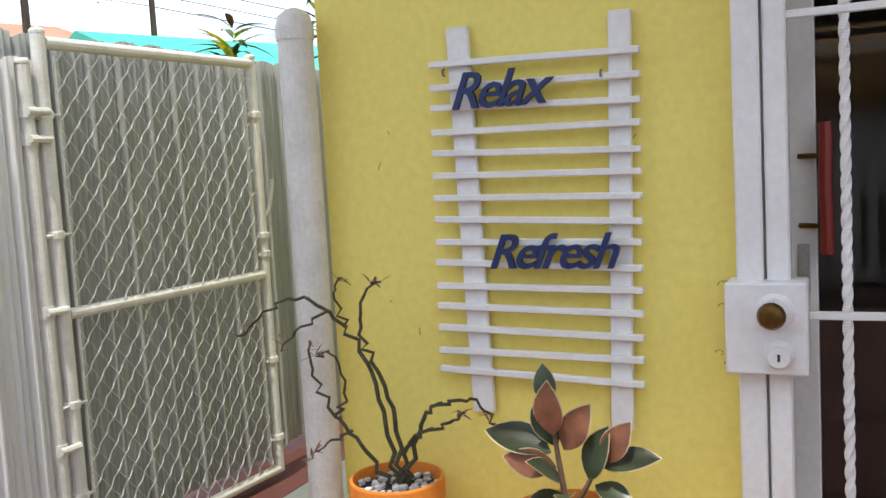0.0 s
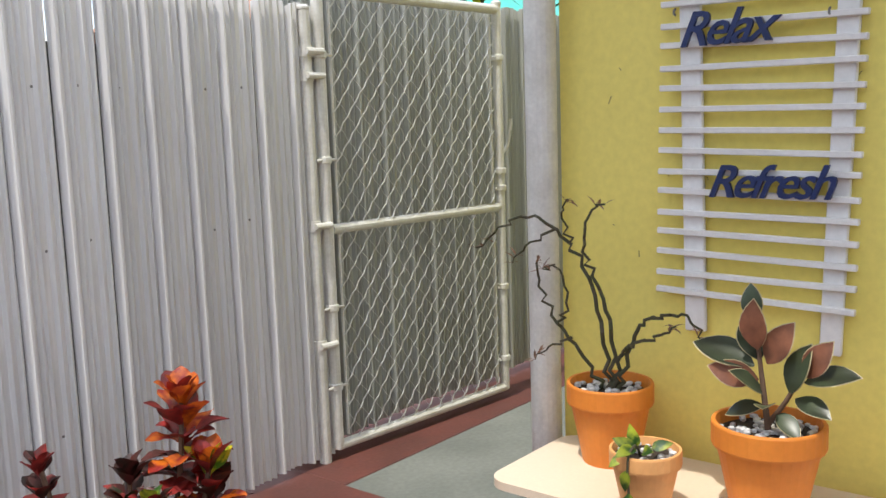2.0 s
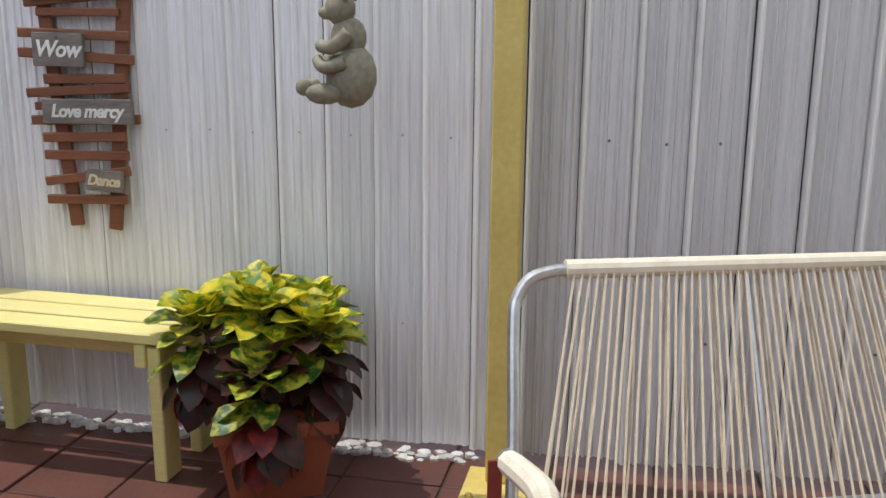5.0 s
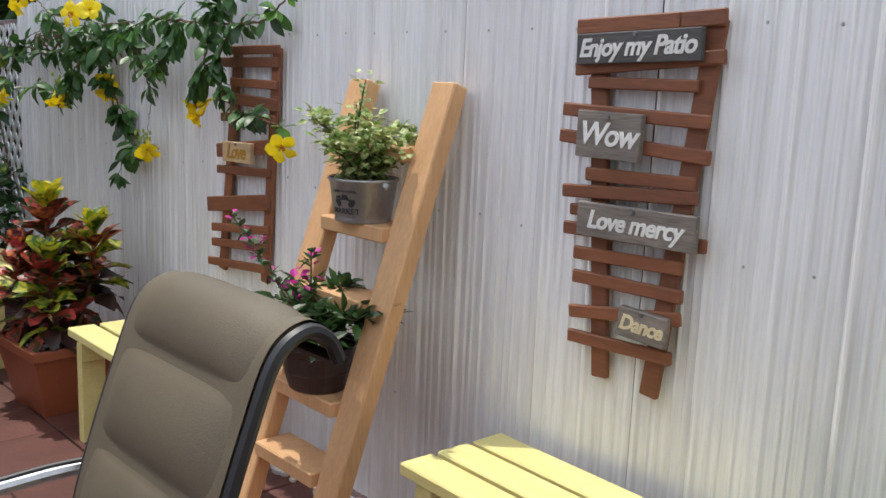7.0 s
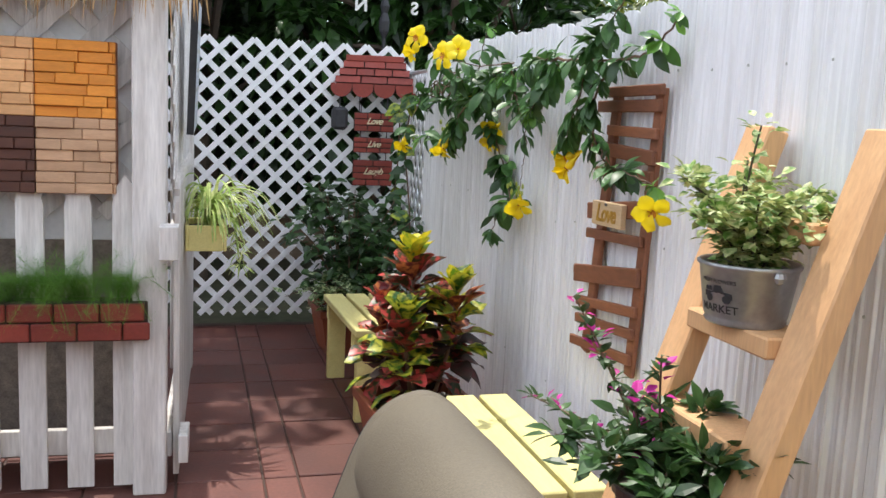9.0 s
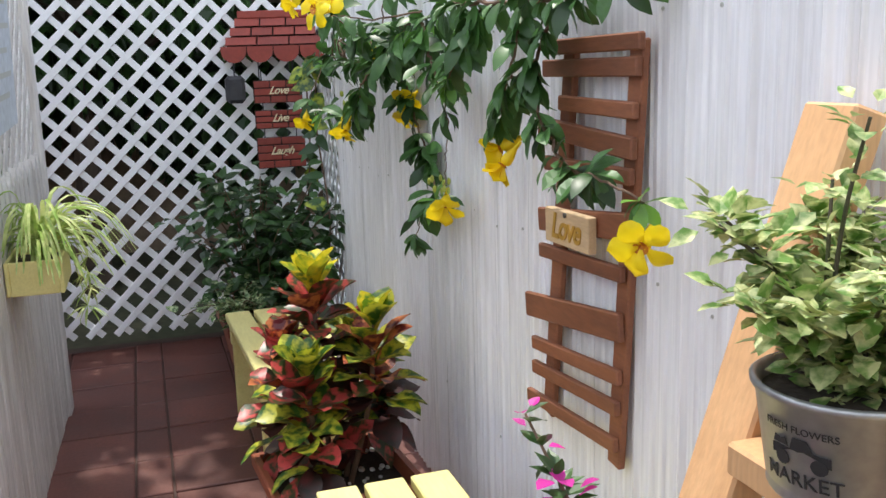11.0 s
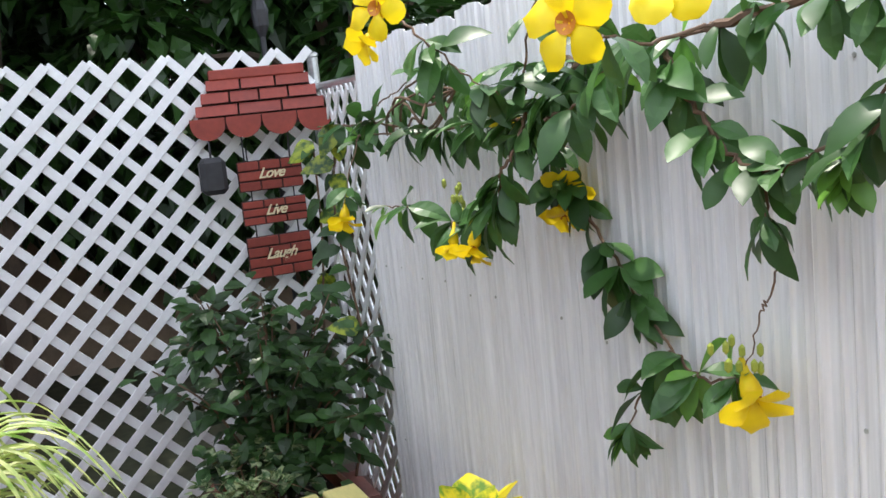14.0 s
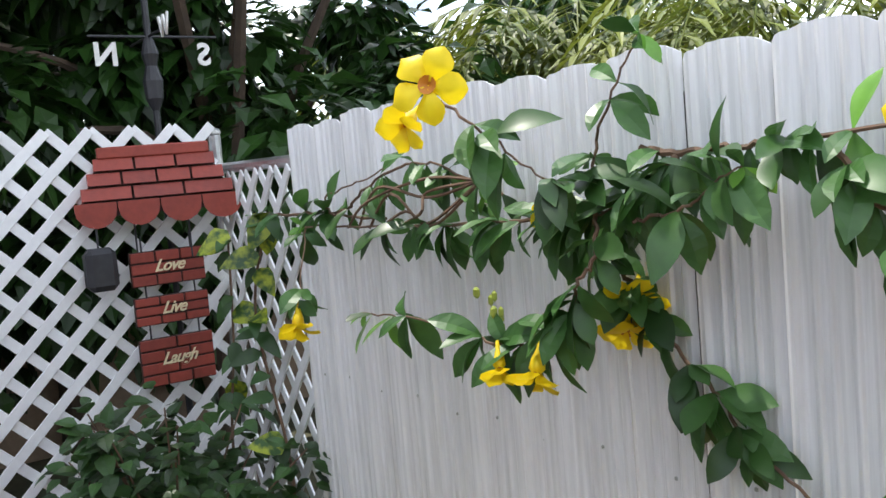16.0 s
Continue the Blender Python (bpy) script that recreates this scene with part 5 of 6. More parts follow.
# ---- lattices ----
def lattice(name, width, z0, z1, place, material, label, period=0.155, slat=0.042, thick=0.007, crossing=0.0):
    """A diagonal lattice in its own x-z plane, from x = 0 to width, with a crossing at that x on its top edge."""
    t = thing(name, label=label, category="lattice", kind="structure")
    t.matrix_basis = place
    H = z1 - z0
    for layer, sg in ((0, 1), (1, -1)):
        first = crossing - sg * H
        low_end = -H - period if sg > 0 else 0.0
        end = width if sg > 0 else width + H + period
        x0 = first + math.ceil((low_end - first) / period) * period
        while x0 < end:
            # x = x0 + sg * z
            lo, hi = 0.0, H
            if sg > 0:
                lo, hi = max(lo, -x0), min(hi, width - x0)
            else:
                lo, hi = max(lo, x0 - width), min(hi, x0)
            if hi - lo > 0.05:
                a, b = (x0 + sg * lo, layer * (thick + 0.0015), z0 + lo), (x0 + sg * hi, layer * (thick + 0.0015), z0 + hi)
                part("slat", Geo().beam(a, b, slat, thick, (0, 1, 0), 0.0015), material, t)
            x0 += period
    return t


lattice("lattice_panel", 1.62, 0.095, 1.735, pose(-6.50, -1.56, 0, 0, 0, 90), M_LATTICE, "white vinyl diagonal lattice fence panel", 0.1335, 0.033, crossing=1.485)
lattice("lattice_panel", 0.72, 0.06, 1.56, pose(-6.50, 0.06, 0, 0, 0, -4), M_LATTICE, "white vinyl diagonal lattice along the fence line", 0.1335, 0.033)
lp = thing("lattice_post", -6.53, 0.075, 0, label="galvanised steel post at the lattice corner", category="post")
part("pipe", Geo().tube([(0, 0, 0), (0, 0, 1.70)], 0.022, 12), M_ALU, lp)
part("cap", Geo().ball((0, 0, 1.71), 0.026, 10, (1, 1, 0.6)), M_ALU, lp)
part("rail", Geo().tube([(0, 0, 1.585), (0.85, -0.03, 1.575)], 0.018, 10), M_ALU, lp)

# ---- hut corner: posts, pickets, lattice, planter, art, thatch ----
hut = thing("hut", -4.14, -1.315, 0, -1.5, label="white weathered wooden hut corner with pickets and lattice", category="hut", kind="structure")
part("corner_post", Geo().span(-0.02, 0.075, -0.09, 0.018, 0.0, 2.35, 0.005), M_WEATHER, hut)
part("far_post", Geo().span(-1.62, -1.51, -0.05, 0.06, 0.0, 2.3, 0.005), M_WEATHER, hut)
part("rail", Geo().span(-1.51, -0.02, 0.0, 0.032, 0.78, 0.87, 0.003), M_WEATHER, hut)
part("rail_end", Geo().span(0.077, 0.17, 0.0, 0.06, 0.83, 0.94, 0.003), M_WEATHER, hut)
part("rail_end", Geo().span(-0.10, 0.05, 0.057, 0.09, 0.10, 0.20, 0.003), M_WEATHER, hut)
part("rail", Geo().span(-1.51, -0.02, 0.0, 0.032, 0.10, 0.19, 0.003), M_WEATHER, hut)
PK = Geo().extrude([(-0.042, 0.03), (0.042, 0.03), (0.042, 1.0), (0.036, 1.02), (0.042, 1.045), (0.0, 1.10), (-0.042, 1.045), (-0.036, 1.02), (-0.042, 1.0)], 0.02, pose(0, 0, 0, 90, 0, 0)).mesh("picket", M_WEATHER)
for i in range(15):
    part("picket", PK, None, hut, at=pose(-0.075 - i * 0.098, 0.056, 0.004 * math.sin(i * 4), 0, 0.4 * math.sin(i * 2.2), 0))
for i in range(13):
    part("picket", PK, None, hut, at=pose(0.0, -0.115 - i * 0.148, -0.01, 0, 0, 90))
part("front_rail", Geo().span(-0.05, -0.022, -1.9, -0.06, 0.12, 0.21, 0.003), M_WEATHER, hut)
part("front_panel", Geo().span(-0.10, -0.08, -1.95, -0.06, 0.86, 2.1, 0.003), M_WHITE, hut, "white backing board behind the lattice")
part("counter_front", Geo().span(-0.30, -0.28, -1.95, -0.06, 0.02, 0.86, 0.003), M_GREYWOOD, hut)
lattice("lattice_panel", 1.85, 0.95, 2.25, pose(-4.20, -3.21, 0, 0, 0, 90), M_WEATHER, "weathered white lattice on the hut front", 0.20, 0.055)
lattice("lattice_panel", 1.56, 0.95, 2.25, pose(-5.70, -1.245, 0, 0, 0, -1.5), M_WEATHER, "weathered white lattice above the pickets", 0.125, 0.045)
th = thing("thatch_roof", -4.2, -2.2, 2.2, label="straw thatch roof with a shaggy fringe", category="roof")
tg = Geo()
r2 = random.Random(5)
blade = leaf_geo(0.5, 0.014, 0.05, 0.2, 2)
for k in range(1500):
    y = r2.uniform(-1.0, 0.98)
    tg.add(blade.v, blade.f, frame_of((0.55 + r2.uniform(-0.1, 0.1), r2.uniform(-0.12, 0.12), -1.0), (1, 0, 0.5), (r2.uniform(-0.12, 0.05), y, r2.uniform(-0.12, 0.0)), r2.uniform(0.85, 1.2)))
part("fringe", tg, M_THATCH, th)
part("thatch_slope", Geo().add([(0.05, -1.0, -0.08), (0.05, 1.0, -0.08), (-0.55, 1.0, 0.25), (-0.55, -1.0, 0.25)], [(0, 1, 2, 3)]), M_THATCH, th)
art = thing("wood_wall_art", -4.13, -1.70, 1.272, label="stacked wood panel art in orange, peach, tan and dark brown", category="wall art")
for (y0, z0, mm) in ((0.0, 0.0, M_ART_O), (-0.245, 0.0, M_ART_P), (0.0, -0.245, M_ART_T), (-0.245, -0.245, M_ART_D)):
    z = z0
    for row in range(7):
        h = 0.035
        y = y0
        while y < y0 + 0.243:
            w = min(r2.uniform(0.06, 0.16), y0 + 0.243 - y)
            d = r2.uniform(0.012, 0.03)
            part("block", Geo().span(0.0, d, y, y + w - 0.001, z + 0.0008, z + h - 0.0008, 0.0025), mm, art)
            y += w
        z += h
part("backing", Geo().span(-0.02, -0.001, -0.246, 0.246, -0.246, 0.246), M_BROWN, art)
bp = thing("brick_planter", -4.06, -1.572, 0.552, label="red brick patterned planter box on the pickets", category="planter")
part("trough", Geo().span(-0.08, 0.025, -0.40, 0.215, 0.0, 0.128), M_MORTAR, bp)
for row in range(2):
    for k in range(5):
        y = -0.42 + 0.14 * k + (0.07 if row else 0)
        y1 = min(y + 0.135, 0.222)
        y = max(y, -0.405)
        if y1 - y > 0.02:
            part("brick", Geo().span(0.022, 0.036, y, y1, 0.004 + row * 0.064, 0.062 + row * 0.064, 0.005), M_BRICKRED, bp)
fern = thing("asparagus_fern", -4.08, -1.572, 0.657, label="feathery light green fern in the brick planter", category="plant")
nd = leaf_geo(0.032, 0.0058, 0.1, 0.0, 1)
for k in range(125):
    y = r2.uniform(-0.38, 0.20)
    a = r2.uniform(0, 6.283)
    ln = bezel([(0, y, 0), (0.04 * math.cos(a), y + 0.04 * math.sin(a), 0.09), (0.12 * math.cos(a) + 0.06, y + 0.12 * math.sin(a), r2.uniform(-0.08, 0.20))], 8)
    g = Geo().tube(ln, 0.0012, 4, 0.5, False)
    for p in ln[3:]:
        for q in range(22):
            dd = (r2.uniform(-1, 1), r2.uniform(-1, 1), r2.uniform(-0.5, 1))
            g.add(nd.v, nd.f, frame_of(dd, (0, 0, 1), p, r2.uniform(0.7, 1.5)))
    part("frond", g, M_FERN, fern)
hs = thing("notice_board", -4.66, -1.212, 1.475, label="pale blue grey painted sign hung on the lattice", category="sign")
hs.matrix_basis = pose(-4.66, -1.212, 1.475, -2, 3, -1.5)
part("board", Geo().box((0, 0, 0), (0.50, 0.024, 0.48), None, 0.003), M_SIGNB, hs)
part("edge", Geo().span(0.2515, 0.256, -0.013, 0.013, -0.24, 0.24, 0.001), M_BLACK, hs)
for k, (w, z) in enumerate(((0.36, 0.13), (0.42, 0.06), (0.30, -0.01), (0.38, -0.08), (0.26, -0.14))):
    part("lettering_bar", Geo().span(-w / 2, w / 2, 0.0125, 0.0135, z - 0.008, z + 0.008, 0.0002), M_FENCE_GREY, hs)

box = thing("planter_box", -4.695, -1.102, 0.772, label="pale yellow wooden planter box hung on the pickets", category="planter")
part("front_board", Geo().span(-0.14, 0.14, 0.0, 0.014, 0.0, 0.10), M_BENCH, box)
part("back_board", Geo().span(-0.14, 0.14, -0.142, -0.13, 0.0, 0.10), M_BENCH, box)
part("end_board", Geo().span(0.126, 0.14, -0.13, 0.0, 0.0, 0.10), M_BENCH, box)
part("end_board", Geo().span(-0.14, -0.126, -0.13, 0.0, 0.0, 0.10), M_BENCH, box)
part("soil", Geo().span(-0.126, 0.126, -0.13, 0.0, 0.0, 0.075), M_SOIL, box)
sp = thing("spider_plant", -4.675, -1.155, 0.85, label="spider plant with arching cream striped blades", category="plant")
for k in range(95):
    a, L = r2.uniform(0, 6.283), r2.uniform(0.14, 0.27)
    up = r2.uniform(0.5, 1.7)
    dx, dy = math.cos(a), math.sin(a) * 0.75 + 0.25
    pts = bezel([(r2.uniform(-0.09, 0.09), r2.uniform(-0.02, 0.02), 0), (dx * L * 0.35, dy * L * 0.35, L * 0.45 * up), (dx * L * 0.8, dy * L * 0.8, L * 0.42 * up), (dx * L * 1.1, dy * L * 1.1, L * (0.42 * up - 0.4))], 4)
    g, wv = Geo(), Vector((-dy, dx, 0)).normalized()
    vs, fs = [], []
    for i, p in enumerate(pts):
        w = 0.0065 * (1 - (i / len(pts)) ** 2) + 0.0006
        vs += [tuple(p - wv * w + Vector((0, 0, w * 0.6))), tuple(p), tuple(p + wv * w + Vector((0, 0, w * 0.6)))]
    for i in range(len(pts) - 1):
        b = 3 * i
        fs += [(b, b + 1, b + 4, b + 3), (b + 1, b + 2, b + 5, b + 4)]
    part("blade", g.add(vs, fs), M_SPIDER, sp)
for k in range(4):
    pts = bezel([(0, 0.02, 0.04), (-0.12 + 0.07 * k, 0.08, 0.07), (-0.17 + 0.08 * k, 0.12, -0.03 - 0.035 * k)], 5)
    part("runner", Geo().tube(pts, 0.0016, 4), M_SPIDER, sp)
    g, bl = Geo(), leaf_geo(0.075, 0.008, 0.35, 0.2, 3)
    for q in range(14):
        g.add(bl.v, bl.f, frame_of((r2.uniform(-1, 1), r2.uniform(-1, 1), r2.uniform(-0.6, 0.6)), (0, 0, 1), pts[-1]))
    part("plantlet", g, M_SPIDER, sp)

# ---- corner shrub ----
square_pot(-5.98, -0.36, 0.20, 0.26, "terracotta planter in the lattice corner", 3)
sh = thing("corner_shrub", -5.98, -0.36, 0.22, label="dense dark green shrub in a terracotta planter", category="shrub")
r3 = random.Random(21)
lf = leaf_geo(0.075, 0.052, 0.25, 0.2, 4, 0.65)
shg = Geo()
for k in range(30):
    a = 2.399 * k
    rr, hh = r3.uniform(0.12, 0.42), r3.uniform(0.18, 0.64)
    if k % 5 == 0:
        rr, hh, a = r3.uniform(0.1, 0.3), r3.uniform(0.55, 0.74), r3.uniform(2.4, 4.6)
    end = Vector((rr * math.cos(a), min(rr * math.sin(a) * 1.05, 0.32), hh))
    ln = bezel([(0.02 * math.cos(a), 0.02 * math.sin(a), -0.03), end * 0.5 + Vector((0, 0, 0.08)), end], 6)
    part("stem", Geo().tube(ln, 0.005, 5, 0.5), M_STEM, sh)
    g = Geo()
    for q in range(34):
        p = ln[r3.randrange(4, len(ln))]
        dd = Vector((r3.uniform(-1, 1), r3.uniform(-1, 1), r3.uniform(-0.6, 0.5)))
        g.add(lf.v, lf.f, frame_of(dd, (dd.x * 0.6 + 0.3, dd.y * 0.6 - 0.2, 1), p + dd * r3.uniform(0.0, 0.10), r3.uniform(0.6, 1.1)))
    shg.add(g.v, g.f)
tagged(part("foliage", shg, M_LEAFD, sh), kind="stuff")
va = bush("variegated_creeper", -5.78, -0.50, 0.24, 260, 0.26, 0.30, (0.05, 0.03), M_VARDARK, "creeper with white edged leaves spilling from the planter", 0.5, M_STEM, 31, 10)
iv = thing("climbing_pothos", -6.0, -0.06, 0.24, label="climbing pothos with yellow green leaves on the lattice", category="plant")
pl = leaf_geo(0.13, 0.085, 0.3, 0.15, 5, 0.6).mesh("leaf", M_CROG, True)
pd = leaf_geo(0.10, 0.045, 0.3, 0.2, 5, 0.7).mesh("leaf", M_LEAF, True)
for pts in ([(0.0, -0.1, 0), (-0.25, -0.02, 0.45), (-0.2, 0.0, 0.8), (-0.1, -0.02, 1.15)], [(0.05, -0.05, 0), (0.1, 0.02, 0.4), (0.0, 0.0, 0.9), (0.22, -0.02, 1.2)]):
    ln = bezel(pts, 8)
    part("stem", Geo().tube(ln, 0.006, 6, 0.6), M_STEM, iv)
    for k in range(26):
        p = ln[r3.randrange(3, len(ln))]
        dd = (r3.uniform(-0.4, 1), r3.uniform(-1, 0.4), r3.uniform(-0.9, 0.3))
        part("leaf", pl if k % 5 == 0 else pd, None, iv, at=frame_of(dd, (0.8, -0.5, 0.6), p, r3.uniform(0.7, 1.1)))

# ---- little brick roof with hanging word boards ----
rs = thing("roof_wind_sign", -6.46, -0.13, 1.43, label="red brick patterned toy roof hung on the lattice", category="garden sign")
rs.matrix_basis = pose(-6.45, -0.165, 1.43, 0, 0, -14) @ Matrix.Scale(1.05, 4)
part("backing", Geo().add([(0, -0.16, 0.205), (0, 0.16, 0.205), (0.07, 0.235, 0.03), (0.07, -0.235, 0.03)], [(0, 1, 2, 3)]).add([(0, -0.16, 0.205), (0, 0.16, 0.205), (0, 0.235, 0.03), (0, -0.235, 0.03)], [(3, 2, 1, 0)]), M_MORTAR, rs)
for row in range(4):
    f0, f1 = row / 4.0, (row + 1) / 4.0
    half = 0.16 + 0.085 * f1
    n = 3 + (row % 2)
    for k in range(n):
        y0, y1 = -half + 2 * half * k / n, -half + 2 * half * (k + 1) / n
        za, zb = 0.205 - 0.175 * f0, 0.205 - 0.175 * f1
        xa, xb = 0.004 + 0.07 * f0, 0.010 + 0.07 * f1
        if row < 3:
            part("brick", Geo().add([(xa, y0 + 0.003, za - 0.003), (xa, y1 - 0.003, za - 0.003), (xb, y1 - 0.003, zb + 0.003), (xb, y0 + 0.003, zb + 0.003), (xa + 0.012, y0 + 0.004, za - 0.004), (xa + 0.012, y1 - 0.004, za - 0.004), (xb + 0.012, y1 - 0.004, zb + 0.004), (xb + 0.012, y0 + 0.004, zb + 0.004)], [(3, 2, 1, 0), (4, 5, 6, 7), (0, 1, 5, 4), (1, 2, 6, 5), (2, 3, 7, 6), (3, 0, 4, 7)]), M_BRICKRED, rs)
        else:
            poly = [(y0 + 0.002, za - 0.003), (y1 - 0.002, za - 0.003)] + [((y0 + y1) / 2 + (y1 - y0 - 0.004) / 2 * math.cos(a * math.pi / 8), zb + 0.02 - 0.055 * math.sin(a * math.pi / 8)) for a in range(0, 9)]
            part("scallop", Geo().extrude(poly, 0.012, Matrix.Translation((0.068, 0, 0)) @ Matrix(((0, 0, 1, 0), (1, 0, 0, 0), (0, 1, 0, 0), (0, 0, 0, 1)))), M_BRICKRED, rs)
part("ridge", Geo().span(-0.005, 0.022, -0.165, 0.165, 0.20, 0.235, 0.004), M_BRICKRED, rs)
for s in (-1, 1):
    part("side_slope", Geo().add([(0.0, s * 0.16, 0.205), (0.07, s * 0.235, 0.03), (-0.02, s * 0.245, 0.03)], [(0, 1, 2)]), M_BRICKRED, rs)
    part("hanger", Geo().tube([(0.03, s * 0.08, 0.02), (0.03, s * 0.08, -0.12)], 0.003, 5), M_BLACK, rs)
for body, z0, z1 in (("Love", 1.212, 1.325), ("Live", 1.085, 1.178), ("Laugh", 0.885, 1.042)):
    h = z1 - z0
    wb = thing("word_board", -6.43, -0.165, z0 + 0.012, label="small red brick patterned board with cream lettering", category="sign", group="hanging word boards")
    part("backing", Geo().span(-0.008, 0.0, -0.122, 0.122, 0, h), M_MORTAR, wb)
    rows = 3 if h < 0.14 else 4
    for row in range(rows):
        n = 2 if row % 2 else 3
        for k in range(n):
            y0, y1 = -0.122 + 0.244 * k / n, -0.122 + 0.244 * (k + 1) / n
            part("brick", Geo().span(-0.001, 0.008, y0 + 0.003, y1 - 0.003, h * row / rows + 0.003, h * (row + 1) / rows - 0.003, 0.002), M_BRICKRED, wb)
    part("lettering", text_mesh(body, 0.054, M_CREAM, 0.5, 0.001, 0.001, "lettering", 0.9), None, wb, at=pose(0.0105, 0, h * 0.55) @ FACE_E)
    for s in (-1, 1):
        part("hanger", Geo().tube([(0.0, s * 0.08, h - 0.004), (0.0, s * 0.08, h + 0.05)], 0.003, 5), M_BLACK, wb)
bell = thing("hanging_lantern", -6.43, -0.375, 1.212, label="small black metal lantern hung on the lattice", category="lantern")
part("body", Geo().box((0, 0, 0.085), (0.07, 0.095, 0.135), None, 0.018), M_BLACK, bell)
part("hanger", Geo().tube([(0, 0, 0.15), (0, 0.0, 0.25)], 0.004, 6), M_BLACK, bell)

# ---- wind vane ----
wv = thing("wind_vane", -6.62, -0.085, 0, label="black wind vane with white compass letters", category="wind vane")
part("rod", Geo().tube([(0, 0, 0), (0, 0, 2.22)], 0.012, 8), M_BLACK, wv)
part("finial", Geo().lathe([(0.012, 1.80), (0.03, 1.84), (0.034, 1.90), (0.02, 1.95), (0.03, 1.99), (0.02, 2.03), (0.012, 2.05)], n=12), M_BLACK, wv)
part("arm", Geo().tube([(0, -0.2, 2.05), (0, 0.24, 2.05)], 0.005, 6), M_BLACK, wv)
part("arm", Geo().tube([(-0.2, 0.0, 2.05), (0.2, 0.0, 2.05)], 0.005, 6), M_BLACK, wv)
for ch, yy in (("N", -0.15), ("S", 0.185)):
    part("compass_letter", text_mesh(ch, 0.105, M_LETTER, 0, 0.003, 0.003, "compass_letter", 1, True), None, wv, "white compass letter", at=pose(0.012, yy, 1.985) @ FACE_E)
part("compass_letter", text_mesh("W", 0.09, M_LETTER, 0, 0.003, 0.003, "compass_letter"), None, wv, "white compass letter", at=pose(0.2, -0.01, 2.05) @ FACE_S)

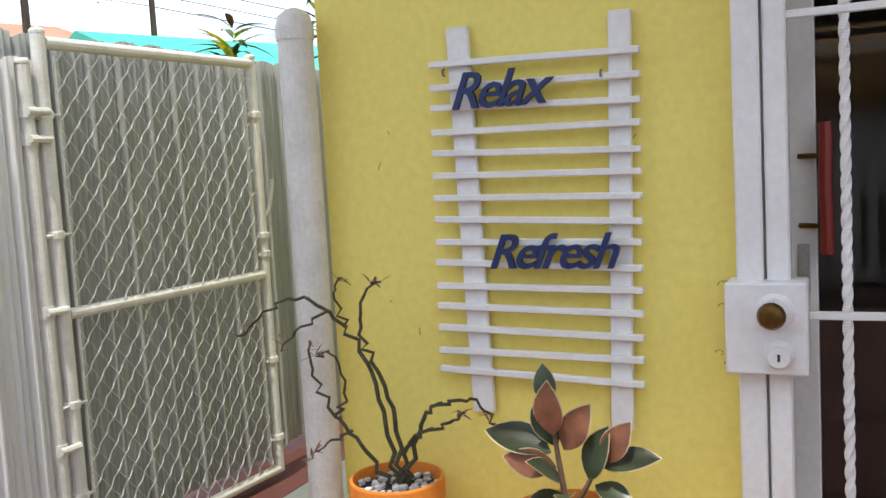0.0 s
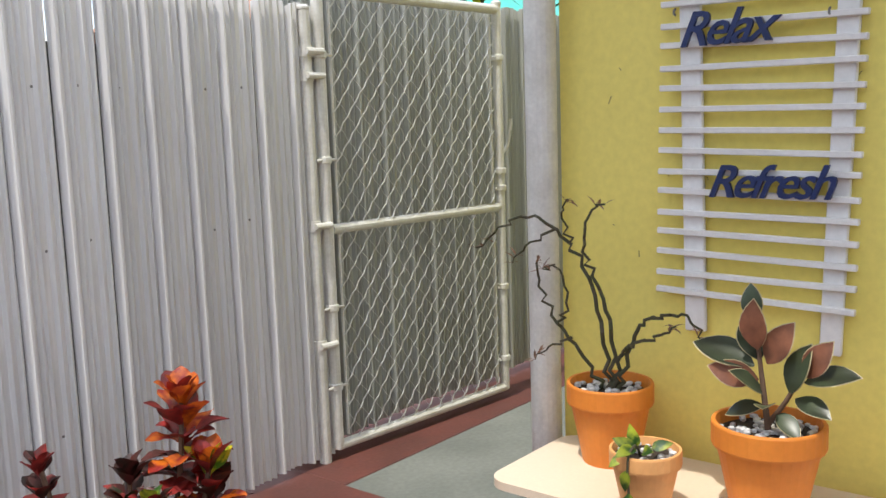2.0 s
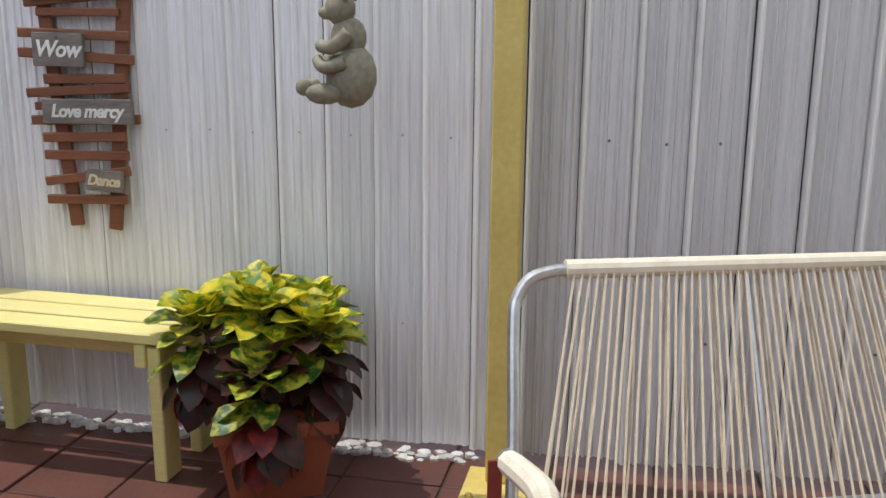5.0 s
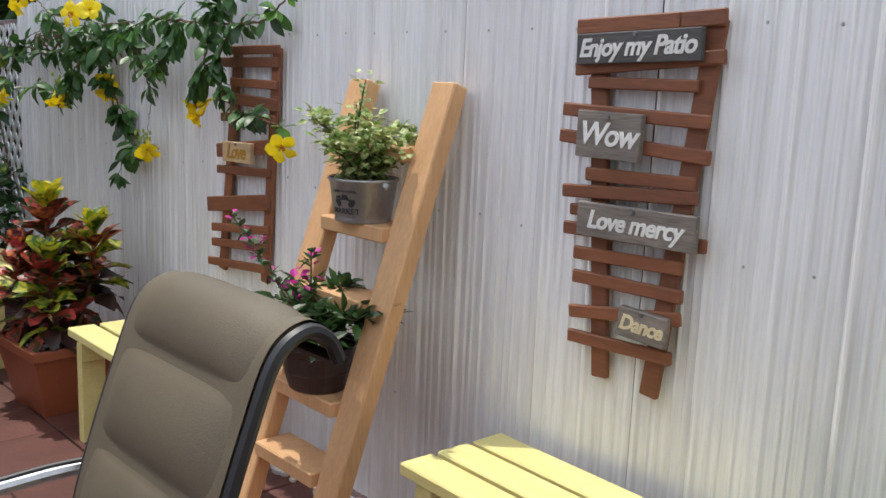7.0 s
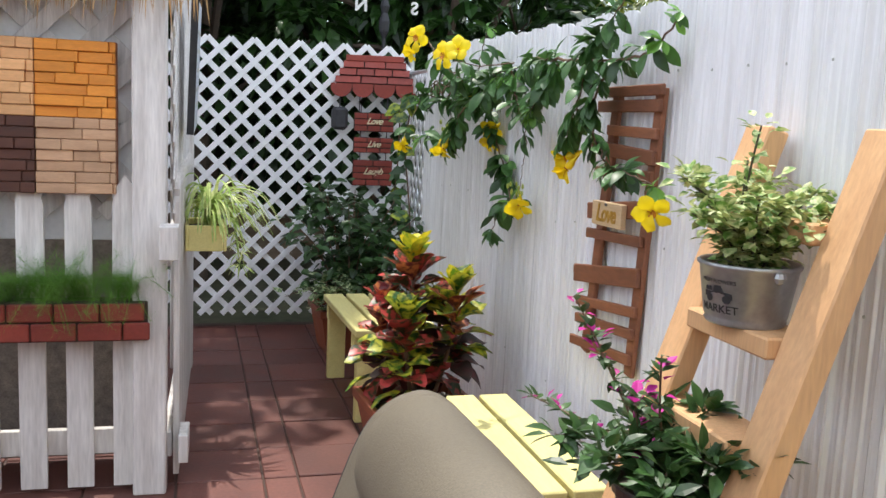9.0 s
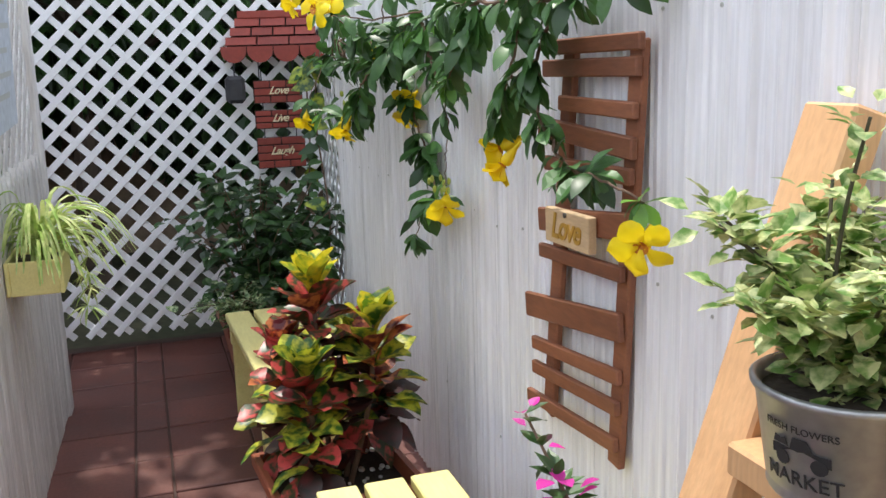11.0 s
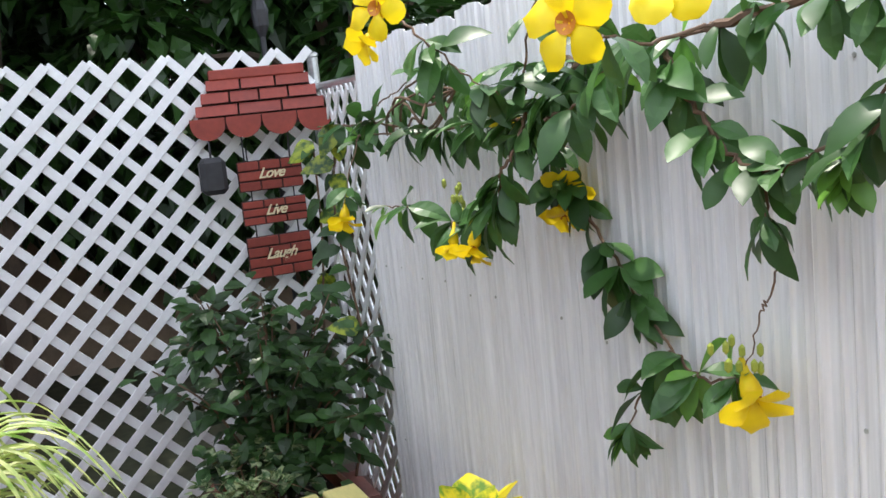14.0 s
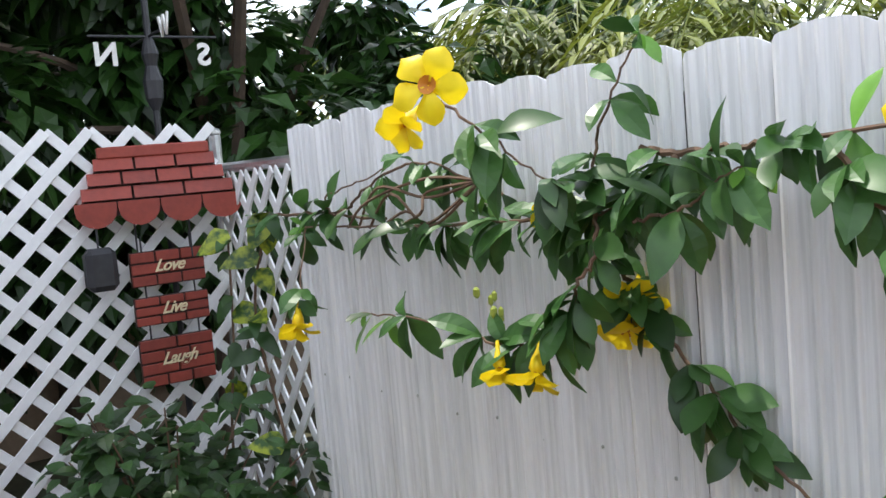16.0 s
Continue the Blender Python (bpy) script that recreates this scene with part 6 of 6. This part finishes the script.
# ---- yellow flowering vine ----
vine = thing("allamanda_vine", -4.2, -0.02, 0.0, label="climbing vine with glossy leaves and large yellow flowers", category="vine")
VX = Vector((-4.2, -0.02, 0.0))
BR = [
    ([(-5.89, -0.08, 1.422), (-5.63, -0.08, 1.436), (-5.39, -0.08, 1.437), (-5.27, -0.08, 1.48), (-5.12, -0.08, 1.527), (-4.99, -0.08, 1.528), (-4.85, -0.08, 1.488), (-4.75, -0.09, 1.465)], 0.006, 26),
    ([(-5.16, -0.09, 1.422), (-5.39, -0.09, 1.433), (-5.45, -0.08, 1.472), (-5.32, -0.08, 1.497), (-5.17, -0.08, 1.525)], 0.005, 2),
    ([(-4.42, -0.09, 1.52), (-4.36, -0.09, 1.508), (-4.28, -0.09, 1.51), (-4.18, -0.09, 1.513), (-4.05, -0.09, 1.52)], 0.009, 13),
    ([(-4.05, -0.09, 1.52), (-3.85, -0.12, 1.53), (-3.65, -0.13, 1.52), (-3.45, -0.11, 1.51), (-3.25, -0.10, 1.50), (-3.10, -0.09, 1.52), (-3.00, -0.07, 1.60)], 0.009, 52),
    ([(-4.35, -0.10, 1.508), (-4.41, -0.10, 1.464), (-4.52, -0.10, 1.424), (-4.73, -0.10, 1.416), (-4.90, -0.10, 1.406), (-5.15, -0.10, 1.406), (-5.53, -0.10, 1.406)], 0.007, 62),
    ([(-5.53, -0.10, 1.406), (-5.43, -0.17, 1.31), (-5.385, -0.21, 1.23)], 0.003, 5),
    ([(-4.49, -0.13, 1.43), (-4.44, -0.18, 1.37), (-4.46, -0.20, 1.335), (-4.49, -0.20, 1.279), (-4.55, -0.20, 1.243), (-4.65, -0.20, 1.223), (-4.79, -0.20, 1.243), (-4.98, -0.20, 1.242), (-5.11, -0.20, 1.237)], 0.005, 34),
    ([(-4.59, -0.06, 1.40), (-4.53, -0.04, 1.326), (-4.48, -0.04, 1.283), (-4.43, -0.04, 1.216), (-4.36, -0.04, 1.156), (-4.31, -0.04, 1.098), (-4.20, -0.06, 1.045), (-4.10, -0.09, 1.025), (-4.00, -0.10, 1.045)], 0.006, 44),
    ([(-4.20, -0.06, 1.04), (-4.25, -0.09, 0.96), (-4.28, -0.10, 0.89)], 0.004, 16),
    ([(-4.69, -0.28, 1.63), (-4.60, -0.27, 1.585), (-4.54, -0.22, 1.514), (-4.48, -0.18, 1.467)], 0.004, 9),
    ([(-4.50, -0.12, 1.46), (-4.484, -0.12, 1.536), (-4.436, -0.12, 1.614), (-4.386, -0.12, 1.678)], 0.004, 13),
    ([(-4.40, -0.14, 1.419), (-4.32, -0.14, 1.43), (-4.26, -0.14, 1.462), (-4.22, -0.13, 1.489)], 0.004, 9),
    ([(-4.11, -0.11, 1.50), (-4.075, -0.12, 1.465), (-4.024, -0.12, 1.41), (-3.975, -0.12, 1.36), (-3.927, -0.12, 1.339), (-3.866, -0.12, 1.346), (-3.75, -0.13, 1.40), (-3.65, -0.14, 1.50)], 0.006, 30),
    ([(-3.91, -0.12, 1.34), (-3.909, -0.12, 1.285), (-3.893, -0.12, 1.246), (-3.91, -0.12, 1.182), (-3.941, -0.115, 1.148), (-3.972, -0.11, 1.08)], 0.003, 2),
    ([(-3.30, -0.10, 1.50), (-3.36, -0.12, 1.41), (-3.37, -0.13, 1.35), (-3.31, -0.13, 1.28), (-3.20, -0.14, 1.215), (-3.07, -0.13, 1.20), (-2.95, -0.13, 1.18)], 0.006, 46),
    ([(-3.45, -0.11, 1.50), (-3.40, -0.15, 1.40), (-3.45, -0.15, 1.33), (-3.50, -0.14, 1.26)], 0.005, 34),
    ([(-3.65, -0.12, 1.51), (-3.68, -0.16, 1.42), (-3.74, -0.17, 1.35)], 0.005, 24),
    ([(-3.94, -0.16, 1.52), (-3.88, -0.30, 1.50), (-3.80, -0.42, 1.505)], 0.004, 5),
    ([(-3.45, -0.11, 1.52), (-3.33, -0.10, 1.61), (-3.24, -0.09, 1.69)], 0.005, 24),
]
VLEAF = [leaf_geo(0.090, 0.041, b, 0.28, 7, 1.32, 0.04).mesh("leaf", M_LEAF, True) for b in (0.15, 0.35, 0.6)]
VNEW = leaf_geo(0.082, 0.038, 0.15, 0.3, 6, 1.3).mesh("leaf", M_LEAFNEW, True)
extra, made_leaves = Geo(), 0
XL = leaf_geo(0.090, 0.041, 0.42, 0.28, 6, 1.32, 0.04)
r4 = random.Random(44)
for pts, rad, n in BR:
    ln = [p + Vector((r4.uniform(-1, 1), r4.uniform(-1, 1), r4.uniform(-1, 1))) * 0.004 for p in bezel([Vector(q) - VX for q in pts], 7)]
    part("branch", Geo().tube(ln, rad * 0.72, 6, 0.45), M_STEM, vine)
    k = 0
    while k < n * 1.9:
        i = r4.randrange(2, len(ln))
        p = ln[i]
        d = (ln[min(i + 1, len(ln) - 1)] - ln[i - 1]).normalized()
        a0 = r4.uniform(0, 6.283)
        for q in range(r4.choice((2, 3, 4))):
            u = d.orthogonal().normalized()
            w = d.cross(u)
            a = a0 + q * 1.7
            dd = d * r4.uniform(0.1, 0.6) + (u * math.cos(a) + w * math.sin(a)) + Vector((0, -0.25, -0.5))
            if p.y + 0.1 * dd.normalized().y > 0.0:
                dd.y = -abs(dd.y) * 0.4
            lm4 = frame_of(dd, (r4.uniform(-0.3, 0.3), -0.55, 1), p, (0.80 if p.x > 0.2 else 1.0) * (r4.uniform(0.62, 1.15) if i < len(ln) - 3 else r4.uniform(0.45, 0.8)), r4.uniform(-0.6, 0.6))
            if i > 0.84 * len(ln) and made_leaves % 3:
                part("leaf", VNEW, None, vine, at=lm4)
            elif made_leaves % 5 < 2:
                part("leaf", VLEAF[r4.randrange(3)], None, vine, at=lm4)
            else:
                extra.add(XL.v, XL.f, lm4)
            made_leaves += 1
            k += 1
tagged(part("foliage", extra, M_LEAF, vine), kind="stuff")
for k in range(5):
    a = k * 1.3
    part("branch", Geo().tube(bezel([(-1.15 + 0.05 * k, -0.06, 1.40), (-0.95 + 0.05 * k, -0.12, 1.46 + 0.03 * math.sin(a)), (-0.75, -0.1, 1.45 + 0.05 * math.cos(a)), (-0.55, -0.12, 1.49)], 5), 0.0032, 5), M_STEM, vine)

# petal opens outward from the throat
PET = Geo()
vs, fs = [], []
for i in range(6):
    s = i / 5
    w = 0.005 + 0.0185 * math.sin(math.pi * min(1, s * 0.98 + 0.02) ** 1.5 * 0.90)
    x, z = 0.006 + 0.052 * s, 0.012 * math.sin(s * 2.0) - 0.016 * s * s
    for c in (-1, -0.5, 0, 0.5, 1):
        vs.append((x - 0.006 * abs(c) * s, c * w, z + 0.004 * (1 - abs(c))))
for i in range(5):
    for c in range(4):
        b = 5 * i + c
        fs.append((b, b + 1, b + 6, b + 5))
PETAL = PET.add(vs, fs).mesh("petal", M_PETAL, True)
THROAT = Geo().lathe([(0.004, -0.062), (0.006, -0.04), (0.013, -0.02), (0.015, -0.004), (0.009, 0.004)], n=10).mesh("tube", M_PETAL, True)
EYE = Geo().lathe([(0.0135, 0.0085), (0.008, 0.005), (0.001, 0.0005)], n=12).mesh("throat", M_THROAT, True)


def flower(p, face, s, close=0.0):
    f = new("flower")
    f.parent = vine
    f.empty_display_size = 0.02
    f.matrix_basis = Matrix.Translation(Vector(p) - VX) @ Vector(face).to_track_quat("Z", "Y").to_matrix().to_4x4() @ Matrix.Scale(s, 4) @ Matrix.Rotation(r4.uniform(0, 6), 4, "Z")
    tagged(f, "large yellow trumpet flower")
    for k in range(5):
        part("petal", PETAL, None, f, at=pose(0, 0, 0, 0, 0, 72 * k) @ pose(0, 0, 0, 14, -close + r4.uniform(-8, 8), 0))
    part("tube", THROAT, None, f)
    part("throat", EYE, None, f, "amber throat")


flower((-2.93, -0.145, 1.12), (0.6, -0.65, -0.4), 0.92, 8)
flower((-3.485, -0.14, 1.225), (-0.45, -0.6, -0.35), 0.95, 45)
flower((-3.455, -0.15, 1.195), (-0.2, -0.5, -0.7), 0.85, 50)
flower((-3.965, -0.11, 1.035), (0.7, -0.35, -0.6), 1.0, 30)
flower((-4.52, -0.24, 1.205), (0.2, -0.4, -0.8), 0.85, 30)
flower((-4.61, -0.24, 1.20), (0.4, -0.3, -0.8), 0.7, 40)
flower((-5.384, -0.215, 1.19), (0.4, -0.3, -0.85), 0.95, 25)
flower((-4.50, -0.045, 1.285), (0.4, -0.6, -0.4), 1.0, 15)
flower((-4.52, -0.045, 1.235), (0.3, -0.5, -0.6), 0.9, 20)
flower((-4.563, -0.36, 1.633), (0.62, -0.75, 0.1), 1.02, 3)
flower((-4.63, -0.36, 1.585), (0.3, -0.7, -0.5), 0.82, 30)
flower((-3.80, -0.45, 1.518), (0.45, -0.85, 0.05), 0.86, 4)
flower((-3.665, -0.44, 1.53), (0.7, -0.5, 0.3), 0.80, 25)
flower((-4.62, -0.10, 1.43), (0.5, -0.6, -0.4), 0.7, 30)
for p in ((-3.97, -0.12, 1.085), (-4.66, -0.2, 1.26), (-4.68, -0.2, 1.29), (-3.50, -0.14, 1.26), (-4.00, -0.12, 1.085)):
    for k in range(5):
        q = Vector(p) - VX + Vector((r4.uniform(-0.02, 0.02), r4.uniform(-0.02, 0.02), r4.uniform(-0.015, 0.02)))
        part("bud", Geo().ball(tuple(q), 0.0065, 6, (0.8, 0.8, 1.6)), M_BUD, vine, "small green flower bud")


# ---- trees and distance ----
def tree(name, x, y, h, r, n, seed, label, material=M_TREE, leaf=(0.18, 0.10), low=0.25, sq=1.0):
    q = random.Random(seed)
    t = thing(name, x, y, -0.05, label=label, category="tree")
    part("trunk", Geo().tube(bezel([(0, 0, 0), (0.05, 0.03, h * 0.3), (0.0, 0.08, h * 0.62)], 5), 0.10, 10, 0.5), M_BARK, t)
    lf = leaf_geo(leaf[0], leaf[1], 0.3, 0.25, 2)
    g = Geo()
    for k in range(11):
        a = 2.399 * k
        d = r * q.uniform(0.45, 0.95)
        hh = h * q.uniform(low + 0.1, 0.95)
        end = Vector((d * math.cos(a) * sq, d * math.sin(a), hh))
        s0 = Vector((0.03, 0.05, h * q.uniform(0.2, 0.5)))
        part("limb", Geo().tube(bezel([s0, (s0 + end) / 2 + Vector((0, 0, 0.15)), end], 4), 0.04, 6, 0.3), M_BARK, t)
    clumps = []
    for k in range(46):
        a, u = q.uniform(0, 6.283), q.random() ** 0.6
        hh = h * q.uniform(low, 1.0)
        prof = math.sin(math.pi * min(1, max(0.12, (hh / h - low * 0.6) / (1.05 - low * 0.6)))) ** 0.5
        clumps.append((Vector((r * u * prof * math.cos(a) * sq, r * u * prof * math.sin(a), hh)), r * q.uniform(0.16, 0.34)))
    for k in range(n):
        c, cr = clumps[q.randrange(len(clumps))]
        dd = Vector((q.gauss(0, 1), q.gauss(0, 1), q.gauss(0, 0.8)))
        dd.normalize()
        p = c + dd * cr * q.uniform(0.5, 1.0)
        g.add(lf.v, lf.f, frame_of(dd + Vector((q.uniform(-0.7, 0.7), q.uniform(-0.7, 0.7), -0.7)), (q.uniform(-0.4, 0.4), q.uniform(-0.4, 0.4), 1), p, q.uniform(0.6, 1.2)))
    part("crown", g, material, t)
    return t


tree("ficus_tree", -8.2, -1.2, 6.3, 2.1, 16000, 1, "dense dark green broadleaf tree behind the lattice")
tree("ficus_tree", -7.9, 0.55, 4.3, 1.35, 9500, 2, "dense dark green broadleaf tree beyond the lattice corner")
tree("ficus_tree", -7.75, -2.4, 4.2, 1.15, 7000, 12, "dense dark green broadleaf tree close behind the lattice")
tree("ficus_tree", -9.0, 4.4, 3.1, 1.5, 5000, 13, "broadleaf tree behind the palms")
tree("ficus_tree", -8.8, -3.4, 3.6, 1.5, 4200, 3, "dense dark green broadleaf tree behind the hut")
tree("ficus_tree", -10.2, 2.2, 2.9, 1.1, 2600, 4, "smaller broadleaf tree in the neighbouring yard")
tree("ficus_tree", -9.4, 0.1, 5.4, 1.7, 15000, 21, "dense dark green broadleaf tree screening the yard behind", M_TREE, (0.20, 0.12), 0.12)
tree("ficus_tree", -9.6, -2.7, 5.6, 1.9, 15000, 22, "dense dark green broadleaf tree screening the yard behind", M_TREE, (0.20, 0.12), 0.12)
tree("ficus_tree", -11.0, -0.8, 4.6, 1.8, 3000, 6, "tall broadleaf tree further behind the lattice")


def palm(x, y, z, n, L, label, seed, material=M_PALM, name="palm"):
    q = random.Random(seed)
    t = thing(name, x, y, -0.05, label=label, category="palm")
    part("trunk", Geo().tube([(0, 0, 0), (0.02, 0.0, z)], 0.07, 10, 0.8), M_BARK, t)
    for k in range(n):
        a = 2.399 * k
        up = q.uniform(0.5, 1.3)
        dx, dy = math.cos(a), math.sin(a)
        ln = bezel([(0, 0, z), (dx * L * 0.3, dy * L * 0.3, z + L * 0.4 * up), (dx * L * 0.7, dy * L * 0.7, z + L * 0.45 * up), (dx * L, dy * L, z + L * (0.45 * up - 0.35))], 6)
        g = Geo().tube(ln, 0.008, 5, 0.4, False)
        sd = Vector((-dy, dx, 0))
        lf = leaf_geo(0.32 * L, 0.05 * L, 0.3, 0.3, 2)
        for i, p in enumerate(ln[3:]):
            for s in (-1, 1):
                g.add(lf.v, lf.f, frame_of(sd * s + Vector((dx, dy, -0.35)) * 0.7, (0, 0, 1), p, 1.0 - 0.5 * i / len(ln)))
        part("frond", g, material, t)
    return t


palm(-7.6, 2.9, 1.9, 26, 1.15, "yellow green palm behind the metal fence", 3)
palm(-6.2, 3.0, 1.75, 26, 1.2, "feathery palm behind the metal fence", 4)
palm(-9.2, 3.0, 2.0, 24, 1.2, "feathery palm far behind the metal fence", 8)

# leafy garden plants above the fence near the gate
for x, y, z, s in ((5.15, 1.0, 2.20, 1), (6.1, 0.95, 2.55, 2), (5.9, 0.75, 2.15, 3)):
    q = random.Random(s)
    t = thing("garden_croton", x, y, -0.05, label="spiky yellow green leaved shrub behind the fence", category="shrub")
    part("stem", Geo().tube([(0, 0, 0), (0.02, 0, z)], 0.02, 6), M_STEM, t)
    lg = leaf_geo(0.30, 0.055, 0.45, 0.3, 4)
    lm = [lg.mesh("leaf", mm, True) for mm in (M_CROG, M_CROY, M_LEAF, M_CROR)]
    for k in range(26):
        a = 2.399 * k
        part("leaf", lm[q.choice((0, 0, 1, 2, 2, 3))], None, t, at=frame_of((math.cos(a), math.sin(a), q.uniform(-0.1, 1.6)), (0, 0, 1), (0.02, 0, z + q.uniform(-0.18, 0.12)), q.uniform(0.6, 1.05)))

nb = thing("neighbour_house", 17.5, 9.3, 0.30, -20, label="low house with a teal metal roof beyond the fence", category="house")
part("wall", Geo().span(-3.5, 4.5, -2.0, 3.0, -0.35, 3.0), M_BROWNWALL, nb)
part("roof", Geo().add([(-4.0, -2.5, 2.95), (5.0, -2.5, 2.95), (5.0, 0.5, 4.0), (-4.0, 0.5, 4.0), (5.0, 3.5, 2.95), (-4.0, 3.5, 2.95)], [(0, 1, 2, 3), (3, 2, 4, 5), (0, 3, 5), (1, 4, 2)]), M_TEAL, nb)
nb2 = thing("neighbour_house", 14.5, 13.5, 0.15, -20, label="far house with a clay tile roof beyond the fence", category="house")
part("wall", Geo().span(-3.5, 2.5, -2.0, 3.0, -0.2, 3.4), M_BROWNWALL, nb2)
part("roof", Geo().add([(-4.0, -2.5, 3.35), (3.0, -2.5, 3.35), (1.2, 0.5, 4.7), (-2.2, 0.5, 4.7), (3.0, 3.5, 3.35), (-4.0, 3.5, 3.35)], [(0, 1, 2, 3), (3, 2, 4, 5), (0, 3, 5), (1, 4, 2)]), M_ORANGER, nb2)
for i, (x, y, h) in enumerate(((18.5, 13.2, 6.6), (13.2, 11.6, 6.4), (-14.0, 9.0, 6.0))):
    up_ = thing("utility_pole", x, y, -0.05, label="dark wooden utility pole with cables", category="utility pole")
    part("pole", Geo().tube([(0, 0, 0), (0, 0, h)], 0.10, 10, 0.7), M_BARK, up_)
    part("crossarm", Geo().span(-0.6, 0.6, -0.05, 0.05, h - 0.5, h - 0.4), M_BARK, up_)
cb = thing("overhead_cables", 13.2, 11.6, 6.0, label="thin black overhead cables between poles", category="cable")
for k in range(3):
    part("cable", Geo().tube(bezel([(-12, 1.0, 1.2 - 0.3 * k), (0, 0, 0.2 - 0.3 * k), (2.6, 0.8, -0.15 - 0.3 * k), (5.3, 1.6, 0.2 - 0.3 * k), (14, -5.0, -1.6 - 0.3 * k)], 5), 0.012, 5), M_BLACK, cb)
solid("backdrop_wall", Geo().span(-9.6, -9.5, -6.0, 4.0, -0.05, 1.55), M_BROWNWALL, "tan rendered boundary wall behind the trees", kind="structure")

# ---- pebbles along the fence foot ----
pbg = Geo()
r5 = random.Random(9)
for k in range(420):
    x = r5.uniform(-3.9, -0.42)
    s = r5.uniform(0.009, 0.024)
    pbg.ball((x, r5.uniform(-0.085, -0.01), s * 0.45 - 0.004), s, 6, (r5.uniform(0.8, 1.4), r5.uniform(0.7, 1.1), r5.uniform(0.5, 0.8)))
solid("pebbles", pbg, M_STONE, "white and grey pebbles along the fence foot", "pebbles", "stuff")
fl = Geo()
for k in range(8):
    fl.extrude([(r5.uniform(0.02, 0.06) * math.cos(a * 0.785), r5.uniform(0.015, 0.04) * math.sin(a * 0.785)) for a in range(8)], 0.0012, pose(1.62 + r5.uniform(-0.08, 0.14), -0.92 + r5.uniform(-0.06, 0.06), 0.003 + 0.0013 * k))
solid("paint_flakes", fl, M_CREAM, "peeling cream paint patches on the red floor", "paint", "stuff")

scuff = Geo()
for yy, zz, rr in ((-2.205, 1.075, 0.011), (-2.2, 1.03, 0.007), (-2.212, 0.905, 0.009), (-2.19, 0.93, 0.006)):
    scuff.tube([(HX - 0.0008, yy + rr * 1.4 * math.cos(a * 0.6), zz + rr * math.sin(a * 0.6)) for a in range(8)], 0.0009, 4)
for k in range(9):
    yy, zz = r5.uniform(-2.1, -1.3), r5.uniform(0.9, 1.75)
    scuff.tube([(HX - 0.0006, yy, zz), (HX - 0.0006, yy + r5.uniform(-0.01, 0.01), zz + r5.uniform(-0.02, 0.02))], 0.0009, 4)
solid("wall_scuffs", scuff, M_STEM, "faint brown scuff marks on the yellow wall", "stain", "stuff")

# ---- floor tiles ----
TP, STRIP = 0.305, 0.125
TILES = [Geo().box((0, 0, -0.010), (TP - 0.009, TP - 0.009, 0.020), None, 0.003).mesh("tile", M_TILE) for _ in range(1)]
rest = Geo()
for i in range(30):
    x = 2.40 - i * TP
    for j in range(15):
        y = -0.075 - j * TP - (STRIP if j > 2 else 0.0)
        if y > -0.9 and x > 1.78:
            continue
        z = 0.0018 * math.sin(i * 3.3 + j * 5.1)
        if j < 9:
            part("tile", TILES[0], None, floor, at=pose(x, y, z, 0.25 * math.sin(i * 2.1 + j), 0.25 * math.cos(i + j * 1.7), 0.3 * math.sin(i * 1.3 + j * 2.9)))
        else:
            rest.box((x, y, -0.010 + z), (TP - 0.009, TP - 0.009, 0.02))
NARROW = Geo().box((0, 0, -0.010), (TP - 0.009, STRIP - 0.009, 0.020), None, 0.003).mesh("tile", M_TILE)
for i in range(30):
    part("tile", NARROW, None, floor, at=pose(2.40 - i * TP, -0.8375 - STRIP / 2, 0.0012 * math.sin(i * 2.7), 0.3 * math.sin(i), 0.25 * math.cos(i * 1.9), 0))
tagged(part("tile_field", rest, M_TILE, floor), kind="stuff")
